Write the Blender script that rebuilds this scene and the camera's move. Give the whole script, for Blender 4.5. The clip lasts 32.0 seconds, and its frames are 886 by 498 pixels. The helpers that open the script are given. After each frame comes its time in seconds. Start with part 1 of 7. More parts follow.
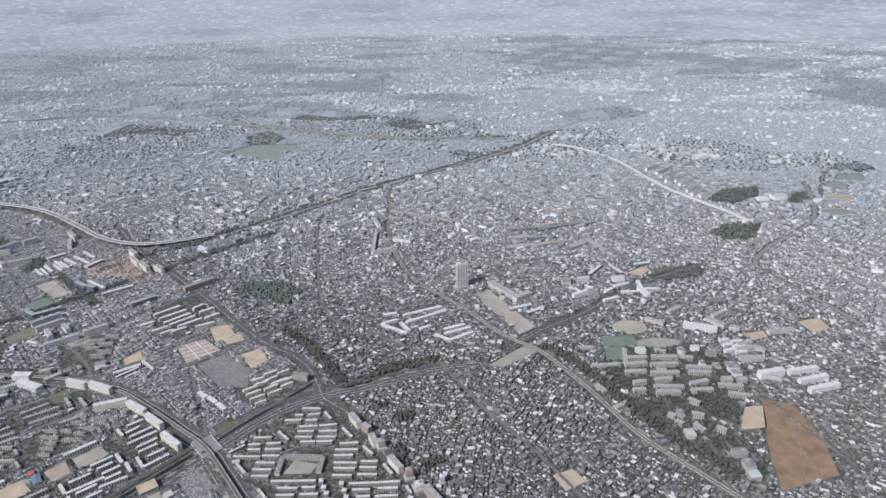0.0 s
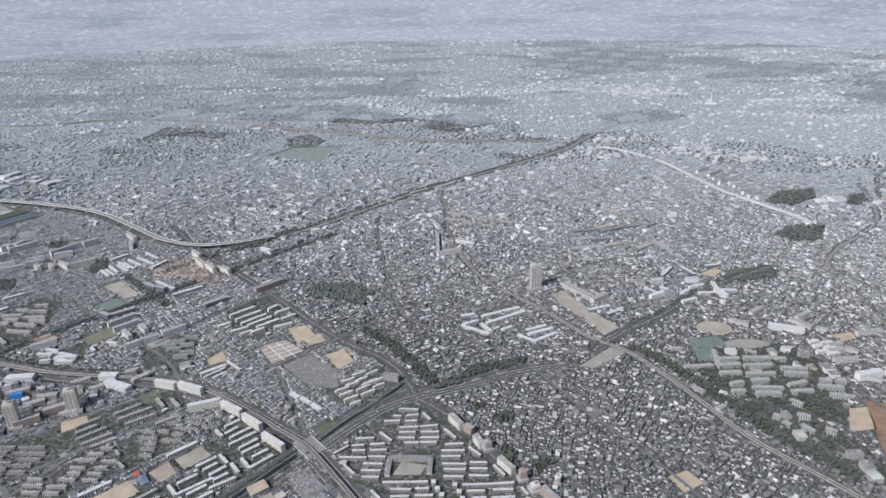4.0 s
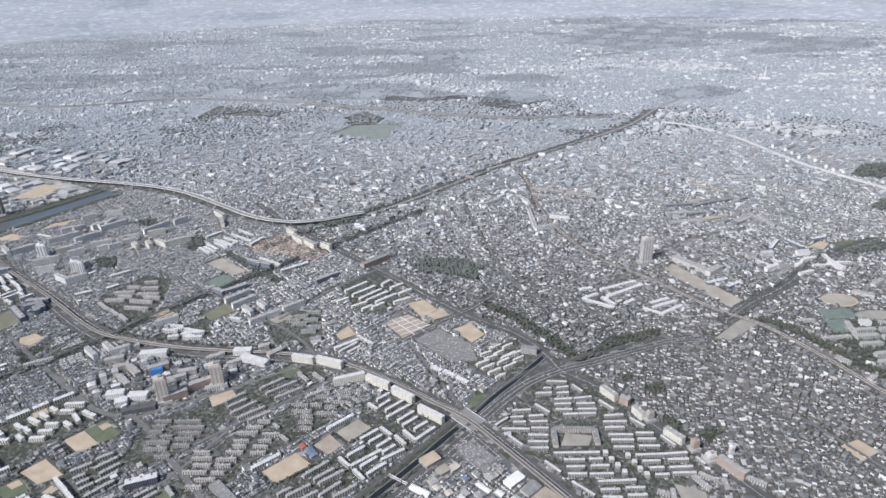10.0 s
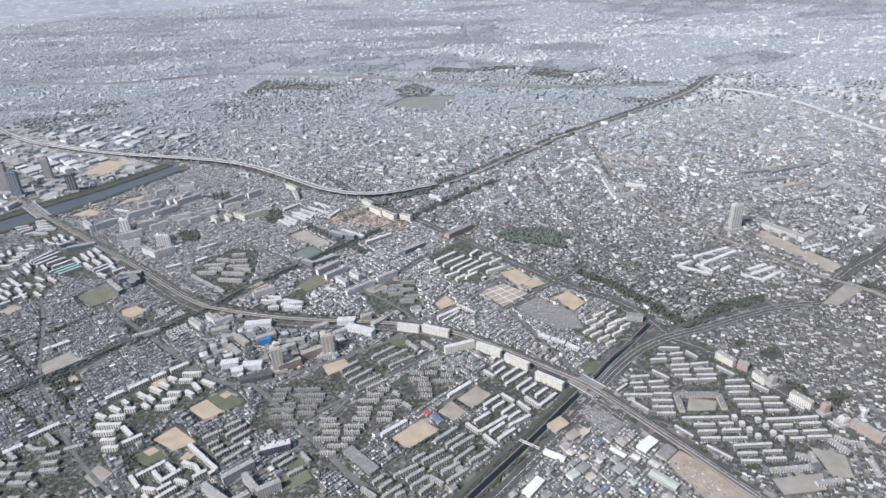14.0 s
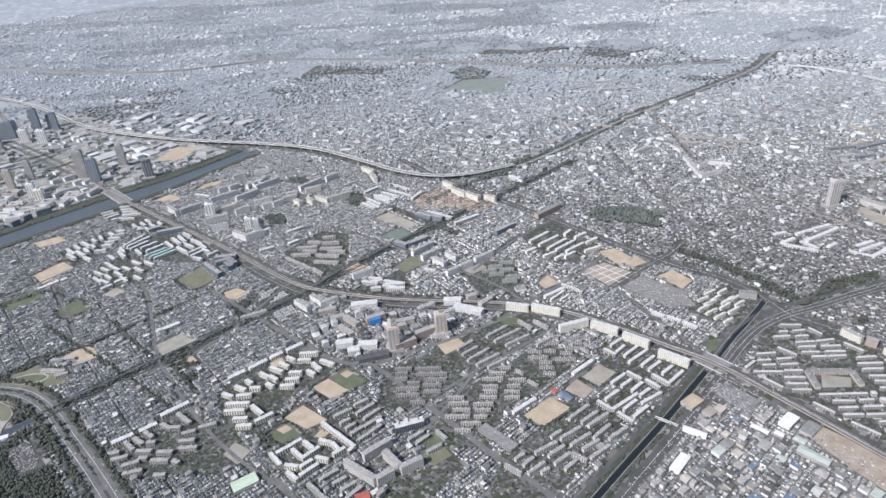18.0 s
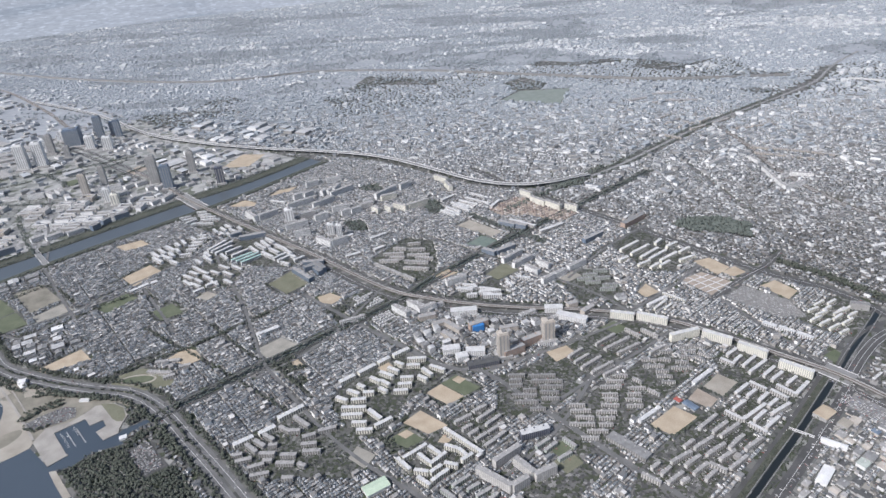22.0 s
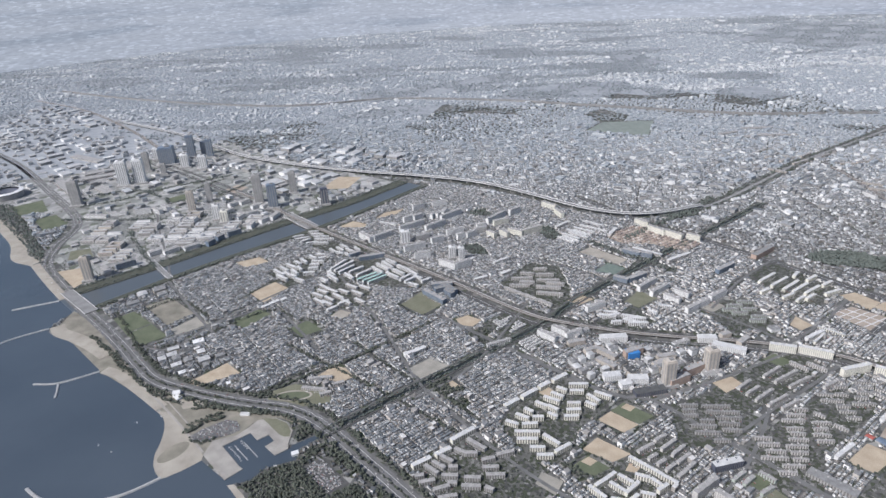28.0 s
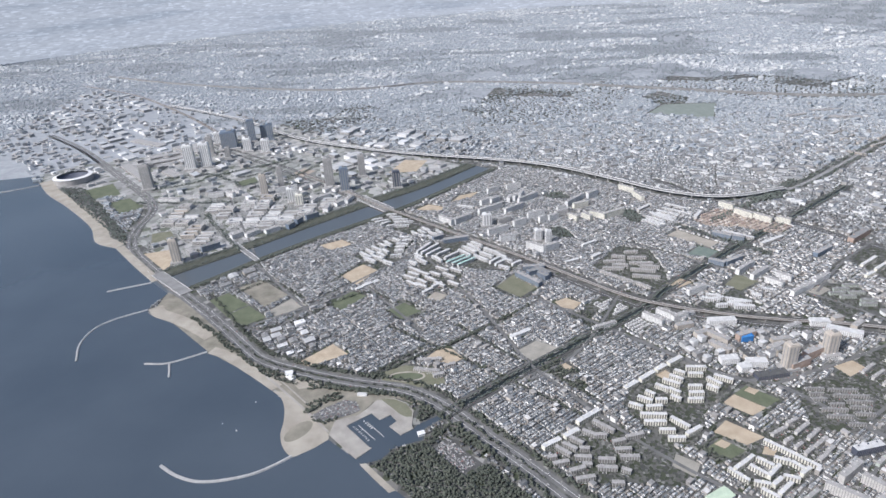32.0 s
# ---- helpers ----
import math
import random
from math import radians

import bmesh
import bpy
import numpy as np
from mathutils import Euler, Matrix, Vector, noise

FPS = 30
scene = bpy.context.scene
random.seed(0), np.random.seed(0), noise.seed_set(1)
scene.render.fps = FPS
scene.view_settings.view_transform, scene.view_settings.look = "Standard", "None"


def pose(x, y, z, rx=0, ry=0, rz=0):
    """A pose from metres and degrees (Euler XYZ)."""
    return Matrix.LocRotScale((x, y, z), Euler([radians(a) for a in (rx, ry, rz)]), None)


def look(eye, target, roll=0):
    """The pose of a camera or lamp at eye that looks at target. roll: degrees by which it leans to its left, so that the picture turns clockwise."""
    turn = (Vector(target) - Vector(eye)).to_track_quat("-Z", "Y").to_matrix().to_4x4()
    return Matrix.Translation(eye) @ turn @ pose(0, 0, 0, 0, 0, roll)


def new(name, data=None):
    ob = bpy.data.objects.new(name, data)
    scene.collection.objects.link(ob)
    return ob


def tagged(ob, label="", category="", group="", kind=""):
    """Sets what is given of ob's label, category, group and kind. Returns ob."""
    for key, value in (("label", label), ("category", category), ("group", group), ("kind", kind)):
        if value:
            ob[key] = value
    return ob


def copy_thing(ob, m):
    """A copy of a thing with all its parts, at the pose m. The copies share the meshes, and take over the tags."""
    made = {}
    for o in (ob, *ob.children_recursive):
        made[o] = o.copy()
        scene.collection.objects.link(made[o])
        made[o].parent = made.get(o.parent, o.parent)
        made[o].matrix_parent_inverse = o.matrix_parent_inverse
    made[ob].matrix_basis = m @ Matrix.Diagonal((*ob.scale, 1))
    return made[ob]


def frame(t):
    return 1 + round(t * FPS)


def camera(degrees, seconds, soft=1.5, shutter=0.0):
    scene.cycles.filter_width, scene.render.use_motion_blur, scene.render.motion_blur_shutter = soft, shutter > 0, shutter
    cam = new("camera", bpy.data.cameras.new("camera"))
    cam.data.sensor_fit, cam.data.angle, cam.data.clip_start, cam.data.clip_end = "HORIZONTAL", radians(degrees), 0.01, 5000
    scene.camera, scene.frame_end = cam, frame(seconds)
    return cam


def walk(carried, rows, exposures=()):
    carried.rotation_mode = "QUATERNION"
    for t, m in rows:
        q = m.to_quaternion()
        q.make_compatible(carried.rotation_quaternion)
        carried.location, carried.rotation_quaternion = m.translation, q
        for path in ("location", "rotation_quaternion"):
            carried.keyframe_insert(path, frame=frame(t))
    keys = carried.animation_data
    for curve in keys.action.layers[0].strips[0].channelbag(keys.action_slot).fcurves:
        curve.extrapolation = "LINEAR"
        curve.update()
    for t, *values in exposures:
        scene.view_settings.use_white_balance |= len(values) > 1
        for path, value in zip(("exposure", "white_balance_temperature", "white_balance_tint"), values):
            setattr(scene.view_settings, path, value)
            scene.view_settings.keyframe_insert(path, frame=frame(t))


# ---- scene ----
cam = camera(68.2, 32.0, soft=1.56)
PATH = [
    (0, (0.00, 0.00, 550.00), (-23.36, 454.33, 342.55), -1.32),
    (1, (-31.64, -0.07, 547.58), (-56.23, 454.25, 340.24), -1.31),
    (2, (-63.25, -0.29, 545.23), (-88.33, 454.15, 338.22), -1.08),
    (3, (-94.83, -0.65, 542.97), (-120.01, 454.62, 337.81), -1.23),
    (6, (-189.39, -2.61, 536.67), (-214.11, 455.79, 338.53), -1.59),
    (7, (-220.85, -3.55, 534.73), (-245.85, 456.22, 339.82), -1.83),
    (8, (-252.28, -4.63, 532.88), (-277.45, 453.24, 333.57), -1.60),
    (9, (-283.68, -5.86, 531.10), (-309.66, 447.53, 321.90), -1.59),
    (10, (-315.05, -7.24, 529.41), (-341.78, 443.04, 313.70), -1.83),
    (11, (-346.39, -8.76, 527.80), (-374.85, 438.16, 305.41), -2.10),
    (12, (-377.70, -10.42, 526.26), (-408.68, 433.85, 298.98), -2.50),
    (13, (-408.97, -12.23, 524.81), (-443.47, 430.03, 294.13), -2.88),
    (14, (-440.22, -14.19, 523.44), (-477.95, 427.08, 291.36), -3.16),
    (17, (-533.78, -20.92, 519.82), (-582.50, 415.55, 280.82), -4.25),
    (18, (-564.91, -23.45, 518.78), (-616.96, 412.14, 278.88), -4.63),
    (19, (-596.01, -26.13, 517.81), (-651.06, 409.24, 278.19), -4.79),
    (20, (-627.07, -28.95, 516.93), (-685.36, 407.14, 279.39), -4.71),
    (21, (-658.11, -31.92, 516.13), (-718.58, 405.44, 281.48), -4.58),
    (22, (-689.11, -35.03, 515.41), (-751.43, 404.55, 285.45), -4.53),
    (23, (-720.09, -38.29, 514.77), (-784.34, 403.88, 290.36), -4.38),
    (24, (-751.03, -41.69, 514.21), (-817.32, 402.74, 294.93), -4.20),
    (25, (-781.95, -45.24, 513.73), (-850.65, 401.06, 299.02), -3.99),
    (28, (-874.51, -56.75, 512.79), (-951.04, 391.55, 305.02), -3.40),
    (29, (-905.31, -60.88, 512.63), (-984.84, 386.62, 304.25), -3.50),
    (30, (-936.07, -65.15, 512.56), (-1018.79, 380.76, 302.03), -3.72),
    (31, (-966.80, -69.56, 512.57), (-1052.96, 374.23, 298.97), -3.94),
    (32, (-997.51, -74.12, 512.66), (-1086.88, 367.53, 295.98), -4.06),
]
walk(cam, [(t, look(eye, target, roll)) for t, eye, target, roll in PATH], exposures=[(0.0, 0.2, 6060, 12), (7.0, 0.16, 6060, 12), (11.0, 0.44, 6090, 12), (14.0, 0.43, 6090, 12), (19.0, 0.47, 6090, 12), (22.0, 0.33, 6090, 12), (25.0, 0.24, 6090, 12), (29.0, 0.28, 6090, 12), (32.0, 0.44, 6060, 12)])

# ---- sky and sun ----
# One unit stands for two metres of the town, so that the whole flight fits the lens's range.
SUN_AZIMUTH, SUN_ELEVATION = radians(224), radians(44)
world = bpy.data.worlds.new("sky")
scene.world = world
world.use_nodes = True
wn = world.node_tree.nodes
sky = wn.new("ShaderNodeTexSky")
sky.sky_type, sky.sun_disc = "NISHITA", False
sky.sun_elevation, sky.sun_rotation = SUN_ELEVATION, SUN_AZIMUTH
sky.dust_density, sky.air_density = 3.0, 1.2
wn["Background"].inputs["Strength"].default_value = 0.085
world.node_tree.links.new(sky.outputs[0], wn["Background"].inputs["Color"])
sun_data = bpy.data.lights.new("sun", "SUN")
sun_data.energy, sun_data.angle, sun_data.color = 3.6, radians(0.9), (1.0, 0.96, 0.91)
sun = new("sun", sun_data)
sun_dir = Vector((math.sin(SUN_AZIMUTH) * math.cos(SUN_ELEVATION), math.cos(SUN_AZIMUTH) * math.cos(SUN_ELEVATION), math.sin(SUN_ELEVATION)))
sun.matrix_world = look(sun_dir * 2000, (0, 0, 0))


# ---- materials ----
def shader(name, rough=0.8, metal=0.0):
    m = bpy.data.materials.new(name)
    m.use_nodes = True
    b = m.node_tree.nodes["Principled BSDF"]
    b.inputs["Roughness"].default_value, b.inputs["Metallic"].default_value = rough, metal
    return m, m.node_tree.nodes, m.node_tree.links, b


def ramp(nodes, stops, constant=False):
    r = nodes.new("ShaderNodeValToRGB")
    e = r.color_ramp.elements
    while len(e) < len(stops):
        e.new(0.5)
    for k, (p, c) in enumerate(stops):
        e[k].position, e[k].color = p, (*c, 1)
    if constant:
        r.color_ramp.interpolation = "CONSTANT"
    return r


def noise_tex(nodes, links, scale, detail=4.0, stretch=None):
    geo, n = nodes.new("ShaderNodeNewGeometry"), nodes.new("ShaderNodeTexNoise")
    n.inputs["Scale"].default_value, n.inputs["Detail"].default_value = scale, detail
    if stretch:
        mp = nodes.new("ShaderNodeMapping")
        mp.inputs["Scale"].default_value = stretch
        links.new(geo.outputs["Position"], mp.inputs["Vector"])
        links.new(mp.outputs[0], n.inputs["Vector"])
    else:
        links.new(geo.outputs["Position"], n.inputs["Vector"])
    return n


def times(nodes, links, a, b, f=1.0):
    mx = nodes.new("ShaderNodeMix")
    mx.data_type, mx.blend_type = "RGBA", "MULTIPLY"
    mx.inputs["Factor"].default_value = f
    links.new(a, mx.inputs["A"])
    links.new(b, mx.inputs["B"])
    return mx.outputs["Result"]


def plain(name, dark, light, scale=0.3, fine=2.0, rough=0.85, bump=0.15, metal=0.0):
    """A surface between two tones: stains at one scale, grain at another."""
    m, n, l, b = shader(name, rough, metal)
    big, small = noise_tex(n, l, scale), noise_tex(n, l, fine, 3.0)
    tone = ramp(n, [(0.3, dark), (0.7, light)])
    l.new(big.outputs[0], tone.inputs[0])
    grain = ramp(n, [(0.3, (0.75,) * 3), (0.7, (1.0,) * 3)])
    l.new(small.outputs[0], grain.inputs[0])
    l.new(times(n, l, tone.outputs[0], grain.outputs[0]), b.inputs["Base Color"])
    if bump:
        bp = n.new("ShaderNodeBump")
        bp.inputs["Strength"].default_value, bp.inputs["Distance"].default_value = bump, 0.3
        l.new(small.outputs[0], bp.inputs["Height"])
        l.new(bp.outputs[0], b.inputs["Normal"])
    return m


def palette(name, tones, rough=0.8, island=True, scale=0.6):
    """Tones that go from house to house, with stains over them."""
    m, n, l, b = shader(name, rough)
    if island:
        pick = n.new("ShaderNodeNewGeometry").outputs["Random Per Island"]
    else:
        pick = n.new("ShaderNodeObjectInfo").outputs["Random"]
    r = ramp(n, [(k / len(tones), c) for k, c in enumerate(tones)], True)
    l.new(pick, r.inputs[0])
    stain = noise_tex(n, l, scale)
    sr = ramp(n, [(0.3, (0.72,) * 3), (0.65, (1.0,) * 3)])
    l.new(stain.outputs[0], sr.inputs[0])
    l.new(times(n, l, r.outputs[0], sr.outputs[0]), b.inputs["Base Color"])
    return m


def grey(v, warm=0.0):
    return (v * (1 + warm), v, v * (1 - warm))


HOUSE_WALLS = [grey(0.64, 0.02), grey(0.42, 0.05), grey(0.78, 0.02), grey(0.32, 0.06), grey(0.54, 0.02), grey(0.28, 0.04), grey(0.84, 0.01), grey(0.44, 0.07)]
HOUSE_ROOFS = [grey(0.13, -0.09), grey(0.18, -0.1), grey(0.15, 0.02), grey(0.25, -0.07), grey(0.11, -0.1), grey(0.34, -0.04), grey(0.18, 0.08), grey(0.15, -0.1), grey(0.2, -0.06), grey(0.48, -0.01)]
FLAT_ROOFS = [grey(0.26, 0.02), grey(0.38, 0.02), grey(0.2, 0.03), grey(0.58, 0.02), grey(0.22, -0.03), grey(0.3, 0.04), grey(0.16, -0.02), grey(0.24)]
OLD_WALLS = [grey(0.25, 0.0), grey(0.17, 0.05), grey(0.44, 0.02), grey(0.15, 0.05), grey(0.23, -0.02), grey(0.14, 0.02), grey(0.7), grey(0.2, 0.06)]
OLD_ROOFS = [grey(0.07, -0.08), grey(0.1, -0.1), grey(0.085, 0.05), grey(0.13, -0.06), grey(0.06, -0.12), grey(0.2, -0.02), grey(0.11, 0.12), grey(0.09, -0.12), grey(0.36)]
# Mid and far house tones have distance haze mixed into the colours.
HAZED_MID_WALLS = [grey(0.42, -0.02), grey(0.33, 0.02), grey(0.62, -0.01), grey(0.28, 0.01), grey(0.38, -0.03), grey(0.74, 0.0)]
HAZED_MID_ROOFS = [grey(0.16, -0.07), grey(0.21, -0.06), grey(0.27, -0.03), grey(0.18, 0.02), grey(0.32, -0.03), grey(0.22, -0.09), grey(0.58, -0.01)]
HAZED_FAR_WALLS = [grey(0.38, -0.08), grey(0.34, -0.09), grey(0.42, -0.07), grey(0.36, -0.09), grey(0.4, -0.08), grey(0.5, -0.05)]
HAZED_FAR_ROOFS = [grey(0.35, -0.09), grey(0.37, -0.09), grey(0.4, -0.08), grey(0.33, -0.1), grey(0.42, -0.07), grey(0.36, -0.09), grey(0.34, -0.09), grey(0.54, -0.04)]
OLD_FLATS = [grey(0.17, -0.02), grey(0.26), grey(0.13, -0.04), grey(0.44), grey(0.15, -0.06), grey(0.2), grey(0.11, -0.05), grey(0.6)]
M = {
    "old_flat": palette("old_flat_roof", OLD_FLATS, 0.85),
    "wall": palette("house_wall", HOUSE_WALLS), "tile": palette("roof_tile", HOUSE_ROOFS, 0.7),
    "flat": palette("flat_roof", FLAT_ROOFS, 0.85),
    "old_wall": palette("old_wall", OLD_WALLS), "old_roof": palette("old_roof", OLD_ROOFS, 0.75),
    "mid_wall": palette("mid_wall", HAZED_MID_WALLS), "mid_roof": palette("mid_roof", HAZED_MID_ROOFS),
    "far_wall": palette("far_wall", HAZED_FAR_WALLS), "far_roof": palette("far_roof", HAZED_FAR_ROOFS),
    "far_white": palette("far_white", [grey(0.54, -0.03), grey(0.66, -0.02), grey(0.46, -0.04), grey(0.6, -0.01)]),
    "wall_ob": palette("house_wall_own", HOUSE_WALLS, island=False), "tile_ob": palette("roof_tile_own", HOUSE_ROOFS, 0.7, island=False),
    "clay": palette("clay_roof", [(0.36, 0.3, 0.27), (0.44, 0.38, 0.34), (0.28, 0.24, 0.22), (0.55, 0.5, 0.46), (0.34, 0.27, 0.24), (0.25, 0.22, 0.21)]),
    "cleared": plain("cleared_soil", (0.3, 0.25, 0.205), (0.42, 0.365, 0.31), 0.08),
    "court_green": plain("court_surface", (0.13, 0.17, 0.15), (0.19, 0.23, 0.2), 0.1),
    "teal_roof": plain("blue_green_roof", (0.3, 0.46, 0.43), (0.4, 0.56, 0.52), 0.2),
    "concrete": plain("concrete", grey(0.3, 0.02), grey(0.43, 0.02), 0.12),
    "cream": plain("cream_paint", (0.68, 0.66, 0.58), (0.8, 0.78, 0.7), 0.15),
    "white": plain("white_paint", grey(0.66), grey(0.8), 0.15),
    "pale": plain("pale_grey_paint", grey(0.46, 0.03), grey(0.6, 0.03), 0.15),
    "roof_mid": plain("light_grey_roof", grey(0.28, 0.02), grey(0.4, 0.02), 0.2),
    # Far turf: haze mutes the green within the colour itself.
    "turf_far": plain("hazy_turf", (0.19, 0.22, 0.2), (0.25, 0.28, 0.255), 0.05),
    "beige": plain("beige_render", (0.45, 0.41, 0.36), (0.55, 0.5, 0.45), 0.15),
    "pink": plain("pink_brown_tile", (0.36, 0.27, 0.23), (0.46, 0.36, 0.30), 0.2),
    "greenish": plain("pale_green_paint", (0.4, 0.44, 0.4), (0.5, 0.54, 0.5), 0.2),
    "bluegrey": plain("blue_grey_cladding", (0.13, 0.17, 0.23), (0.2, 0.25, 0.32), 0.2, rough=0.4),
    "darkbox": plain("dark_cladding", (0.07, 0.08, 0.11), (0.12, 0.13, 0.17), 0.2, rough=0.4),
    "roof_dark": plain("dark_roof_felt", grey(0.075, -0.02), grey(0.125, -0.02), 0.2),
    "roof_grey": plain("grey_roof_felt", grey(0.19), grey(0.29), 0.2),
    "roof_pale": plain("pale_roof_sheet", grey(0.5), grey(0.64), 0.2),
    "metal": plain("painted_sheet_metal", grey(0.4), grey(0.56), 0.1, rough=0.5),
    "blue": plain("blue_sheeting", (0.03, 0.16, 0.45), (0.06, 0.24, 0.55), 0.3),
    "teal": plain("pale_green_roof", (0.46, 0.56, 0.44), (0.54, 0.64, 0.5), 0.3),
    "red": plain("red_roof", (0.35, 0.09, 0.08), (0.45, 0.14, 0.11), 0.3),
    "glass": plain("window_glass", (0.05, 0.07, 0.09), (0.12, 0.15, 0.18), 0.5, rough=0.15, bump=0),
    "asphalt": plain("asphalt", grey(0.07), grey(0.11), 0.05),
    "street": plain("worn_street_asphalt", grey(0.12), grey(0.18), 0.06),
    "road_pale": plain("pale_road", grey(0.2), grey(0.28), 0.08),
    "plaza": plain("plaza_paving", grey(0.3, 0.01), grey(0.42, 0.01), 0.03, 0.3),
    "line": plain("road_paint", grey(0.6), grey(0.75), 0.3, bump=0),
    "ballast": plain("rail_ballast", (0.13, 0.11, 0.1), (0.2, 0.18, 0.16), 0.2),
    "sand_field": plain("sand_field", (0.39, 0.32, 0.235), (0.5, 0.42, 0.32), 0.07),
    "grey_field": plain("grey_gravel_field", (0.27, 0.26, 0.23), (0.36, 0.34, 0.3), 0.07),
    "brown_field": plain("bare_brown_earth", (0.19, 0.125, 0.078), (0.31, 0.215, 0.145), 0.06, 0.5),
    "grass": plain("mown_grass", (0.095, 0.115, 0.07), (0.145, 0.16, 0.105), 0.06, 0.8),
    "dry_grass": plain("dry_grass", (0.145, 0.148, 0.1), (0.2, 0.2, 0.145), 0.06, 0.8),
    "beach": plain("beach_sand", (0.29, 0.265, 0.225), (0.42, 0.39, 0.34), 0.04),
    "quay": plain("quay_concrete", (0.27, 0.255, 0.235), (0.4, 0.38, 0.35), 0.06),
    "dry_park": plain("dry_park_ground", (0.17, 0.16, 0.13), (0.3, 0.28, 0.235), 0.05),
    "stone": plain("breakwater_stone", grey(0.32), grey(0.46), 0.3),
    "bank": plain("river_bank_grass", (0.055, 0.06, 0.045), (0.1, 0.105, 0.085), 0.1, 0.8),
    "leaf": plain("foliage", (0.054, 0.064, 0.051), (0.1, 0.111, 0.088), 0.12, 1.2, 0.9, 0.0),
    # Mid and far leaf: distance haze is put into paler, bluer tones.
    "mid_leaf": plain("hazed_mid_foliage", (0.095, 0.112, 0.1), (0.14, 0.16, 0.145), 0.06, 0.6, 0.9, 0.0),
    "far_leaf": plain("hazed_far_foliage", (0.225, 0.255, 0.275), (0.28, 0.31, 0.33), 0.03, 0.3, 0.9, 0.0),
    # Recess shade put into flat greys; tower and courtyard windows use them too.
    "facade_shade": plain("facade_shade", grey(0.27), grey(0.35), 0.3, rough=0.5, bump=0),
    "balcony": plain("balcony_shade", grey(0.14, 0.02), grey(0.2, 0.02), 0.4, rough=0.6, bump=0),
    "bark": plain("bark", (0.06, 0.045, 0.03), (0.1, 0.08, 0.06), 0.5, bump=0),
    "rubber": palette("car_paint", [grey(0.8), grey(0.5), grey(0.04), grey(0.7), (0.05, 0.08, 0.2), grey(0.3), (0.3, 0.04, 0.03)], 0.35),
}


def water_material(name="sea_water", deep=None):
    m, n, l, b = shader(name, 0.3 if deep else 0.14)
    big = noise_tex(n, l, 0.004, 5.0)
    tone = ramp(n, [(0.35, (0.05, 0.065, 0.083)), (0.7, (0.07, 0.087, 0.107))])
    l.new(big.outputs[0], tone.inputs[0])
    if deep:
        b.inputs["Base Color"].default_value = (*deep, 1)
    else:
        l.new(tone.outputs[0], b.inputs["Base Color"])
    b.inputs["Specular IOR Level"].default_value = 0.8
    wave, bp = noise_tex(n, l, 0.25, 6.0), n.new("ShaderNodeBump")
    bp.inputs["Strength"].default_value, bp.inputs["Distance"].default_value = 0.16, 0.4
    l.new(wave.outputs[0], bp.inputs["Height"])
    l.new(bp.outputs[0], b.inputs["Normal"])
    return m


def town_ground(name="town_ground", size=0.11, stops=None):
    """Yards, lanes and gardens between the houses: small plots of grey, with green and bare ones."""
    m, n, l, b = shader(name, 0.9)
    geo, vo = n.new("ShaderNodeNewGeometry"), n.new("ShaderNodeTexVoronoi")
    vo.inputs["Scale"].default_value = size
    l.new(geo.outputs["Position"], vo.inputs["Vector"])
    sep = n.new("ShaderNodeSeparateColor")
    l.new(vo.outputs["Color"], sep.inputs[0])
    tone = ramp(n, stops or [(0.0, grey(0.08)), (0.25, grey(0.12)), (0.45, (0.055, 0.065, 0.042)), (0.58, grey(0.16, 0.03)), (0.8, grey(0.1)), (0.92, grey(0.28, 0.02))], True)
    l.new(sep.outputs[0], tone.inputs[0])
    big = noise_tex(n, l, 0.004, 5.0)
    patch = ramp(n, [(0.35, (0.75, 0.78, 0.74)), (0.65, (1.0, 1.0, 1.0))])
    l.new(big.outputs[0], patch.inputs[0])
    l.new(times(n, l, tone.outputs[0], patch.outputs[0]), b.inputs["Base Color"])
    return m


def glowing_backdrop():
    """Hazy plain far off, painted as glow: specks of town between flat bands of wood, in pale blue-grey."""
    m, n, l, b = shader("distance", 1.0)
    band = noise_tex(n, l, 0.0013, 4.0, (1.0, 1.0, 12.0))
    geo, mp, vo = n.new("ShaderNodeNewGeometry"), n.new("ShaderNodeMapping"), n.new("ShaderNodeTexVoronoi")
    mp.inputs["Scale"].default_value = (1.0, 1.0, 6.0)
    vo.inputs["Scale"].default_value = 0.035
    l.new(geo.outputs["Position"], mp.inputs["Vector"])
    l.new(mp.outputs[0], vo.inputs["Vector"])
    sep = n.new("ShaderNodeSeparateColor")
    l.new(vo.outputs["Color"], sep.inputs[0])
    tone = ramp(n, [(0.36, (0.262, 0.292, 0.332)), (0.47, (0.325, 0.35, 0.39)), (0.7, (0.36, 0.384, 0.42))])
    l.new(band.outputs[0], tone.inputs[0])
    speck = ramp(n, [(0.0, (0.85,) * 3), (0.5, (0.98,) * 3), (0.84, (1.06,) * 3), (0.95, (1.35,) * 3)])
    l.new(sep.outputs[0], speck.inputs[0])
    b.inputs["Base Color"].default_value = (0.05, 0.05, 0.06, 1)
    # The ring glows by emission, which paints the haze's brightness.
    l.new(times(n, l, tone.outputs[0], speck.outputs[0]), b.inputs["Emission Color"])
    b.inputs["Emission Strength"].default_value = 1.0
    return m


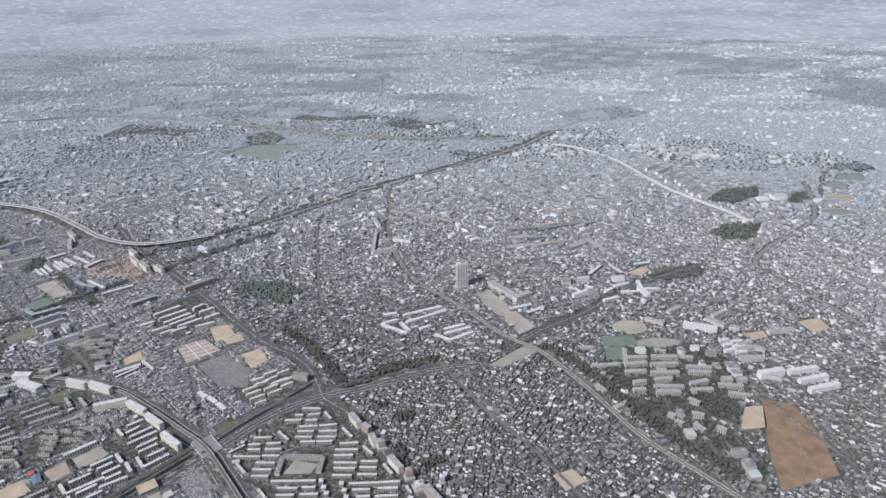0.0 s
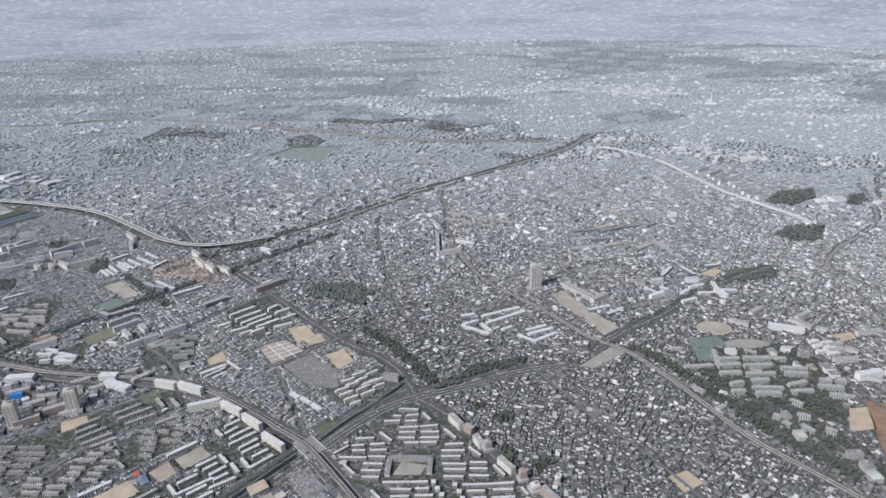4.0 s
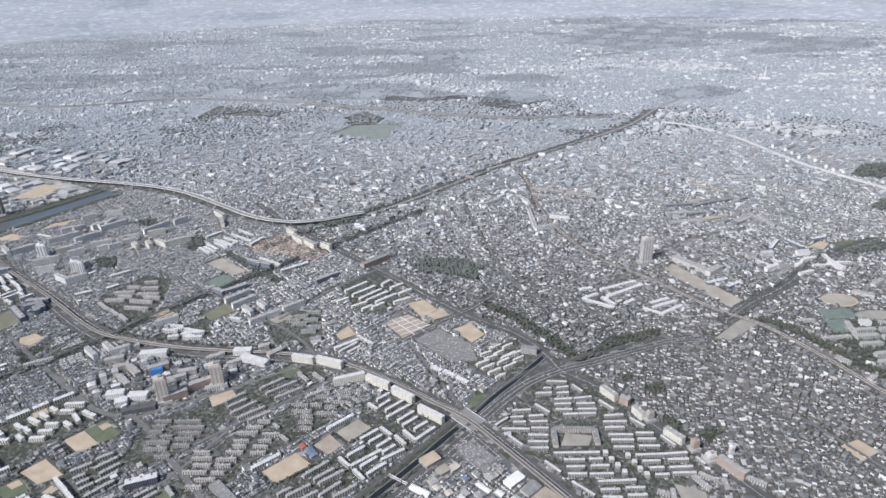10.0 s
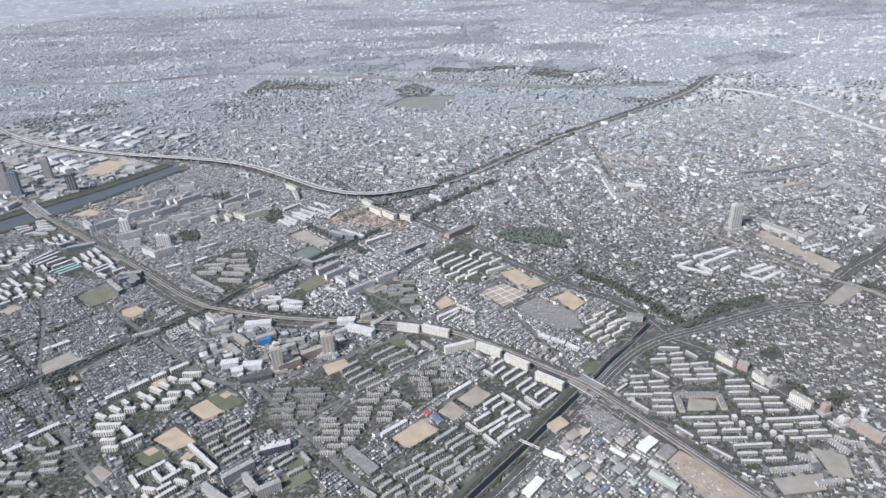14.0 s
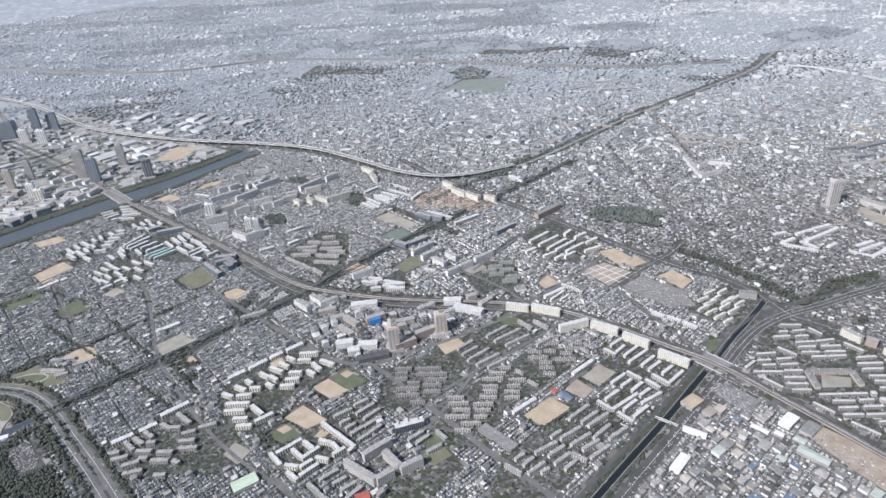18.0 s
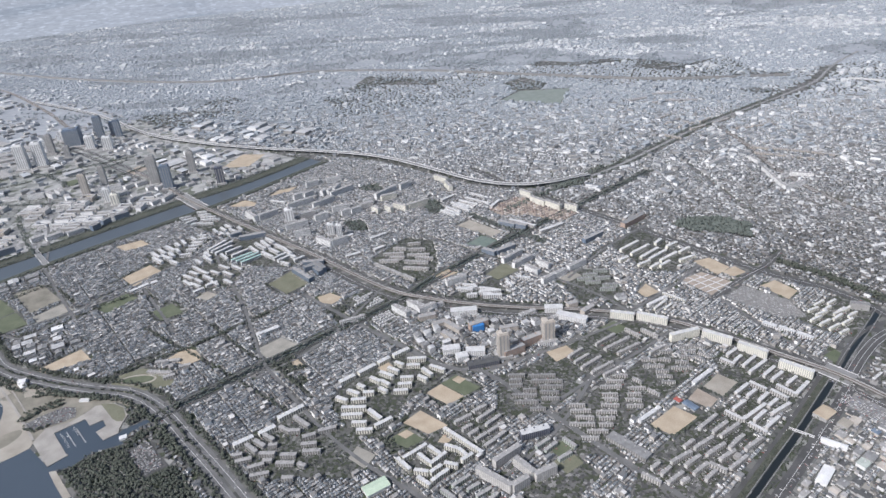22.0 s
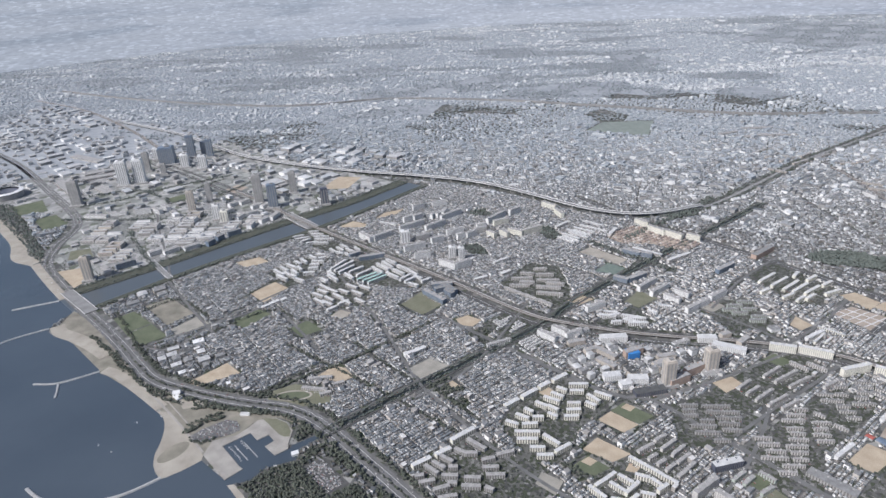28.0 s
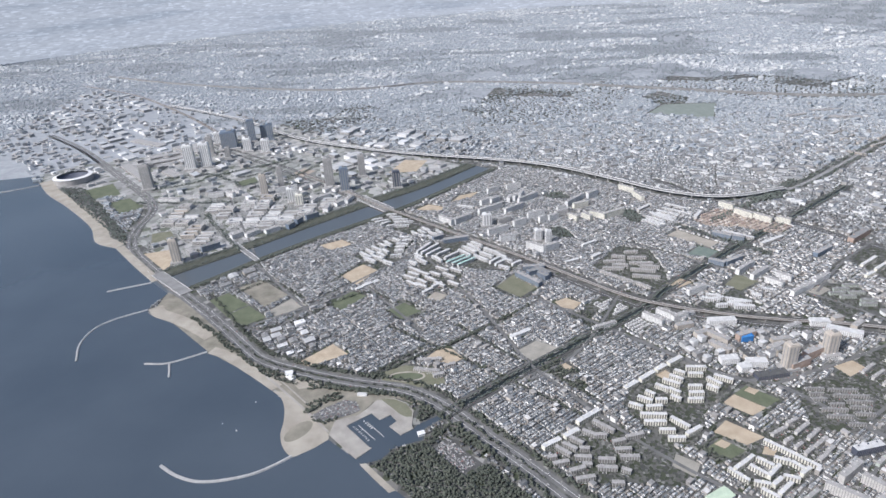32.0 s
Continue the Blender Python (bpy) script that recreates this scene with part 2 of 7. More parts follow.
# Far ground sheet: haze is put into its pale blue-grey colour.
M["hazed_plain"] = plain("hazed_plain", (0.28, 0.3, 0.325), (0.36, 0.38, 0.405), 0.012, 0.06, 0.95, 0.0)
M["estate"] = town_ground("estate_ground", 0.3, [(0.0, (0.048, 0.055, 0.038)), (0.2, grey(0.11, 0.02)), (0.42, (0.062, 0.07, 0.048)), (0.6, grey(0.13, 0.02)), (0.78, grey(0.07)), (0.93, grey(0.22, 0.02))])
M["river"] = water_material("river_water", (0.085, 0.098, 0.11))
M["canal"] = water_material("canal_water", (0.014, 0.017, 0.016))
M["yard_ground"] = town_ground("yard_ground", 0.16, [(0.0, grey(0.14)), (0.25, grey(0.21, 0.03)), (0.5, grey(0.12)), (0.68, grey(0.3, 0.06)), (0.85, grey(0.17)), (0.94, (0.06, 0.065, 0.045))])
M["bay_ground"] = town_ground("bay_ground", 0.07, [(0.0, grey(0.24)), (0.3, grey(0.31, 0.01)), (0.52, (0.13, 0.14, 0.115)), (0.62, grey(0.37, 0.01)), (0.8, grey(0.2)), (0.93, grey(0.4, 0.01))])
M["water"], M["ground"], M["distance"] = water_material(), town_ground(), glowing_backdrop()


# ---- mesh tools ----
def mesh_of(name, verts, faces, *mats):
    me = bpy.data.meshes.new(name)
    me.from_pydata(verts, [], faces)
    for m in mats:
        me.materials.append(M[m])
    return me


def bulk_mesh(name, verts, quads, tris, quad_mat, tri_mat, mats):
    """A mesh straight from arrays: verts (n, 3), quads (q, 4), tris (t, 3), with material slots for each."""
    me = bpy.data.meshes.new(name)
    nq, nt = len(quads), len(tris)
    me.vertices.add(len(verts))
    me.vertices.foreach_set("co", np.ascontiguousarray(verts, np.float32).ravel())
    me.loops.add(nq * 4 + nt * 3)
    me.loops.foreach_set("vertex_index", np.concatenate([quads.ravel(), tris.ravel()]).astype(np.int32))
    me.polygons.add(nq + nt)
    me.polygons.foreach_set("loop_start", np.concatenate([np.arange(nq) * 4, nq * 4 + np.arange(nt) * 3]).astype(np.int32))
    me.polygons.foreach_set("material_index", np.concatenate([quad_mat, tri_mat]).astype(np.int32))
    me.polygons.foreach_set("use_smooth", np.zeros(nq + nt, bool))
    for m in mats:
        me.materials.append(M[m])
    me.update(calc_edges=True)
    me.validate()
    return me


BOX_FACES = [(0, 1, 5, 4), (1, 2, 6, 5), (2, 3, 7, 6), (3, 0, 4, 7), (4, 5, 6, 7), (3, 2, 1, 0)]


def boxes(name, some, mat):
    """A mesh of boxes, each (x, y, z, length, depth, height) with z at its foot."""
    v, f = [], []
    for x, y, z, a, b, h in some:
        k = len(v)
        v += [(x + sx * a / 2, y + sy * b / 2, z + dz) for dz in (0, h) for sx, sy in ((-1, -1), (1, -1), (1, 1), (-1, 1))]
        f += [tuple(k + i for i in q) for q in BOX_FACES]
    return mesh_of(name, v, f, mat)


def prism(name, outline, z0, z1, *mats):
    """An upright prism over an outline (anticlockwise or not)."""
    pts = [tuple(p) for p in outline]
    area = sum(a[0] * b[1] - a[1] * b[0] for a, b in zip(pts, pts[1:] + pts[:1]))
    if area < 0:
        pts.reverse()
    n = len(pts)
    v = [(x, y, z0) for x, y in pts] + [(x, y, z1) for x, y in pts]
    f = [tuple(range(n, 2 * n))] + [(k, (k + 1) % n, n + (k + 1) % n, n + k) for k in range(n)]
    return mesh_of(name, v, f, *mats)


def part(name, me, parent, label=""):
    ob = new(name, me)
    ob.parent = parent
    return tagged(ob, label) if label else ob


def offset_line(line, d):
    """The line moved sideways by d (to its left)."""
    p = np.array(line, float)
    t = np.gradient(p, axis=0)
    t /= np.linalg.norm(t, axis=1)[:, None]
    return p + d * np.stack([-t[:, 1], t[:, 0]], -1)


def smooth_line(line, step=12.0):
    """A Catmull-Rom line through the points."""
    p = np.array(line, float)
    p = np.vstack([2 * p[0] - p[1], p, 2 * p[-1] - p[-2]])
    out = []
    for k in range(1, len(p) - 2):
        a, b, c, d = p[k - 1 : k + 3]
        for s in np.linspace(0, 1, max(2, int(np.linalg.norm(c - b) / step)), endpoint=False):
            out.append(0.5 * (2 * b + (c - a) * s + (2 * a - 5 * b + 4 * c - d) * s**2 + (3 * b - a - 3 * c + d) * s**3))
    return np.array(out + [p[-2]])


def strip(name, line, width, z, thick, *mats):
    """A ribbon with thickness along a line."""
    a, b = offset_line(line, width / 2), offset_line(line, -width / 2)
    n = len(a)
    v = [(*p, z) for p in a] + [(*p, z) for p in b] + [(*p, z - thick) for p in a] + [(*p, z - thick) for p in b]
    f = []
    for k in range(n - 1):
        f += [(n + k, n + k + 1, k + 1, k), (k, k + 1, 2 * n + k + 1, 2 * n + k), (3 * n + k, 3 * n + k + 1, n + k + 1, n + k)]
        if z - thick > 0.5:
            f.append((2 * n + k, 2 * n + k + 1, 3 * n + k + 1, 3 * n + k))
    f += [(0, 2 * n, 3 * n, n), (n - 1, 2 * n - 1, 4 * n - 1, 3 * n - 1)]
    return mesh_of(name, v, f, *mats)


# ---- the plan's raster: what is taken ----
CELL, X0, Y0, X1, Y1 = 3.0, -5700.0, 250.0, 3800.0, 4950.0
NX, NY = int((X1 - X0) / CELL), int((Y1 - Y0) / CELL)
taken = np.zeros((NY, NX), bool)
paved = np.zeros((NY, NX), bool)


def window(lo, hi):
    i0, i1 = max(0, int((lo[0] - X0) / CELL)), min(NX, int((hi[0] - X0) / CELL) + 2)
    j0, j1 = max(0, int((lo[1] - Y0) / CELL)), min(NY, int((hi[1] - Y0) / CELL) + 2)
    gx, gy = np.meshgrid(X0 + (np.arange(i0, i1) + 0.5) * CELL, Y0 + (np.arange(j0, j1) + 0.5) * CELL)
    return (slice(j0, j1), slice(i0, i1)), gx, gy


def inside(gx, gy, poly):
    hit = np.zeros(np.shape(gx), bool)
    p = [tuple(q) for q in poly]
    for (ax, ay), (bx, by) in zip(p, p[1:] + p[:1]):
        if ay != by:
            hit ^= ((ay > gy) != (by > gy)) & (gx < (bx - ax) * (gy - ay) / (by - ay) + ax)
    return hit


def take_area(poly):
    p = np.array(poly, float)
    w, gx, gy = window(p.min(0), p.max(0))
    taken[w] |= inside(gx, gy, poly)


def take_line(line, width, raster=taken):
    p = np.array(line, float)
    for a, b in zip(p[:-1], p[1:]):
        r = width / 2
        w, gx, gy = window(np.minimum(a, b) - r, np.maximum(a, b) + r)
        d = b - a
        s = np.clip(((gx - a[0]) * d[0] + (gy - a[1]) * d[1]) / max(d @ d, 1e-9), 0, 1)
        raster[w] |= np.hypot(gx - a[0] - s * d[0], gy - a[1] - s * d[1]) < r


def on_road(x, y):
    i, j = ((np.asarray(x) - X0) / CELL).astype(int), ((np.asarray(y) - Y0) / CELL).astype(int)
    return paved[np.clip(j, 0, NY - 1), np.clip(i, 0, NX - 1)]


def is_taken(x, y):
    i, j = ((np.asarray(x) - X0) / CELL).astype(int), ((np.asarray(y) - Y0) / CELL).astype(int)
    out = (i < 0) | (i >= NX) | (j < 0) | (j >= NY)
    return out | taken[np.clip(j, 0, NY - 1), np.clip(i, 0, NX - 1)]


# ---- ground, water, shore ----
def disc(name, cx, cy, r, z, mat):
    n = 96
    return mesh_of(name, [(cx + r * math.cos(2 * math.pi * k / n), cy + r * math.sin(2 * math.pi * k / n), z) for k in range(n)], [tuple(range(n))], mat)


tagged(new("ground", disc("ground", -500, 0, 4990, 0.0, "ground")), "grey town ground of yards and lanes reaching the hazy horizon", "ground", kind="structure")

# Ragged-edged sheet added over the ground, coloured as if seen through haze.
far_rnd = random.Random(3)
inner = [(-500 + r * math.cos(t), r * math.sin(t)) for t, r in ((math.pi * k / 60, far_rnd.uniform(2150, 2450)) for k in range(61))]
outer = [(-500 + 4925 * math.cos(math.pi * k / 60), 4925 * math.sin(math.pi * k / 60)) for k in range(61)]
tagged(new("backdrop", mesh_of("plain", [(*p, 0.3) for p in inner + outer], [(k, 61 + k, 62 + k, k + 1) for k in range(60)], "hazed_plain")), "built-up plain in the distance with haze painted into its pale blue-grey", "backdrop", kind="structure")
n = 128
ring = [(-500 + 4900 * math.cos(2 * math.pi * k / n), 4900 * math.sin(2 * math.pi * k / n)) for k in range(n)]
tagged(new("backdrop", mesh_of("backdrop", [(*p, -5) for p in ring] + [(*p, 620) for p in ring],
       [(k, (k + 1) % n, n + (k + 1) % n, n + k) for k in range(n)], "distance")), "glowing backdrop painted as pale blue-grey hazy distance beyond the town", "backdrop", kind="structure")

COAST_FAR = [(-2637, 1532), (-2528, 1473), (-2326, 1316), (-2237, 1236), (-2120, 1154), (-1985, 1049), (-1917, 973), (-1856, 949), (-1774, 881), (-1697, 820)]
RIVER_NORTH = [(-1689, 848), (-1593, 959), (-1492, 1087), (-1402, 1196), (-1310, 1300), (-1217, 1441)]
RIVER_SOUTH = [(-1619, 810), (-1580, 864), (-1545, 916), (-1466, 1014), (-1360, 1134), (-1284, 1236), (-1169, 1411)]
COAST_MID = [(-1646, 784), (-1649, 732), (-1627, 712), (-1590, 698), (-1543, 675), (-1510, 655), (-1488, 623), (-1463, 615), (-1438, 600), (-1406, 580), (-1381, 564), (-1360, 550), (-1343, 538), (-1330, 518), (-1321, 493), (-1317, 474), (-1308, 456), (-1297, 444), (-1288, 439), (-1280, 445), (-1269, 455), (-1257, 470)]
BASIN = [(-1203, 461), (-1207, 463), (-1243, 494), (-1219, 519), (-1206, 508), (-1195, 518), (-1185, 508), (-1192, 498), (-1175, 485), (-1163, 497)]
HARBOUR = [(-1216, 443)] + BASIN + [(-1160, 504), (-1139, 522), (-1126, 528), (-1123, 524), (-1136, 515), (-1150, 499), (-1148, 481), (-1167, 471), (-1179, 464), (-1188, 446)]
COAST_NEAR = [(-1208, 436), (-1190, 422), (-1159, 402), (-1147, 394), (-1090, 330), (-980, 200)]
far_shore = smooth_line(COAST_FAR, 15)
mid_shore = smooth_line(COAST_MID, 8)
sea = [(-4600, 2600), (-3400, 2050), (-2950, 1740)] + [tuple(p) for p in far_shore] + [tuple(p) for p in mid_shore] + HARBOUR + COAST_NEAR + [(-900, -300), (-3400, -1200), (-4700, -300), (-4900, 1200)]
river = [(-1706, 812)] + [tuple(p) for p in smooth_line(RIVER_NORTH, 20)] + [tuple(p) for p in smooth_line(RIVER_SOUTH, 20)[::-1]] + [(-1640, 778)]
tagged(new("water", prism("sea", sea, -0.4, 0.12, "water")), "dark blue sea with a fine ripple off the beach", "sea", kind="structure")
tagged(new("water", prism("river", river, -0.4, 0.1, "river")), "dark straight river between embankments", "river", kind="structure")
take_area(sea)
take_area(river)
take_line(RIVER_NORTH, 46)
take_line(RIVER_SOUTH, 40)
for bank, side in ((RIVER_NORTH, 1), (RIVER_SOUTH, -8)):
    tagged(new("embankment", strip("embankment", offset_line(smooth_line(bank, 20), side), 31 if side > 0 else 15, 1.2, 1.5, "bank")), "grassed river embankment with a flat top", "embankment", kind="structure")


def beach(outline):
    tagged(new("beach", prism("beach", outline, -0.3, 0.45, "beach")), "pale sand beach along the sea wall", "beach", kind="structure")
    take_area(outline)


def shore_band(line, width):
    a, b = offset_line(line, 0), offset_line(line, width)
    return [tuple(p) for p in a] + [tuple(p) for p in b[::-1]]


beach(shore_band(smooth_line(COAST_FAR[2:8], 15), 30))
beach(shore_band(smooth_line(COAST_FAR[7:10], 15), 16))
beach(shore_band(smooth_line(COAST_MID[1:6], 8), 22))
beach(shore_band(smooth_line(COAST_MID[6:12], 8), 16))
beach([tuple(p) for p in smooth_line(COAST_MID[11:], 6)] + [(-1259, 478), (-1268, 488), (-1294, 511), (-1323, 535), (-1345, 549)])
beach([(-1210, 436), (-1191, 419), (-1168, 400), (-1162, 404), (-1186, 424), (-1203, 438)])


def breakwater(line, width=2.0):
    ob = new("breakwater", strip("breakwater", smooth_line(line, 6), width, 1.3, 1.6, "stone"))
    tagged(ob, "low pale stone breakwater standing in the sea", "breakwater", "breakwaters")
    part("armour_band", strip("armour_band", smooth_line(line, 6), width + 1.4, 0.5, 0.8, "stone"), ob)


breakwater([(-1673, 589), (-1697, 629), (-1703, 667), (-1689, 697), (-1649, 731)])
breakwater([(-1567, 591), (-1532, 596), (-1490, 626)])
breakwater([(-1532, 596), (-1522, 580), (-1514, 565)])
breakwater([(-1433, 411), (-1408, 399), (-1378, 393), (-1348, 399), (-1321, 411), (-1302, 427), (-1290, 440)], 2.6)
breakwater([(-1759, 783), (-1697, 818)], 3)
breakwater([(-2420, 1230), (-2360, 1262), (-2310, 1300)], 3)


# ---- roads and railways ----
ROADS = {}


def road(line, width, mat="asphalt", z=0.3, lanes=True, name="road", label="grey asphalt road with faded lane lines", extra=4.0):
    s = smooth_line(line, 14)
    z += 0.012 * len(ROADS)
    ob = tagged(new(name, strip(name, s, width, z, z + 0.2, mat)), label, name.replace("_", " "), kind="structure")
    if lanes and width >= 9:
        part("centre_line", strip("centre_line", s, 0.35, z + 0.05, 0.04, "line"), ob)
    if lanes and width >= 14:
        for d in (-width / 2 + 1.2, width / 2 - 1.2):
            part("edge_line", strip("edge_line", offset_line(s, d), 0.35, z + 0.05, 0.04, "line"), ob)
    take_line(s, width + extra)
    take_line(s, width + 1.5, paved)
    return s


COAST_ROAD = [(-2653, 1768), (-2396, 1590), (-2117, 1356), (-1977, 1237), (-1908, 1164), (-1882, 1103), (-1870, 1043), (-1839, 976), (-1792, 922), (-1677, 827), (-1573, 751), (-1492, 687), (-1443, 646), (-1394, 611), (-1313, 587), (-1248, 575), (-1186, 567), (-1131, 538), (-1070, 487), (-1010, 436), (-940, 372), (-880, 310)]
for d in (-8, 8):
    ROADS["coast%d" % d] = road([tuple(p) for p in offset_line(COAST_ROAD, d * 0.75)], 9, "street", label="wide coastal highway carriageway with lane lines")
take_line(COAST_ROAD, 34)
RAIL_LINE = [(-2020, 1640), (-1850, 1530), (-1620, 1364), (-1504, 1275), (-1398, 1183), (-1226, 1054), (-1048, 926), (-911, 820), (-845, 789), (-760, 768), (-690, 759), (-624, 755), (-549, 744), (-491, 724), (-429, 686), (-372, 646), (-329, 615), (-286, 566), (-236, 506), (-202, 464), (-150, 400), (-90, 330)]
for d in (-11, 9):
    ROADS["rail%d" % d] = road([tuple(p) for p in offset_line(RAIL_LINE if d > 0 else RAIL_LINE[:18], d)], 9, label="boulevard carriageway beside the railway viaduct")
take_line(RAIL_LINE, 32)
CANAL = [(-560, 330), (-463, 451), (-402, 525), (-329, 619), (-291, 669), (-252, 716), (-222, 755)]
tagged(new("water", strip("canal", smooth_line(CANAL, 15), 6, 0.2, 0.4, "canal")), "dark straight drainage canal between concrete walls", "canal", kind="structure")
for d in (-4.0, 4.0):
    tagged(new("canal_wall", strip("canal_wall", offset_line(smooth_line(CANAL, 15), d), 0.8, 0.8, 1.0, "roof_grey")), "weathered concrete canal wall", "wall", kind="structure")
tagged(new("embankment", strip("embankment", offset_line(smooth_line(CANAL[:4], 15), 7.6), 6.4, 0.7, 0.9, "bank")), "dark sloping bank beside the canal", "embankment", kind="structure")
take_line(CANAL, 26)
ROADS["canal_road"] = road([tuple(p) for p in offset_line(CANAL[:4], -18)], 13)
ROADS["canal_road_w"] = road([tuple(p) for p in offset_line(CANAL[:4], 13)], 4, lanes=False)
ROADS["express"] = road([(-318, 612), (-285, 655), (-250, 692), (-210, 718), (-160, 738), (-108, 762), (-39, 789), (19, 798)], 14)
ROADS["express2"] = road([(-323, 632), (-292, 676), (-255, 712), (-210, 736), (-165, 752), (-110, 776), (-45, 800)], 6)
ROADS["express3"] = road([(50, 841), (113, 899), (175, 945), (246, 1010), (328, 1075), (422, 1128)], 10)
ROADS["r14"] = road([(-800, 1330), (-690, 1200), (-584, 1103), (-472, 996), (-395, 918), (-327, 856), (-271, 818), (-238, 783), (-216, 742), (-203, 716), (-171, 692), (-140, 660), (-104, 605), (-64, 560), (-35, 520), (10, 450), (60, 380)], 13)
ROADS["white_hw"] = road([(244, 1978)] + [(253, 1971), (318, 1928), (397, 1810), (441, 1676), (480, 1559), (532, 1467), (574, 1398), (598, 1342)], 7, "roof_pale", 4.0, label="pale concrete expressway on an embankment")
ROADS["hw_e"] = road([(832, 1606), (792, 1471), (744, 1365), (672, 1287), (590, 1215), (534, 1145), (534, 1106), (565, 1031), (595, 961), (610, 913)], 7, "road_pale")
ROADS["far_hw"] = road([(-3123, 2758), (-2707, 2568), (-2300, 2420), (-1938, 2333), (-1723, 2338), (-1457, 2412), (-1039, 2338), (-831, 2264), (-615, 2185), (-375, 2095), (-208, 2057), (96, 2040)], 5, "road_pale", 7.0, False, label="far pale expressway across the plain", extra=12)
ROADS["gbridge"] = road([(-425, 790), (-370, 844), (-323, 883), (-290, 925)], 9)
for k, line in enumerate((
    [(-1324, 840), (-1223, 732), (-1197, 702)],
    [(-1260, 985), (-1212, 906), (-1117, 771), (-1042, 643), (-991, 584), (-928, 517), (-865, 464), (-812, 430), (-740, 380)],
    [(-1460, 690), (-1437, 716), (-1365, 776), (-1330, 812)],
    [(-1463, 690), (-1417, 690), (-1373, 781), (-1291, 903), (-1234, 972)],
    [(-1545, 905), (-1440, 800), (-1373, 735)],
    [(-1030, 803), (-954, 744), (-797, 630), (-745, 619), (-669, 549), (-592, 474), (-563, 450), (-500, 385)],
    [(-745, 616), (-638, 677), (-540, 741)],
    [(-597, 640), (-637, 554), (-672, 497), (-720, 440)],
    [(-414, 782), (-337, 641)],
    [(-880, 1010), (-752, 923), (-601, 815), (-541, 748)],
    [(-624, 848), (-564, 937), (-511, 997), (-470, 1040)],
    [(-560, 742), (-480, 815), (-425, 880)],
    [(-345, 1323), (-283, 1053), (-238, 932), (-157, 880), (-84, 832)],
    [(-49, 803), (12, 700), (75, 616), (121, 543), (170, 460)],
    [(372, 869), (384, 755), (414, 663), (440, 600)],
    [(-900, 850), (-967, 678), (-1034, 600)],
    [(-500, 705), (-560, 650), (-597, 619), (-660, 560)],
    [(-150, 880), (-60, 1000), (60, 1120), (200, 1180)],
    [(-1545, 916), (-1600, 1000), (-1690, 1130), (-1760, 1240)],
)):
    ROADS["street%d" % k] = road(line, 4.2 if k != 5 else 6.5, "street", lanes=False, name="street", label="grey asphalt town street", extra=2.5)
C1 = [(-1129, 527), (-1034, 627), (-877, 786), (-838, 844), (-709, 992), (-581, 1128), (-430, 1290)]
tagged(new("water", strip("canal", smooth_line(C1, 15), 5.0, 0.2, 0.4, "canal")), "narrow dark canal between rows of trees", "canal", kind="structure")
take_line(C1, 14)
for d in (-7.6, 7.6):
    ROADS["c1%d" % d] = road([tuple(p) for p in offset_line(C1, d)], 2.6, lanes=False, name="street", label="narrow street beside a canal", extra=2.0)


def viaduct(line, width, z, label, mat="road_pale", gap=30, group="viaducts", rail="white"):
    s = smooth_line(line, 14)
    ob = tagged(new("viaduct"), label, "viaduct", group)
    part("deck", strip("deck", s, width, z, 1.2, mat), ob)
    for d in (-width / 2 + 0.3, width / 2 - 0.3):
        part("parapet", strip("parapet", offset_line(s, d), 0.6, z + 0.8, 1.4, rail), ob, "pale concrete parapet")
    far, spots = 0.0, []
    for a, b in zip(s[:-1], s[1:]):
        far += np.linalg.norm(b - a)
        if far > gap:
            far = 0.0
            spots.append(b)
    pier = boxes("pier", [(0, 0, 0, 2, width * 0.5, z - 1.15)], "concrete")
    for k, p in enumerate(spots):
        o = part("pier", pier, ob)
        o.location = (*p, 0)
    take_line(s, width + 5)
    return s


VIADUCT = [(-2435, 2125), (-2061, 1909), (-1758, 1675), (-1575, 1583), (-1381, 1515), (-1191, 1470), (-1076, 1436), (-990, 1394), (-888, 1321), (-795, 1252), (-716, 1221), (-646, 1226), (-555, 1267), (-486, 1328), (-385, 1440), (-270, 1568), (-159, 1671), (0, 1815), (145, 1959), (229, 2088), (303, 2193), (420, 2330)]
viaduct(VIADUCT[:13], 11, 7, "long curved pale concrete expressway viaduct on piers")
take_line(VIADUCT, 30)
ROADS["inland"] = road(VIADUCT[11:], 9, "road_pale", label="pale expressway running on between trees")
wood_belts = [[tuple(p) for p in offset_line(VIADUCT[10:18], 9)], [tuple(p) for p in offset_line(VIADUCT[11:18], -9)]]
viaduct(RAIL_LINE[2:], 5, 4, "straight concrete railway viaduct through the town", "ballast", rail="concrete")


def railway(line, width):
    s = smooth_line(line, 14)
    ob = tagged(new("railway", strip("railway", s, width, 0.7, 0.9, "ballast")), "double railway track on brown ballast", "railway", kind="structure")
    for d in (-2.6, -1.7, 1.7, 2.6):
        part("rail", strip("rail", offset_line(s, d), 0.3, 0.9, 0.2, "metal"), ob)
    take_line(s, width + 4)


railway([(-215, 1564), (-192, 1419), (-178, 1265), (-116, 1081), (-23, 971), (47, 879), (102, 832), (159, 739), (204, 651), (253, 592), (291, 547), (350, 470)], 9)
railway([(-3100, 2560), (-2700, 2330), (-2300, 2000), (-2050, 1760)], 12)


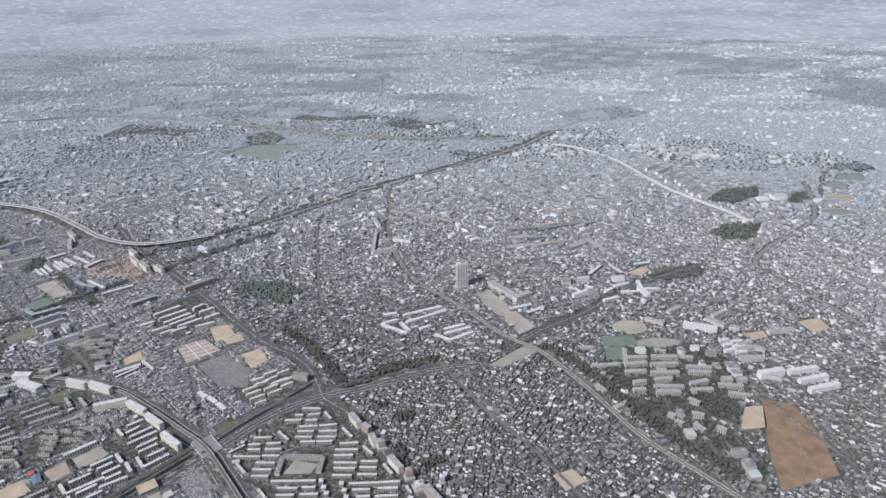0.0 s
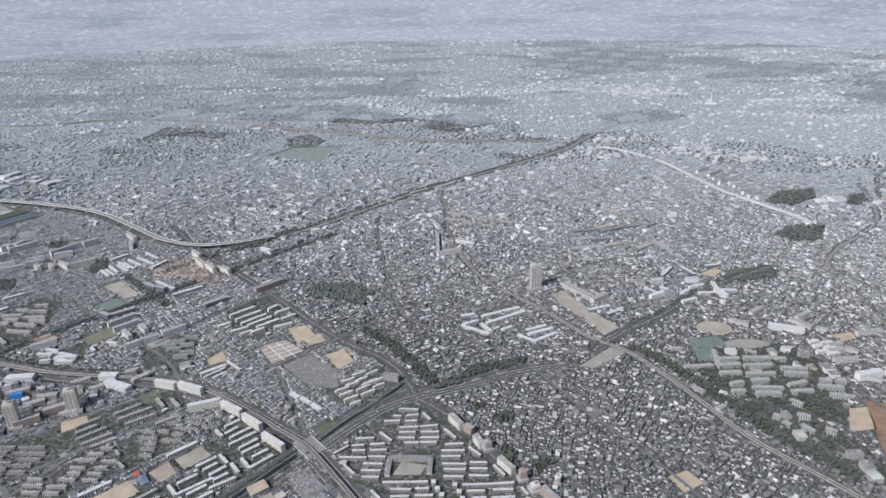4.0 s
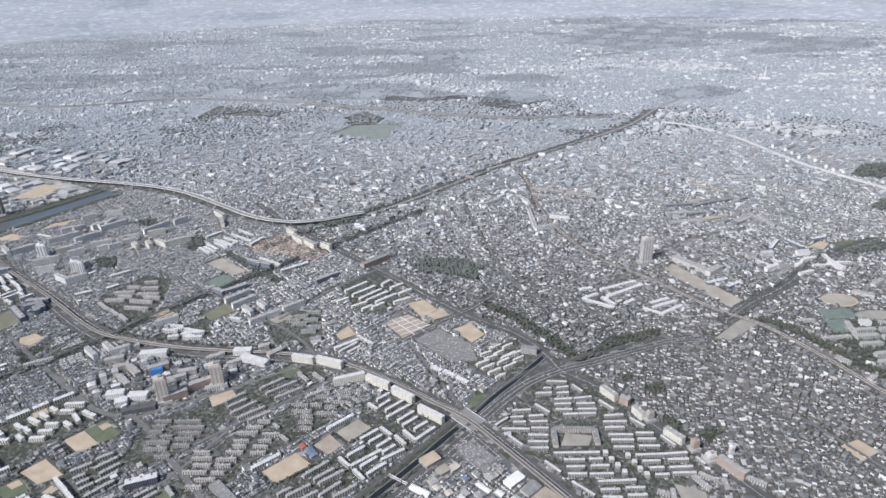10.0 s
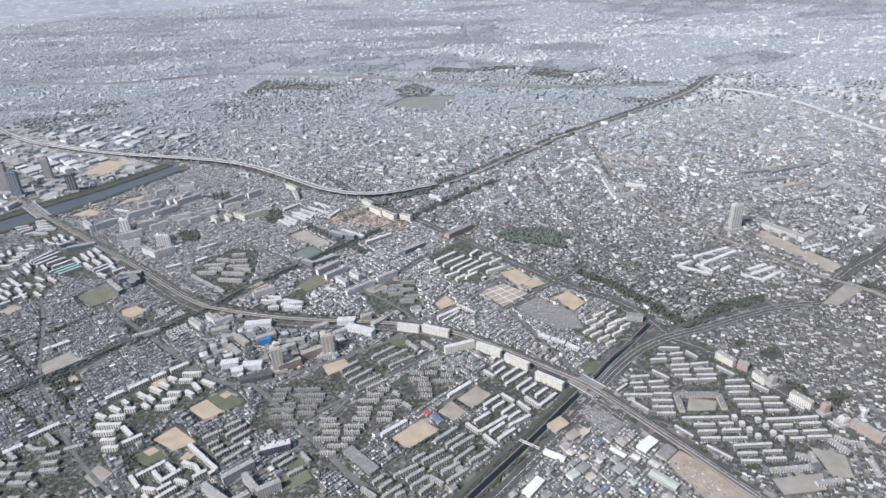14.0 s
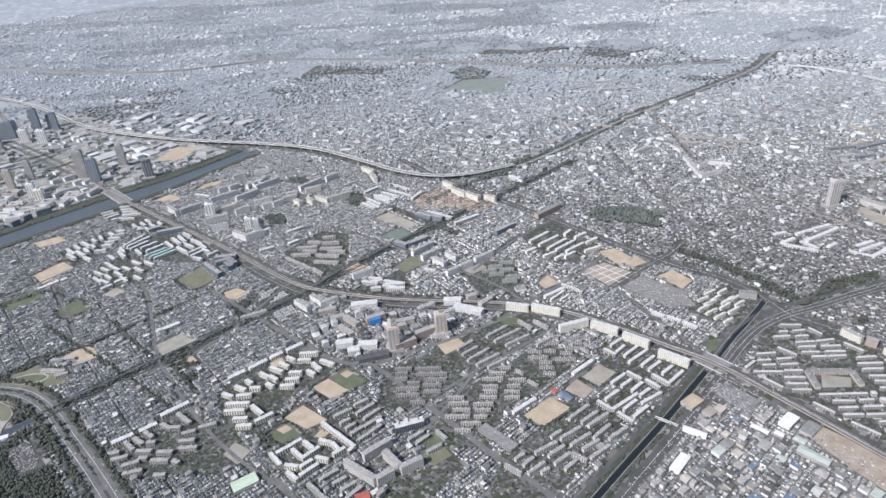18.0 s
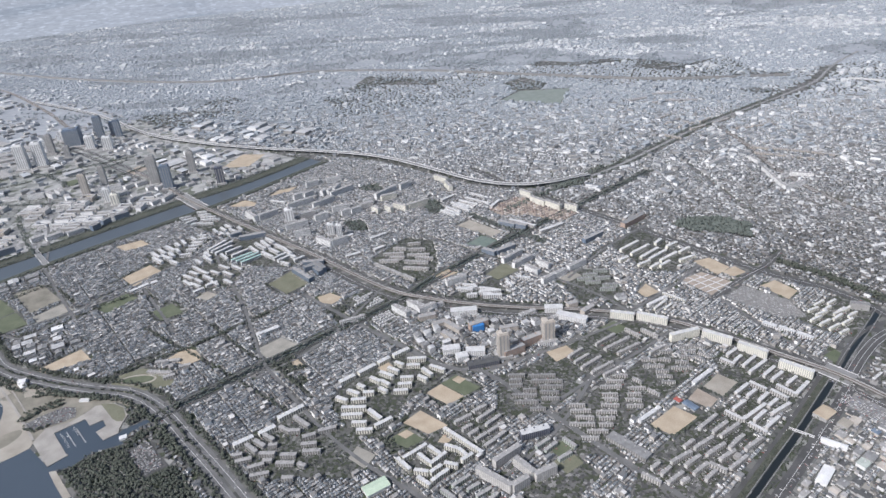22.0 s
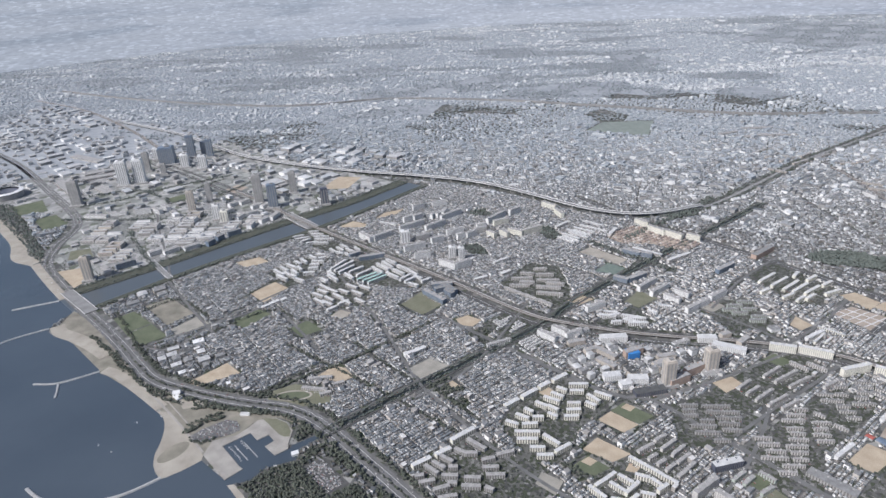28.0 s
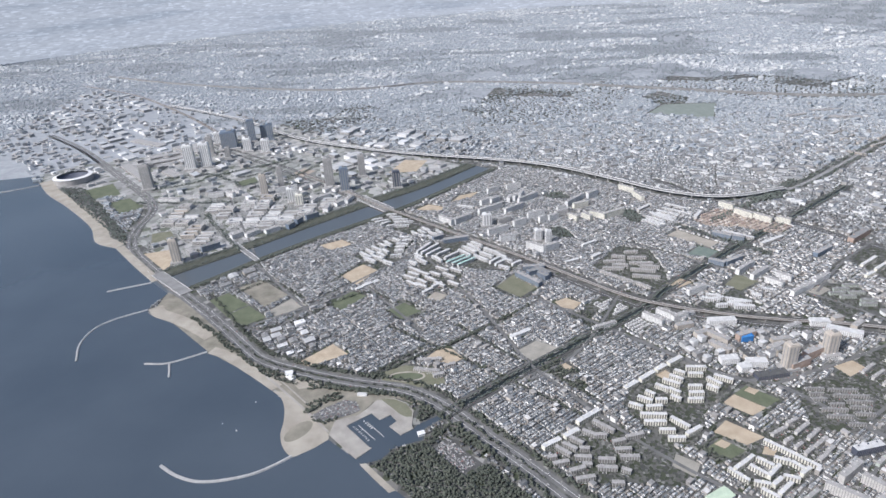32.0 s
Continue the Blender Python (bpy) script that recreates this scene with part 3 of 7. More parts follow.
def bridge(a, b, width, z=1.6):
    mid = ((a[0] + b[0]) / 2, (a[1] + b[1]) / 2)
    ob = tagged(new("bridge"), "flat concrete road bridge with pale railings", "bridge", "bridges")
    part("deck", strip("deck", [a, mid, b], width, z, 0.8, "road_pale"), ob)
    for d in (-width / 2 + 0.3, width / 2 - 0.3):
        part("railing", strip("railing", offset_line([a, mid, b], d), 0.4, z + 0.7, 0.6, "white"), ob)
    for s in (0.3, 0.7):
        x, y = a[0] + s * (b[0] - a[0]), a[1] + s * (b[1] - a[1])
        o = part("pier", boxes("pier", [(0, 0, -0.3, 3, 3, z - 0.45)], "concrete"), ob)
        o.location = (x, y, 0)


bridge((-1705, 850), (-1612, 785), 21)
bridge((-1618, 978), (-1540, 908), 10)
bridge((-1432, 1215), (-1352, 1147), 26)
bridge((-340, 630), (-316, 606), 26)
bridge((-414, 526), (-393, 513), 3)


# ---- open fields ----
def field(outline, mat, label, category="sports field", z=0.25):
    ob = tagged(new("sports_field" if "field" in category else category.replace(" ", "_"), prism("field", outline, -0.1, z, mat)), label, category, kind="structure")
    take_area(outline)
    take_line([tuple(p) for p in outline] + [outline[0]], 3)
    return ob


SAND, GREYF, GRASS = ("sand_field", "bare tan sand school field"), ("grey_field", "grey gravel ground"), ("grass", "mown green grass field")
for (mat, label), outline in (
    (SAND, [(-429, 897), (-402, 908), (-379, 877), (-403, 854)]), (SAND, [(-353, 821), (-327, 837), (-306, 807), (-325, 785)]),
    (SAND, [(-557, 528), (-525, 559), (-503, 542), (-535, 513)]), (("beach", "pale sand school field"), [(-485, 594), (-463, 618), (-444, 603), (-467, 578)]),
    (("cleared", "small brown and grey play court"), [(-507, 572), (-492, 591), (-474, 572), (-487, 557)]), (SAND, [(-810, 576), (-794, 593), (-764, 571), (-782, 556)]), (GRASS, [(-794, 594), (-777, 611), (-745, 588), (-763, 572)]),
    (SAND, [(-830, 524), (-813, 545), (-778, 521), (-799, 507)]),
    (GRASS, [(-842, 497), (-825, 515), (-802, 498), (-820, 484)]), (GREYF, [(-1055, 662), (-1030, 689), (-1000, 673), (-1032, 640)]),
    (("dry_grass", "worn grass playing field"), [(-1100, 836), (-1075, 881), (-1032, 844), (-1059, 806)]), (SAND, [(-1349, 611), (-1314, 659), (-1285, 637), (-1331, 605)]),
    (SAND, [(-1176, 636), (-1158, 664), (-1141, 658), (-1124, 640), (-1139, 626)]), (GRASS, [(-1355, 764), (-1332, 810), (-1304, 796), (-1330, 751)]),
    (GRASS, [(-1257, 755), (-1237, 779), (-1206, 755), (-1231, 732)]), (SAND, [(-1367, 860), (-1340, 904), (-1308, 883), (-1330, 831)]),
    (GRASS, [(-1560, 766), (-1540, 791), (-1489, 757), (-1512, 724)]), (GRASS, [(-1511, 722), (-1486, 754), (-1443, 723), (-1467, 696)]), (("dry_park", "half-cleared brown building plot"), [(-1530, 810), (-1498, 838), (-1434, 791), (-1459, 752)]), (("grey_field", "half-cleared grey building plot"), [(-1447, 740), (-1423, 781), (-1392, 762), (-1425, 723)]),
    (SAND, [(-1781, 927), (-1734, 949), (-1697, 896), (-1703, 866)]), 
    (SAND, [(-1446, 977), (-1410, 1003), (-1383, 984), (-1417, 959)]), (SAND, [(-1413, 1386), (-1396, 1481), (-1335, 1477), (-1347, 1393)]), (SAND, [(-664, 659), (-638, 674), (-627, 659), (-652, 639)]),
    (SAND, [(-527, 806), (-512, 830), (-497, 806), (-517, 791)]), (("beach", "long pale bare plot beside the railway"), [(-1, 1011), (25, 1032), (100, 904), (72, 884)]),
    (SAND, [(416, 886), (450, 895), (451, 878), (421, 867)]), (SAND, [(515, 924), (555, 935), (557, 904), (525, 890)]),
    (SAND, [(90, 579), (114, 590), (127, 571), (102, 555)]), (GREYF, [(23, 798), (76, 848), (98, 836), (41, 791)]),
    (("cleared", "dusty brown construction yard"), [(-266, 501), (-246, 514), (-216, 486), (-180, 444), (-140, 394), (-195, 388), (-240, 455)]),
    (GREYF, [(-165, 476), (-113, 484), (-118, 463), (-161, 456)]), (GREYF, [(-110, 520), (-80, 508), (-85, 478), (-105, 480)]),
    (GREYF, [(-881, 468), (-875, 486), (-852, 474), (-860, 454)]), (SAND, [(-787, 495), (-781, 508), (-771, 501), (-776, 493)]), (GRASS, [(-667, 486), (-655, 502), (-640, 491), (-652, 475)]), (GREYF, [(-642, 848), (-620, 874), (-603, 856), (-630, 832)]),
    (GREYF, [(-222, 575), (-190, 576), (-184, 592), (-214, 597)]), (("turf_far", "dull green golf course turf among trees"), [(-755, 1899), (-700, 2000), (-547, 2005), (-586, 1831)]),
    (("dry_grass", "green fenced play field"), [(-664, 470), (-646, 488), (-632, 470), (-650, 455)]), (GRASS, [(-588, 716), (-570, 730), (-552, 712), (-572, 700)]),
    (GRASS, [(-330, 655), (-312, 668), (-303, 655), (-322, 642)]),
    (SAND, [(-880, 625), (-868, 636), (-858, 625), (-870, 614)]), 
    (("sand_field", "tan bare ground by a park"), [(-395, 862), (-372, 880), (-360, 862), (-382, 848)]),
    (SAND, [(282, 1095), (317, 1123), (330, 1113), (306, 1085)]),
    (("roof_grey", "wide asphalt car park marked in bays"), [(-346, 572), (-332, 584), (-294, 555), (-315, 534)]),
    (SAND, [(-837, 862), (-814, 880), (-797, 868), (-820, 849)]), (("dry_grass", "sand and grass school field"), [(-751, 861), (-725, 899), (-699, 876), (-731, 845)]), (("beach", "pale sand school yard"), [(-812, 1042), (-791, 1065), (-730, 1014), (-747, 995)]), (("court_green", "dull green water basin and lawn"), [(-789, 967), (-765, 999), (-737, 980), (-758, 954)]), (SAND, [(-1298, 1153), (-1276, 1184), (-1243, 1169), (-1242, 1148)]), (SAND, [(-1230, 1197), (-1219, 1233), (-1180, 1257), (-1192, 1224)]),
    (SAND, [(-1007, 796), (-990, 808), (-967, 795), (-979, 776), (-998, 780)]), (("beach", "pale sand school yard"), [(-1205, 795), (-1195, 815), (-1174, 806), (-1184, 787)]),
    (SAND, [(-999, 633), (-991, 640), (-978, 628), (-988, 625)]), (GRASS, [(-1779, 1322), (-1749, 1358), (-1723, 1322), (-1750, 1291)]), (("cleared", "tan cleared building plot"), [(-1659, 1382), (-1644, 1420), (-1606, 1402), (-1623, 1357)]),
    (GRASS, [(-1497, 1111), (-1482, 1132), (-1461, 1111), (-1476, 1091)]), (("dry_grass", "square grass field in the bay town"), [(-1820, 1018), (-1786, 1033), (-1753, 994), (-1795, 975)]),
    (GRASS, [(330, 1110), (380, 1125), (390, 1095), (345, 1080)]),
    (("turf_far", "dull green playing field beside a track"), [(859, 1557), (893, 1608), (934, 1599), (907, 1544)]), (("turf_far", "dull green playing field beside a track"), [(918, 1626), (949, 1671), (1007, 1670), (985, 1615)]),
):
    field(outline, mat, label)


def oval(cx, cy, a, b, turn, n=40):
    c, s = math.cos(radians(turn)), math.sin(radians(turn))
    return [(cx + a * math.cos(q) * c - b * math.sin(q) * s, cy + a * math.cos(q) * s + b * math.sin(q) * c) for q in (2 * math.pi * k / n for k in range(n))]


def running_track(cx, cy, a, b, turn, infield, lane):
    ob = field(oval(cx, cy, a, b, turn), lane, "oval running track round a field", "sports field", 0.34)
    part("infield", prism("infield", oval(cx, cy, a - 3, b - 3, turn), 0.2, 0.42, infield), ob)


field([(-1226, 600), (-1200, 618), (-1150, 612), (-1140, 585), (-1190, 568), (-1222, 575)], "dry_grass", "grass ground round a running track")
running_track(-1192, 594, 24, 11, 8, "grass", "beach")
running_track(247, 905, 27, 20, 5, "beach", "sand_field")
running_track(281, 860, 34, 14, 3, "grey_field", "roof_grey")
running_track(863, 1493, 38, 28, 8, "cleared", "roof_pale")
running_track(810, 1402, 36, 25, 8, "turf_far", "roof_pale")
ob = field([(382, 724), (417, 713), (425, 650), (414, 586), (340, 561), (348, 610), (362, 662)], "brown_field", "large bare brown earth plot with wheel tracks", "building plot")
for outline in ([(196, 874), (249, 879), (246, 853), (199, 849)], [(198, 844), (228, 850), (223, 815), (194, 811)]):
    field(outline, "court_green", "dull green hard courts of a campus")
field([(353, 706), (378, 710), (366, 667), (331, 661)], "sand_field", "tan sand training ground")
for k in range(2):
    part("wheel_track", strip("wheel_track", smooth_line([(390 + 12 * k, 712), (396 - 4 * k, 655), (374 + 16 * k, 585)], 10), 0.9, 0.3, 0.05, "dry_park"), ob)

# plots marked out by low walls on a cleared site
ob = field([(-460, 840), (-424, 863), (-379, 826), (-424, 795)], "cleared", "cleared housing site marked into plots by pale kerbs", "building plot")
for k in range(1, 5):
    a, b = Vector((-460, 840)).lerp(Vector((-424, 795)), k / 5), Vector((-424, 863)).lerp(Vector((-379, 826)), k / 5)
    part("kerb", strip("kerb", [tuple(a), tuple((a + b) / 2), tuple(b)], 1.3, 0.5, 0.4, "line"), ob)
for s in (0.33, 0.66):
    a, b = Vector((-460, 840)).lerp(Vector((-424, 863)), s), Vector((-424, 795)).lerp(Vector((-379, 826)), s)
    part("kerb", strip("kerb", [tuple(a), tuple((a + b) / 2), tuple(b)], 1.3, 0.5, 0.4, "line"), ob)

field([(-1259, 478), (-1216, 443)] + BASIN + [(-1166, 504), (-1169, 528), (-1183, 542), (-1199, 549), (-1220, 542), (-1225, 529), (-1234, 514), (-1259, 502)], "quay", "pale concrete quay round a yacht harbour", "quay", 0.9)
field([(-1215, 546), (-1198, 547), (-1181, 540), (-1171, 527), (-1169, 517), (-1176, 516), (-1184, 520), (-1198, 532)], "dry_grass", "curved lawn beside the harbour", "lawn", 1.0)

SEASIDE = [(-1646, 788), (-1640, 740), (-1590, 700), (-1488, 626), (-1406, 582), (-1345, 546), (-1300, 510), (-1259, 478), (-1259, 502), (-1234, 514), (-1222, 540), (-1199, 551), (-1165, 540), (-1150, 545), (-1180, 560), (-1250, 566), (-1313, 578), (-1394, 602), (-1443, 637), (-1492, 678), (-1573, 742)]
tagged(new("lawn", prism("lawn", SEASIDE, -0.1, 0.16, "dry_park")), "dry seaside park lawn with paths behind the beach", "lawn", kind="structure")
field([(-1345, 575), (-1318, 580), (-1300, 566), (-1326, 556)], "beach", "pale round gravel court in a seaside park", "court")
tagged(new("lawn", prism("lawn", oval(-1297, 480, 11, 20, -28), 0.1, 0.5, "dry_park")), "dry brown grass patch on the beach", "lawn", kind="structure")
BOAT_PARK = [(-1292, 508), (-1281, 522), (-1261, 540), (-1246, 540), (-1234, 524), (-1244, 514), (-1272, 500), (-1282, 499)]
field(BOAT_PARK, "street", "asphalt car park behind the quay", "car park", 0.3)
for line, width in (([(-1425, 612), (-1360, 563), (-1312, 525), (-1261, 482)], 3.0), ([(-1408, 606), (-1350, 566), (-1300, 525)], 1.6)):
    tagged(new("path", strip("path", smooth_line(line, 10), width, 0.62, 0.5, "quay")), "pale paved promenade behind the beach", "path", kind="structure")
take_area(SEASIDE)

CLAY_SITE = [(-756, 1112), (-715, 1160), (-660, 1169), (-619, 1102), (-593, 1085), (-624, 1052), (-683, 1083), (-733, 1081)]
field(CLAY_SITE, "cleared", "new housing site of bare brown plots", "building plot")

for outline in ([(-781, 601), (-774, 609), (-764, 603), (-771, 594)], [(-833, 505), (-824, 513), (-815, 507), (-823, 499)]):
    tagged(new("sports_field", prism("infield", outline, 0.1, 0.36, "sand_field")), "bare sand infield of a ball ground", "sports field", kind="structure")

STONE_PLOT = [(-407, 792), (-376, 823), (-326, 781), (-317, 741), (-355, 739)]
field(STONE_PLOT, "road_pale", "paved plot with close rows of small grey stones", "plot")

# ---- woods ----
WOODS = []


def wood(outline, every=3.6, tall=5.0):
    WOODS.append((outline, every, tall))
    take_area(outline)


def wood_line(line, width, every=3.6, tall=4.5):
    s = smooth_line(line, 12)
    wood([tuple(p) for p in offset_line(s, width / 2)] + [tuple(p) for p in offset_line(s, -width / 2)[::-1]], every, tall)


wood([(-438, 1027), (-402, 1055), (-347, 1053), (-306, 1023), (-318, 970), (-345, 990), (-374, 993), (-410, 1000)], 3.8, 6)
LOT = [(-1133, 467), (-1121, 486), (-1077, 451), (-1096, 433)]
field(LOT, "asphalt", "asphalt car park full of cars", "car park")
wood([(-1196, 436), (-1184, 446), (-1176, 460), (-1164, 467), (-1146, 478), (-1138, 500), (-1122, 510), (-1128, 490), (-1136, 468), (-1094, 430), (-1070, 452), (-1030, 415), (-985, 375), (-1000, 300), (-1130, 385)], 3.1, 3.8)
wood([(-1118, 512), (-1085, 528), (-1062, 478), (-1078, 462), (-1117, 492)], 4.2, 5)
wood([(-2236, 1275), (-2164, 1275), (-1990, 1120), (-1836, 976), (-1840, 955), (-1975, 1065)], 6, 5)
wood_line([(-1312, 560), (-1280, 562), (-1240, 558), (-1205, 556)], 9, 3.2, 4)
wood_line([(-1300, 512), (-1286, 530), (-1264, 546)], 7, 3.2, 4)
wood_line([(-1290, 502), (-1270, 497), (-1258, 508)], 5, 3.2, 3.6)
wood([(-1165, 540), (-1150, 540), (-1140, 524), (-1160, 508), (-1166, 528)], 3.4, 4)
wood_line([(-1400, 592), (-1360, 572), (-1330, 566)], 6, 3.6, 3.5)
for bank, side, wide in ((RIVER_NORTH, 14, 9), (RIVER_NORTH, -9, 5), (RIVER_SOUTH, -13, 6)):
    wood_line([tuple(p) for p in offset_line(bank, side)], wide, 3.8, 3.4)
wood_line([(-311, 898), (-254, 848), (-212, 794), (-176, 740)], 15, 3.6, 5)
wood_line([(-1560, 712), (-1505, 672), (-1450, 628)], 7, 4)
wood_line([(-1468, 690), (-1440, 706)], 6, 4)
wood_line(COAST_ROAD[12:20], 2.0, 2.5, 2.6)
for d in (-15, 16):
    wood_line([tuple(p) for p in offset_line(COAST_ROAD[11:21], d)], 7, 3.6, 4)
for d in (-4.3, 4.3):
    wood_line([tuple(p) for p in offset_line(C1, d)], 3.0, 2.45, 2.9)
wood_line([(-728, 1098), (-627, 1203), (-522, 1324)], 14, 4.5)
wood_line([(104, 850), (143, 815), (178, 760), (215, 690), (250, 640), (300, 580)], 16, 4, 5)
LATE_WOODS = [[(202, 727), (255, 712), (290, 690), (330, 650), (340, 600), (320, 560), (290, 600), (250, 650), (215, 690)]]
wood([(300, 740), (345, 712), (333, 668), (300, 690)], 4.4, 5)
wood([(-188, 733), (-150, 768), (-115, 802), (-49, 822), (-60, 800), (-110, 782), (-150, 750)], 4.4, 5)
wood([(-646, 1215), (-600, 1238), (-560, 1260), (-570, 1225), (-620, 1200)], 5, 5)
wood([(548, 1474), (611, 1550), (703, 1573), (683, 1510), (602, 1453)], 6, 6)
wood([(493, 1284), (538, 1327), (617, 1329), (574, 1252), (519, 1247)], 6, 6)
wood([(316, 1085), (366, 1108), (434, 1112), (414, 1084), (345, 1062)], 5, 5)
for ring in ([(-813, 576), (-777, 614), (-742, 588)], [(-742, 588), (-782, 553), (-813, 576)], [(-845, 497), (-825, 518), (-799, 498)], [(-799, 498), (-820, 481), (-845, 497)], [(-833, 524), (-813, 548), (-776, 521)], [(-500, 541), (-535, 510), (-560, 528)], [(-440, 603), (-467, 575), (-488, 594)]):
    wood_line(ring, 2.6, 2.8, 3.0)
wood([(-858, 500), (-843, 500), (-826, 480), (-832, 474), (-848, 488)], 3.2, 3.4)
for d in (-17, 16):
    wood_line([tuple(p) for p in offset_line(RAIL_LINE[7:12], d)], 4, 3.6, 3.5)
for d in (-7.6, 7.6):
    wood_line([tuple(p) for p in offset_line(CANAL[:4], d)], 3.6, 2.45, 2.4)
wood_line([(-1239, 585), (-1193, 632), (-1136, 682), (-1042, 783)], 5, 3.2, 3.4)
wood_line([(-1146, 722), (-1076, 661), (-1000, 609), (-947, 563)], 4, 3.2, 3.2)
wood_line([(-1244, 710), (-1102, 624), (-1001, 558), (-933, 515)], 4, 3.2, 3.2)
wood_line([(-1568, 788), (-1511, 729), (-1460, 677)], 5, 3.4, 3.6)
wood_line([(-1458, 674), (-1419, 697), (-1379, 721)], 5, 3.4, 3.6)
wood_line([(-1524, 791), (-1481, 832), (-1401, 779)], 4, 3.4, 3.6)
wood_line([(-1381, 726), (-1314, 803), (-1263, 788)], 4, 3.4, 3.6)
wood_line([(-1366, 600), (-1329, 588), (-1275, 565)], 7, 3.4, 3.6)
wood_line([(-1305, 524), (-1277, 548), (-1255, 561)], 5, 3.4, 3.6)
wood_line([(-1244, 588), (-1226, 609), (-1177, 668)], 4, 3.4, 3.6)
wood_line([(-1208, 565), (-1153, 543), (-1130, 534)], 6, 3.4, 3.6)
for d in (-8.5, 8.5):
    wood_line([tuple(p) for p in offset_line([(50, 841), (113, 899), (175, 945), (246, 1010), (328, 1075), (422, 1128)], d)], 4, 3.6, 3.6)
wood([(-1027, 629), (-1003, 645), (-992, 641), (-1001, 633), (-988, 624), (-977, 627), (-970, 621), (-996, 609)], 3.0, 3.6)
wood([(-989, 596), (-972, 605), (-961, 592), (-974, 583)], 3.4, 3.4)
wood([(-986, 754), (-960, 772), (-948, 762), (-966, 745), (-944, 728), (-955, 722)], 3.2, 3.4)
for line in ([(-1262, 766), (-1240, 783), (-1202, 757)], [(-1262, 756), (-1231, 728), (-1200, 752)], [(-1375, 832), (-1340, 908), (-1300, 882)], [(-1105, 836), (-1059, 802), (-1028, 842)]):
    wood_line(line, 3, 2.8, 3.0)
for line in ([(-1973, 1260), (-1919, 1291), (-1869, 1330)], [(-1790, 1350), (-1745, 1378), (-1703, 1465)], [(-1656, 1349), (-1624, 1411), (-1601, 1500)], [(-1775, 1152), (-1704, 1063), (-1594, 949)], [(-1960, 1180), (-1850, 1180), (-1700, 1190), (-1560, 1230)],
             [(-1785, 1325), (-1750, 1286), (-1720, 1320)], [(-1880, 1350), (-1790, 1420), (-1690, 1500)], [(-2000, 1330), (-1900, 1380), (-1800, 1330)]):
    wood_line(line, 9, 4.2, 4.2)
for outline in (
    [(-131, 703), (-116, 712), (-114, 701), (-127, 694)],
    [(-103, 682), (-87, 692), (-78, 678), (-96, 665)],
    [(-159, 757), (-143, 775), (-135, 768), (-148, 751)],
    [(-97, 785), (-83, 808), (-73, 799), (-85, 779)],
    [(-93, 632), (-80, 617), (-73, 588), (-81, 586), (-94, 611)],
    [(-62, 596), (-45, 612), (-36, 598), (-53, 584)],
):
    wood(outline, 3.4, 4.4)
wood_line([(-792, 1087), (-724, 1029), (-655, 971)], 14, 4.2, 3.6)
for outline in (
    [(-1033, 1065), (-996, 1072), (-975, 1026), (-1007, 1026)],
    [(-1041, 1239), (-1004, 1257), (-981, 1218), (-1022, 1215)],
    [(-904, 1158), (-865, 1160), (-837, 1107), (-864, 1095)],
):
    wood(outline, 4.2, 4.2)
for outline in (
    [(932, 1695), (991, 1754), (1063, 1762), (1061, 1707), (1007, 1684)],
    [(731, 1464), (760, 1514), (802, 1534), (787, 1486), (748, 1449)],
    [(823, 1513), (926, 1710), (929, 1690), (882, 1608), (834, 1513)],
):
    wood(outline, 6, 5)
for line in wood_belts:
    wood_line(line, 7, 5, 4)
for outline in (
    [(93, 3712), (364, 4145), (596, 4299), (851, 4342), (980, 3924), (835, 3512), (598, 3356), (420, 3291), (309, 3484)],
    [(-1641, 2554), (-1375, 2641), (-1049, 2917), (-963, 2782), (-1213, 2522), (-1402, 2437), (-1525, 2352)],
    [(-1063, 2413), (-845, 2495), (-496, 2520), (-313, 2362), (-473, 2310), (-772, 2366), (-990, 2317)],
    [(-575, 3237), (-407, 3219), (-371, 3061), (-460, 3026), (-574, 3112)],
    [(-1457, 2261), (-1230, 2289), (-970, 2191), (-970, 2129), (-1199, 2165), (-1392, 2152)],
    [(308, 2411), (534, 2492), (627, 2387), (516, 2279), (340, 2273)],
    [(-1043, 2489), (-788, 2646), (-565, 2648), (-552, 2512), (-783, 2432), (-1005, 2336)],
    [(-270, 2466), (-109, 2479), (-52, 2318), (-194, 2175), (-308, 2239)],
    [(-595, 3344), (-421, 3318), (-407, 3178), (-563, 3164)],
    [(1136, 3473), (1483, 3626), (1654, 3501), (1428, 3256), (1138, 3257)],
    [(-2580, 2065), (-2172, 1941), (-1897, 1843), (-1893, 1800), (-2169, 1876), (-2517, 1986)],
):
    wood(outline, 15, 7)
wood([(-751, 2101), (-691, 2174), (-615, 2079), (-635, 2010), (-717, 2005)], 12, 7)


# ---- apartment blocks ----
FLOOR = 1.05
BLOCK_TREES, FAR_SLABS = [], []
rnd = random.Random(11)


def relief(name, length, bays, h, wall, solid=0.24):
    """One moulded front: piers standing out between recessed balconies, whose shade is put into their colour."""
    xs, ys, b = [], [], length / bays
    for k in range(bays):
        x = -length / 2 + k * b
        xs += [x, x + b * solid, x + b * solid, x + b * (1 - solid), x + b * (1 - solid)]
        ys += [-0.3, -0.3, 0.0, 0.0, -0.3]
    xs, ys = xs + [length / 2], ys + [-0.3]
    n = len(xs)
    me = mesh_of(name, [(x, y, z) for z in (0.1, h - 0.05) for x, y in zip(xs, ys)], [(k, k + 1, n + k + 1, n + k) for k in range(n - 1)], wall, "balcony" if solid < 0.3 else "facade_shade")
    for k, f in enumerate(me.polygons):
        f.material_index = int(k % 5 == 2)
    return me


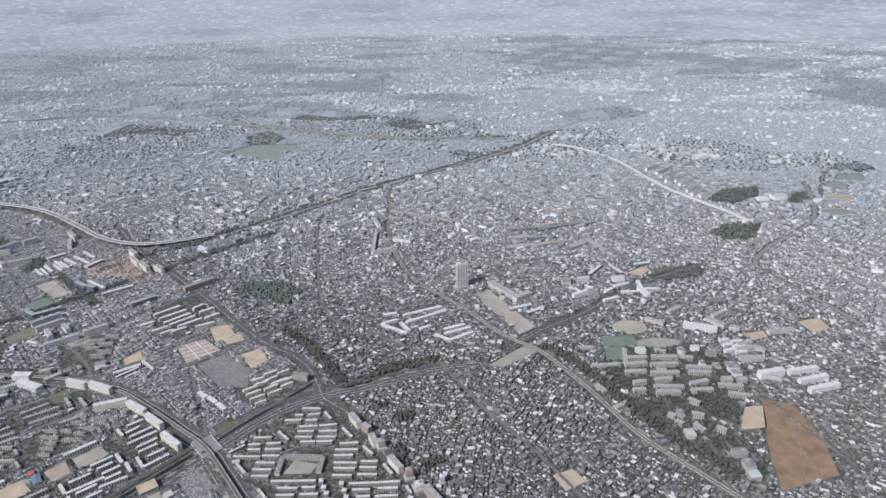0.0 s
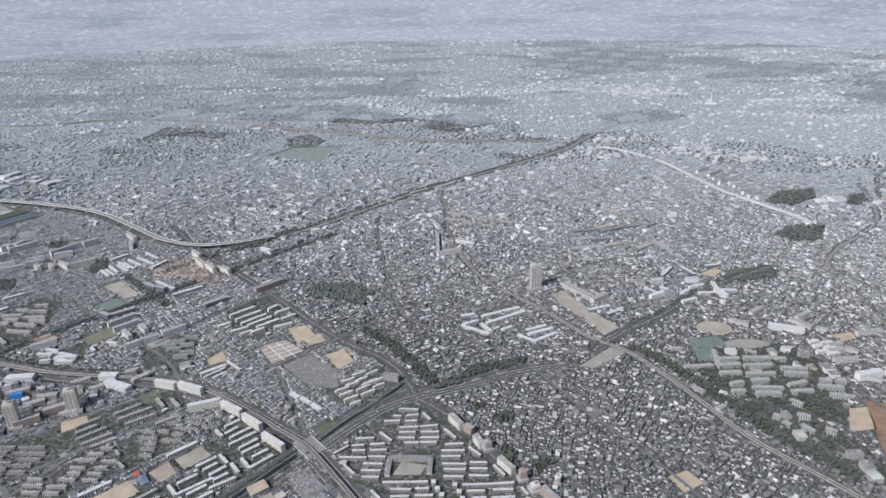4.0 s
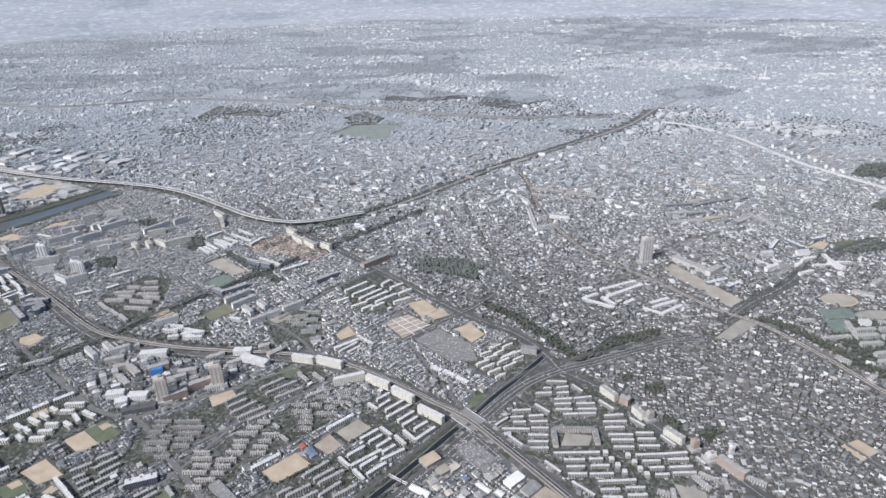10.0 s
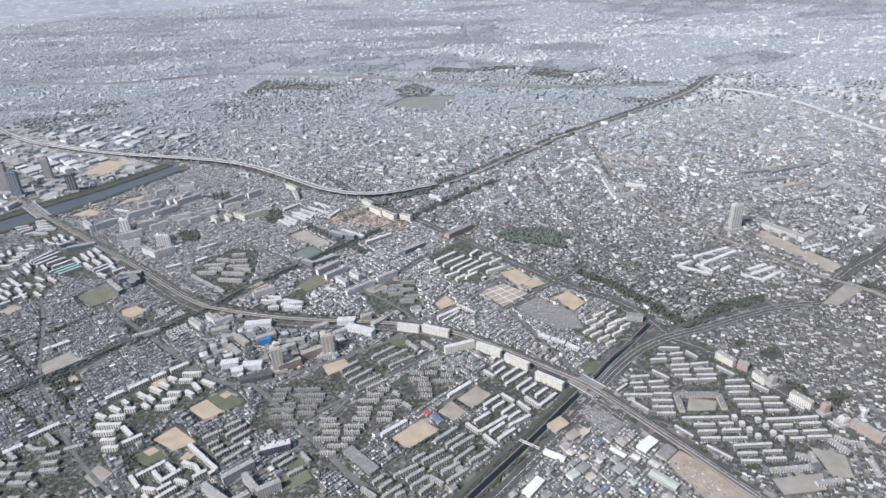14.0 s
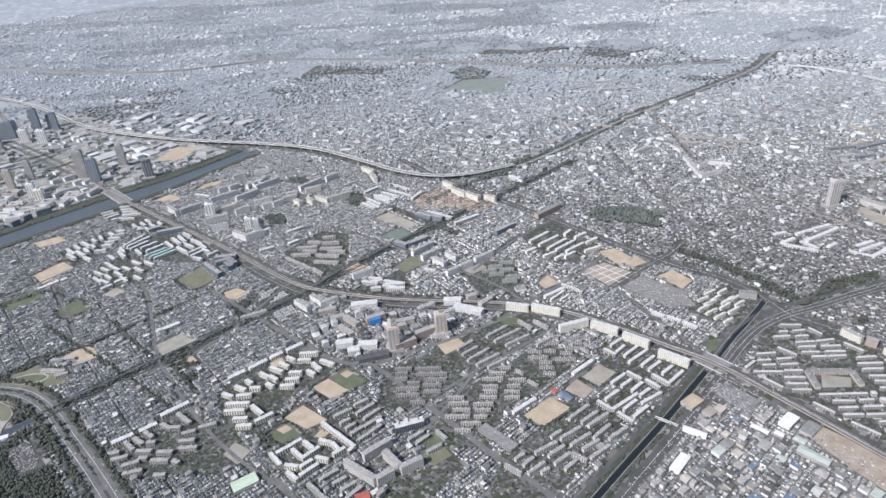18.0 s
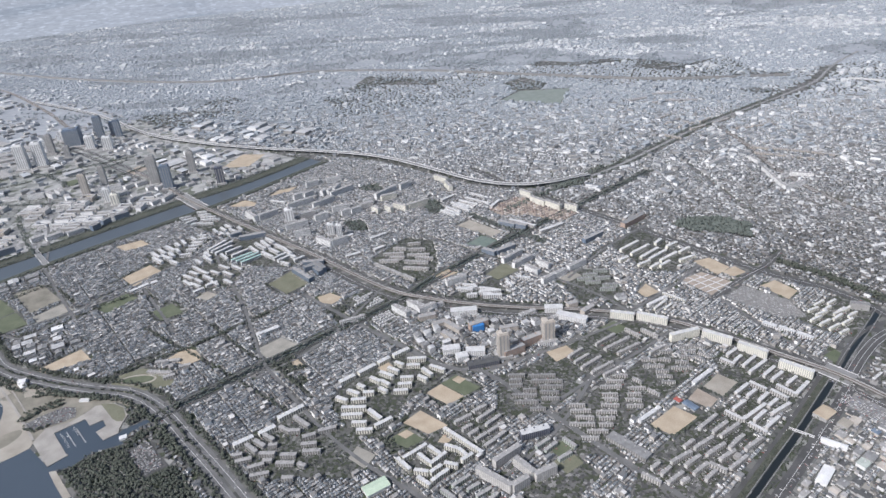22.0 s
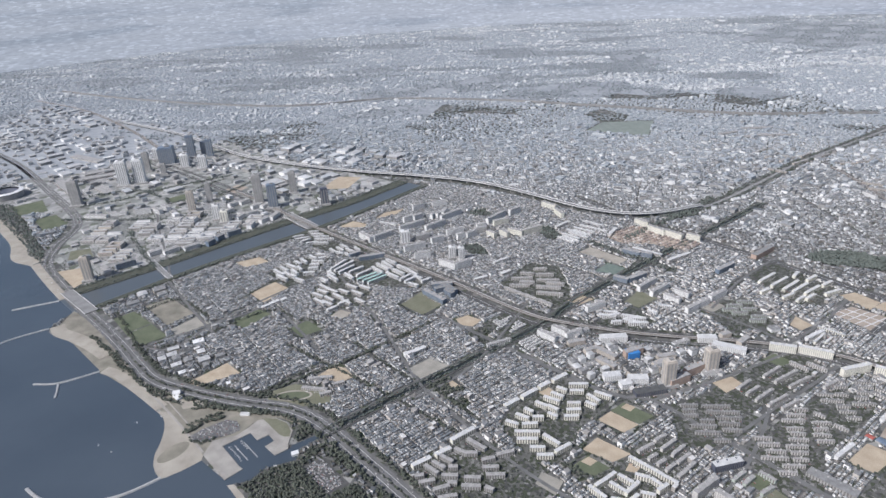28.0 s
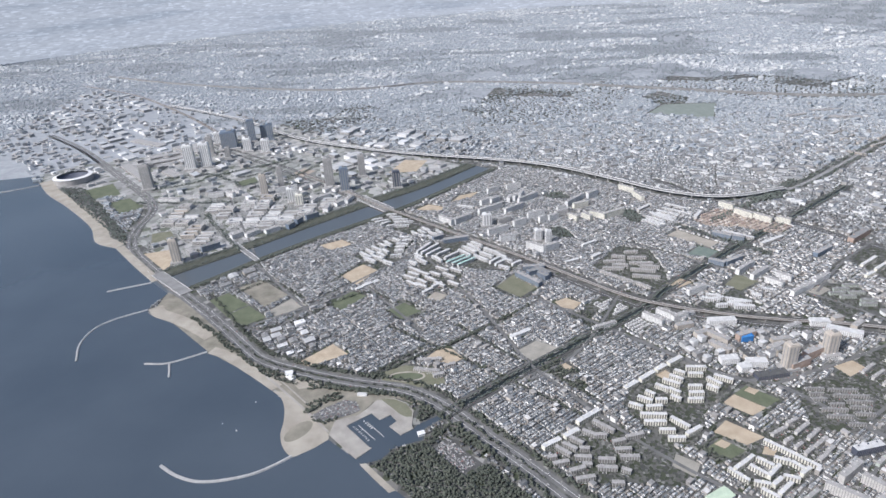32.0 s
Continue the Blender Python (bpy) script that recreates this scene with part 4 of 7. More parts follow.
def apartment_block(length, depth, floors, wall, roof, label, category="apartment block", group="", stairs=2, near=True):
    """A slab block along x with its sunny front to -y: body, front, roof, stair heads and a column of balconies for each bay."""
    h = floors * FLOOR + rnd.uniform(0.2, 0.6)
    ob = tagged(new("terraced_house" if floors < 3 else "slab_of_flats" if depth < 3.1 else "walk_up_flats" if floors < 5 else "apartment_block" if floors < 6 else "mid_rise_building"), label, category, group)
    part("body", boxes("body", [(0, 0, 0, length, depth, h)], wall), ob)
    part("roof", boxes("roof", [(0, 0, h, length + 0.3, depth + 0.3, 0.25)], roof), ob)
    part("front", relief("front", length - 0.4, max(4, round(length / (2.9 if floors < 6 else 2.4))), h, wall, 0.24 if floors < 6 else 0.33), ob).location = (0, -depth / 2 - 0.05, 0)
    head = boxes("stair_head", [(0, 0, 0, 1.4, 1.6, 0.9)], wall)
    for k in range(stairs):
        part("stair_head", head, ob).location = (-length / 2 + (k + 0.5) * length / stairs, depth * 0.22, h + 0.25)
    return ob


def rect(x, y, length, depth, turn):
    c, s = math.cos(radians(turn)), math.sin(radians(turn))
    return [(x + u * c - v * s, y + u * s + v * c) for u, v in ((-length / 2, -depth / 2), (length / 2, -depth / 2), (length / 2, depth / 2), (-length / 2, depth / 2))]


def estate(outline, turn, length, gap, row, depth, floors, wall, roof, label, group, stagger=0.3, drop=0.02):
    """Rows of alike slab blocks that fill an outline."""
    o = np.array(outline, float)
    mid = o.mean(0)
    reach = np.abs(o - mid).max() * 1.6
    c, s = math.cos(radians(turn)), math.sin(radians(turn))
    poses = []
    for j in range(-int(reach / row), int(reach / row) + 1):
        shift = rnd.uniform(-1, 1) * stagger * length
        for i in range(-int(reach / (length + gap)), int(reach / (length + gap)) + 1):
            u, v = i * (length + gap) + shift, j * row + rnd.uniform(-0.6, 0.6)
            x, y = mid[0] + u * c - v * s, mid[1] + u * s + v * c
            ends = np.array(rect(x, y, length * 0.9, depth, turn))
            if inside(ends[:, 0], ends[:, 1], outline).sum() < 3 or is_taken(ends[:, 0], ends[:, 1]).any() or is_taken(x, y) or rnd.random() < drop:
                continue
            poses.append((x, y))
    if mid[1] > 1150:
        FAR_SLABS.append((np.array([(x, y, radians(turn), 0.0) for x, y in poses]).reshape(-1, 4), length, depth, floors * FLOOR, wall, roof))
        for x, y in poses:
            take_area(rect(x, y, length + 2, depth + 2, turn))
        return
    first = None
    for k, (x, y) in enumerate(poses):
        m = pose(x, y, 0, 0, 0, turn + rnd.uniform(-1.5, 1.5))
        if first is None:
            first = apartment_block(length, depth, floors, wall, roof, label, "apartment block", group, near=mid[1] < 600)
            first.matrix_basis = m
        else:
            copy_thing(first, m)
    for x, y in poses:
        take_area(rect(x, y, length + 2, depth + 2, turn))
    estate_ground(outline)


def estate_ground(outline, every=5.4):
    tagged(new("lawn", prism("lawn", outline, -0.1, 0.12 + 0.004 * len(BLOCK_TREES), "estate")), "worn lawns and paving between apartment blocks", "lawn", kind="structure")
    s = scatter(outline, every, 300 + len(BLOCK_TREES))
    BLOCK_TREES.append(s[~is_taken(s[:, 0], s[:, 1])])
    take_area(outline)


def scatter(outline, every, seed):
    q = np.random.RandomState(seed)
    o = np.array(outline, float)
    lo, hi = o.min(0), o.max(0)
    x, y = np.meshgrid(np.arange(lo[0], hi[0], every), np.arange(lo[1], hi[1], every))
    x, y = x.ravel() + q.uniform(-0.5, 0.5, x.size) * every, y.ravel() + q.uniform(-0.5, 0.5, y.size) * every
    ok = inside(x, y, outline)
    return np.stack([x[ok], y[ok]], -1)


PARKED = []


def park(x, y, length, depth, turn):
    """A row of parked cars behind a block."""
    c, s = math.cos(radians(turn)), math.sin(radians(turn))
    u = -length / 2
    while u < length / 2:
        for v, full in ((depth / 2 + 2.2, 0.6), (-depth / 2 - 2.4, 0.3)):
            if rnd.random() < full:
                PARKED.append((x + u * c - v * s, y + u * s + v * c, radians(turn + 90)))
        u += 1.6


KINDS = {}


def slab_group(rows, depth, floors, wall, roof, label, group, sure=False):
    """Blocks from end to end of each row; blocks of nearly the same length share their meshes."""
    for x1, y1, x2, y2 in rows:
        turn = math.degrees(math.atan2(y2 - y1, x2 - x1))
        turn -= 180 * round(turn / 180)
        x, y, length = (x1 + x2) / 2, (y1 + y2) / 2, 2.5 * round(math.hypot(x2 - x1, y2 - y1) / 2.5)
        if length < 5 or (not sure and floors < 9 and is_taken(x, y)):
            continue
        near = y < 575
        key = (length, depth, floors, wall, roof, near)
        m = pose(x, y, 0, 0, 0, turn)
        if key in KINDS and label == KINDS[key][1]:
            copy_thing(KINDS[key][0], m)
        else:
            ob = apartment_block(length, depth, floors, wall, roof, label, "apartment block", group, max(1, round(length / 12)), near)
            ob.matrix_basis = m
            KINDS[key] = (ob, label)
        park(x, y, length, depth, turn)
        take_area(rect(x, y, length + 1.5, depth + 1.5, turn))


slab_group((
    (-1041, 1020, -1030, 1036), (-1120, 1084, -1098, 1099), (-1011, 1124, -988, 1136),
), 7, 11, "pale", "roof_mid", "eleven-storey pale grey apartment slab with balconies", "high slabs behind the boulevard", True)
slab_group((
    (-1008, 995, -999, 1005), (-991, 920, -970, 933), (-947, 941, -933, 955), (-853, 1149, -830, 1176), (-753, 1114, -738, 1145), (-717, 1055, -670, 1025),
    (-663, 1004, -622, 1036),
), 6, 5, "pale", "roof_pale", "five-storey pale building behind the boulevard", "pale buildings behind the boulevard", True)
slab_group((
    (-841, 1107, -811, 1082), (-828, 1127, -793, 1099), (-820, 1137, -787, 1111), (-806, 1164, -756, 1131), (-799, 1186, -760, 1158),
), 4.5, 4, "white", "roof_pale", "four-storey white apartment slab beside the housing site", "white slabs beside the housing site", True)
slab_group((
    (-177, 562, -171, 562), (-172, 552, -166, 552), (-167, 543, -161, 543), (-153, 558, -147, 558), (-148, 548, -142, 548), (-144, 538, -138, 538),
    (-161, 533, -156, 533), (-138, 530, -133, 530),
), 5, 3.7, "pale", "roof_pale", "small square pale stair tower among slabs", "small point blocks", True)
slab_group((
    (-710, 598, -696, 600), (-684, 598, -647, 599), (-709, 589, -695, 590), (-674, 588, -647, 589), (-674, 578, -652, 578), (-694, 581, -678, 582),
    (-706, 571, -678, 572), (-672, 567, -652, 567), (-704, 560, -676, 561), (-686, 548, -668, 549), (-687, 608, -655, 610), (-711, 608, -692, 609),
), 2.6, 3.4, "concrete", "roof_grey", "four-storey grey apartment slab with grey roof", "grey-roofed slabs by the centre", True)
slab_group((
    (-641, 556, -624, 556), (-641, 546, -618, 547), (-636, 536, -615, 536), (-643, 525, -616, 525), (-625, 514, -603, 515), (-631, 504, -614, 504),
    (-612, 545, -590, 546), (-610, 535, -593, 536), (-611, 525, -596, 525), (-606, 557, -585, 557), (-601, 567, -585, 567), (-602, 575, -585, 576),
    (-604, 589, -578, 590), (-595, 599, -575, 600), (-584, 610, -569, 610), (-577, 556, -559, 557), (-577, 567, -559, 566), (-573, 576, -559, 577),
    (-571, 587, -552, 588), (-564, 606, -554, 597), (-549, 585, -538, 576),
), 2.6, 3.4, "pale", "roof_mid", "four-storey pale grey apartment slab in staggered rows", "grey-roofed slabs in staggered rows", True)
slab_group((
    (-547, 642, -530, 641), (-528, 643, -512, 642), (-548, 630, -522, 630), (-534, 620, -519, 620), (-534, 610, -517, 610), (-531, 599, -515, 599),
    (-508, 638, -492, 638), (-515, 626, -489, 626), (-499, 659, -478, 659), (-495, 669, -479, 669), (-501, 648, -483, 648), (-478, 668, -466, 669),
    (-476, 658, -464, 646), (-483, 649, -472, 639), (-522, 658, -508, 659), (-523, 669, -507, 669),
), 2.6, 3.4, "pale", "roof_grey", "four-storey grey apartment slab in staggered rows", "grey-roofed slabs in staggered rows", True)
slab_group((
    (-1214, 807, -1202, 820), (-1202, 826, -1188, 841),
), 5, 4, "white", "roof_pale", "four-storey white school building beside its ground", "white school buildings", True)
slab_group((
    (-1318, 824, -1306, 838), (-1326, 814, -1318, 822), (-1303, 838, -1296, 846),
), 7, 2, "white", "roof_pale", "low white new building on a cleared plot", "new buildings on a plot", True)
slab_group((
    (-953, 722, -921, 741),
), 5, 4, "white", "roof_mid", "white school building beside a wooded yard", "school buildings", True)
slab_group((
    (-1913, 1199, -1857, 1199), (-1861, 1210, -1819, 1217),
), 10, 6, "white", "roof_mid", "long white six-storey building beside the bay road", "long buildings of the bay town", True)
slab_group((
    (-1797, 1217, -1764, 1228), (-1765, 1235, -1736, 1221), (-1750, 1250, -1726, 1236), (-1648, 1250, -1603, 1272),
), 9, 11, "white", "roof_mid", "eleven-storey white apartment slab of the bay town", "high slabs of the bay town", True)
slab_group((
    (-1538, 1184, -1533, 1207), (-1530, 1207, -1508, 1228), (-1489, 1137, -1490, 1165), (-1477, 1169, -1467, 1191), (-1460, 1185, -1455, 1218), (-1584, 1217, -1572, 1242),
    (-1532, 1252, -1519, 1270), (-1509, 1252, -1498, 1278), (-1576, 1026, -1556, 1049), (-1592, 1263, -1581, 1285), (-1572, 1278, -1560, 1300), (-1636, 999, -1621, 1020),
    (-1608, 1007, -1591, 1031),
), 11, 8, "white", "roof_mid", "eight-storey white apartment block by the river", "apartment blocks by the river", True)
slab_group((
    (-1537, 1046, -1530, 1062), (-1529, 1070, -1522, 1087), (-1517, 1097, -1497, 1115), (-1667, 940, -1642, 965),
), 10, 11, "bluegrey", "roof_grey", "blue-grey eleven-storey apartment block by the river", "blue-grey blocks by the river", True)
slab_group((
    (-2111, 1456, -2025, 1517), (-2128, 1504, -2061, 1558), (-2015, 1400, -1954, 1357), (-2164, 1447, -2034, 1337), (-2110, 1608, -2002, 1562), (-2295, 1687, -2158, 1625),
), 24, 4, "pale", "roof_mid", "large low grey exhibition hall", "large halls of the bay town", True)
slab_group((
    (-1185, 628, -1153, 634), (-1186, 609, -1151, 607), (-1147, 618, -1133, 625), (-1157, 596, -1145, 603),
), 5, 3, "pale", "roof_mid", "three-storey pale school building beside a running track", "school buildings by the running track", True)
slab_group((
    (-718, 647, -693, 663), (-695, 671, -670, 688), (-767, 707, -742, 721),
), 8, 10, "pink", "roof_mid", "ten-storey pink-brown apartment slab beside the station", "high slabs by the station", True)
slab_group((
    (-732, 687, -710, 701), (-725, 706, -700, 713), (-841, 732, -817, 742), (-818, 714, -801, 723), (-631, 765, -617, 772), (-611, 746, -596, 762),
    (-800, 721, -777, 701), (-803, 698, -780, 678),
), 8, 6, "beige", "roof_mid", "six-storey beige building near the station", "mid-rise buildings by the station", True)
slab_group((
    (-779, 640, -764, 646), (-767, 654, -743, 656), (-798, 656, -776, 661), (-646, 742, -607, 727), (-663, 756, -638, 757), (-796, 747, -759, 753),
), 11, 7, "white", "roof_pale", "large white building with a flat roof by the station", "large buildings by the station", True)
slab_group((
    (-854, 777, -824, 754), (-824, 764, -811, 774), (-879, 766, -846, 742), (-674, 672, -652, 680), (-698, 740, -676, 754), (-663, 727, -647, 738),
), 7, 4, "white", "roof_mid", "four-storey white building near the station", "low white buildings by the station", True)
slab_group((
    (-763, 626, -724, 639),
), 11, 5, "darkbox", "roof_dark", "dark blue-black shopping block with a flat roof", "shopping blocks by the station", True)
slab_group((
    (-159, 676, -144, 655), (-127, 636, -119, 621), (-99, 598, -84, 579),
), 7, 9, "cream", "roof_mid", "nine-storey cream apartment building by the road", "high buildings along the road", True)
slab_group((
    (-140, 655, -130, 647), (-53, 552, -34, 527),
), 7, 9, "pink", "roof_mid", "nine-storey pink-brown apartment building by the road", "pink-brown buildings along the road", True)
slab_group((
    (-163, 485, -121, 490), (-130, 507, -119, 502), (-114, 510, -116, 493), (-87, 529, -75, 510), (-80, 533, -64, 521), (-57, 525, -57, 511),
    (-32, 529, -15, 517), (-125, 469, -99, 473), (-59, 501, -61, 479),
), 5, 3, "pale", "roof_mid", "three-storey pale school building beside a gravel ground", "school buildings by the road", True)
slab_group((
    (-310, 1302, -264, 1341), (-208, 1277, -201, 1180), (-201, 1174, -156, 1199), (-218, 1343, -205, 1313), (-168, 1246, -128, 1230), (-194, 1225, -174, 1237),
), 6.5, 8, "white", "roof_mid", "eight-storey white apartment slab on a bend", "angled slabs in the old town", True)
slab_group((
    (-190, 1414, -159, 1395), (-155, 1398, -121, 1383), (-117, 1383, -85, 1368), (-81, 1368, -45, 1343), (-194, 1377, -161, 1359), (-157, 1356, -125, 1341),
    (-119, 1341, -89, 1327), (-184, 1551, -152, 1550), (-146, 1558, -116, 1566), (-112, 1575, -91, 1574), (-351, 1644, -315, 1677), (-335, 1605, -296, 1642),
    (-312, 1572, -269, 1603), (-290, 1550, -248, 1579), (-255, 1607, -222, 1639), (-226, 1592, -181, 1628), (-366, 1522, -323, 1487),
), 6, 4, "beige", "roof_mid", "low beige apartment block in a curved row", "curved rows of beige blocks", True)
slab_group((
    (-394, 1832, -337, 1859), (-335, 1800, -271, 1826), (-322, 1889, -238, 1897), (-287, 1815, -214, 1812), (574, 1597, 619, 1642), (590, 1574, 632, 1595),
    (642, 1631, 681, 1639), (675, 1621, 722, 1638), (70, 1251, 119, 1265), (66, 1207, 125, 1221), (192, 1206, 229, 1234), (234, 1248, 252, 1205),
    (268, 1511, 304, 1522),
), 13, 3, "concrete", "roof_mid", "broad flat grey hall in the old town", "broad flat halls", True)
slab_group((
    (461, 1701, 497, 1731), (481, 1670, 528, 1714), (484, 1640, 555, 1692), (488, 1607, 566, 1667), (556, 1728, 601, 1764), (512, 1606, 546, 1619),
    (515, 1579, 551, 1605), (521, 1561, 557, 1582), (518, 1531, 560, 1560), (523, 1506, 564, 1538), (537, 1489, 570, 1508),
), 7, 9, "white", "roof_grey", "nine-storey white apartment slab beside the pale expressway", "slabs beside the pale expressway", True)
slab_group((
    (80, 1297, 135, 1306), (139, 1296, 186, 1318), (187, 1318, 232, 1333), (229, 1320, 265, 1343), (115, 1250, 170, 1261),
), 7, 4, "bluegrey", "roof_grey", "long blue-grey building with a flat roof", "blue-grey buildings", True)
slab_group((
    (175, 1437, 203, 1399), (207, 1399, 238, 1370), (133, 1321, 179, 1337), (133, 1223, 187, 1243),
), 10, 2, "beige", "beach", "low hall with a tan roof", "tan-roofed halls", True)
slab_group((
    (30, 1046, 70, 994), (70, 986, 97, 1007),
), 11, 9, "pale", "roof_mid", "large pale grey slab beside a railway yard", "large slabs beside the railway yard", True)
slab_group((
    (257, 1120, 272, 1089), (302, 1125, 331, 1134), (212, 1085, 238, 1121), (60, 956, 97, 971), (88, 943, 117, 962),
), 7, 4, "bluegrey", "roof_pale", "blue-grey school building with a pale roof", "school buildings in the old town", True)
slab_group((
    (-1237, 1101, -1207, 1074), (-1204, 1079, -1176, 1108), (-1163, 1128, -1120, 1167), (-1164, 1176, -1146, 1192), (-1144, 1186, -1130, 1202), (-1110, 1132, -1077, 1168),
    (-1088, 1186, -1051, 1228), (-1109, 1192, -1103, 1212), (-1098, 1199, -1092, 1218), (-1087, 1208, -1083, 1235), (-1065, 1110, -1033, 1127), (-1042, 1091, -1027, 1102),
    (-1024, 1099, -1007, 1114), (-1134, 1031, -1098, 1055), (-1109, 1002, -1081, 1015), (-1089, 1071, -1067, 1088), (-1059, 982, -1027, 963), (-1027, 965, -1004, 984),
    (-1158, 1244, -1136, 1261), (-1119, 1268, -1089, 1282), (-990, 1172, -957, 1219), (-948, 1219, -927, 1242), (-1008, 1142, -991, 1151),
), 6.5, 12, "white", "roof_mid", "twelve-storey white apartment slab with balconies", "high pale slabs", True)
slab_group((
    (-976, 1163, -949, 1179), (-944, 1129, -916, 1112), (-915, 1118, -881, 1144), (-984, 1114, -968, 1101), (-959, 1120, -943, 1104), (-880, 1276, -850, 1249),
    (-853, 1236, -838, 1204), (-697, 1181, -675, 1161), (-677, 1147, -650, 1120), (-648, 1123, -623, 1100), (-613, 1108, -592, 1095),
), 7, 11, "cream", "roof_mid", "eleven-storey cream apartment slab in a row", "high cream slabs near the expressway", True)
slab_group((
    (-849, 1104, -819, 1078), (-840, 1120, -810, 1094), (-832, 1140, -796, 1110), (-818, 1151, -780, 1127), (-1213, 1172, -1178, 1160), (-793, 814, -768, 810),
    (-785, 825, -765, 822), (-760, 816, -730, 808), (-759, 803, -738, 796), (-719, 833, -708, 822), (-702, 848, -682, 843),
), 5, 4, "white", "roof_pale", "four-storey white apartment slab behind the boulevard", "low white slabs behind the boulevard", True)
slab_group((
    (-734, 1046, -707, 1030), (-705, 1032, -686, 1024), (-760, 938, -738, 926), (-737, 929, -708, 952), (-591, 965, -560, 994), (-1070, 877, -1030, 842),
    (-1060, 897, -1026, 903), (-1211, 996, -1168, 1014), (-1234, 1007, -1218, 1020),
), 8, 7, "bluegrey", "roof_mid", "seven-storey blue-grey office block", "office blocks near the boulevard", True)
slab_group((
    (-726, 896, -695, 930), (-708, 881, -680, 909), (-670, 894, -651, 877), (-689, 877, -668, 858), (-664, 831, -646, 847), (-644, 849, -627, 863),
    (-623, 869, -595, 894), (-810, 827, -782, 847), (-882, 760, -856, 739), (-861, 772, -842, 757), (-843, 750, -820, 766),
), 6.5, 9, "white", "roof_mid", "nine-storey white apartment slab with balconies", "white slabs behind the boulevard", True)
slab_group((
    (-741, 452, -705, 429), (-705, 429, -689, 442), (-724, 460, -698, 484), (-702, 466, -683, 447), (-683, 444, -661, 458),
), 6, 10, "pale", "roof_mid", "ten-storey pale apartment slab with balconies", "angled high slabs", True)
slab_group((
    (-697, 503, -666, 515),
), 8, 8, "darkbox", "roof_pale", "dark office block with white roof plant", "office blocks between the estates", True)
slab_group((
    (-602, 509, -566, 477),
), 12, 4, "concrete", "roof_grey", "long grey hall with a ribbed flat roof", "school buildings beside the sand fields", True)
slab_group((
    (-568, 530, -541, 554), (-496, 596, -469, 622),
), 4.5, 4, "white", "roof_pale", "white four-storey school building beside a sand field", "school buildings beside the sand fields", True)
slab_group((
    (-444, 650, -429, 664), (-454, 644, -440, 632), (-439, 637, -427, 650), (-430, 630, -411, 649), (-427, 617, -401, 641), (-413, 611, -395, 629),
    (-406, 603, -390, 618), (-392, 596, -377, 610), (-388, 579, -368, 600), (-404, 594, -389, 578), (-432, 599, -418, 586), (-413, 585, -400, 571),
    (-453, 579, -435, 596), (-442, 574, -430, 585), (-432, 566, -418, 580), (-463, 552, -447, 566), (-457, 536, -427, 561), (-446, 535, -430, 550),
    (-424, 558, -412, 569), (-425, 545, -400, 563), (-437, 524, -419, 541), (-453, 531, -439, 516), (-473, 549, -458, 535),
), 3.5, 4.3, "pale", "roof_pale", "five-storey pale apartment slab with pale flat roof", "slabs beside the railway", True)
slab_group((
    (-507, 520, -483, 543), (-494, 515, -475, 532), (-487, 510, -464, 529), (-518, 491, -496, 508), (-508, 482, -486, 499), (-483, 493, -464, 512),
    (-468, 491, -446, 509), (-497, 476, -478, 490), (-490, 464, -469, 482), (-545, 471, -523, 486), (-532, 467, -515, 481), (-526, 457, -510, 471),
    (-517, 449, -504, 462), (-508, 471, -494, 461), (-566, 462, -557, 470), (-558, 454, -547, 465), (-577, 455, -560, 443), (-553, 444, -537, 458),
    (-541, 445, -532, 451), (-528, 493, -516, 503),
), 3.5, 4.3, "pale", "roof_mid", "five-storey grey apartment slab with flat roof", "slabs along the canal", True)
slab_group((
    (-770, 523, -753, 536), (-750, 542, -737, 552), (-745, 528, -728, 545), (-735, 520, -720, 536), (-732, 508, -716, 524), (-761, 512, -751, 520),
    (-753, 504, -743, 513), (-745, 496, -735, 506), (-734, 488, -726, 496), (-725, 498, -714, 510),
), 3.8, 4, "pale", "roof_mid", "four-storey pale apartment slab in close rows", "slabs between the schools", True)
slab_group((
    (-827, 466, -810, 450), (-820, 466, -809, 476), (-809, 476, -798, 487), (-805, 473, -791, 461), (-795, 484, -782, 474), (-790, 459, -776, 475),
    (-806, 450, -791, 448), (-789, 447, -778, 458), (-786, 436, -771, 452), (-801, 441, -787, 431), (-776, 461, -761, 458), (-778, 486, -764, 482),
    (-781, 512, -762, 497), (-762, 497, -750, 487), (-750, 487, -737, 477), (-763, 482, -752, 471), (-758, 465, -747, 475),
), 4.0, 5, "cream", "roof_pale", "five-storey cream apartment slab round a courtyard", "slabs round courtyards", True)
slab_group((
    (-671, 483, -659, 495), (-658, 471, -644, 482), (-651, 502, -639, 490), (-680, 488, -666, 501), (-765, 431, -748, 447), (-749, 427, -738, 436),
    (-740, 419, -726, 431), (-732, 409, -719, 425), (-775, 427, -762, 417), (-762, 415, -749, 407),
), 3.8, 4, "greenish", "roof_mid", "four-storey pale green apartment slab beside a lawn", "pale green slabs beside lawns", True)
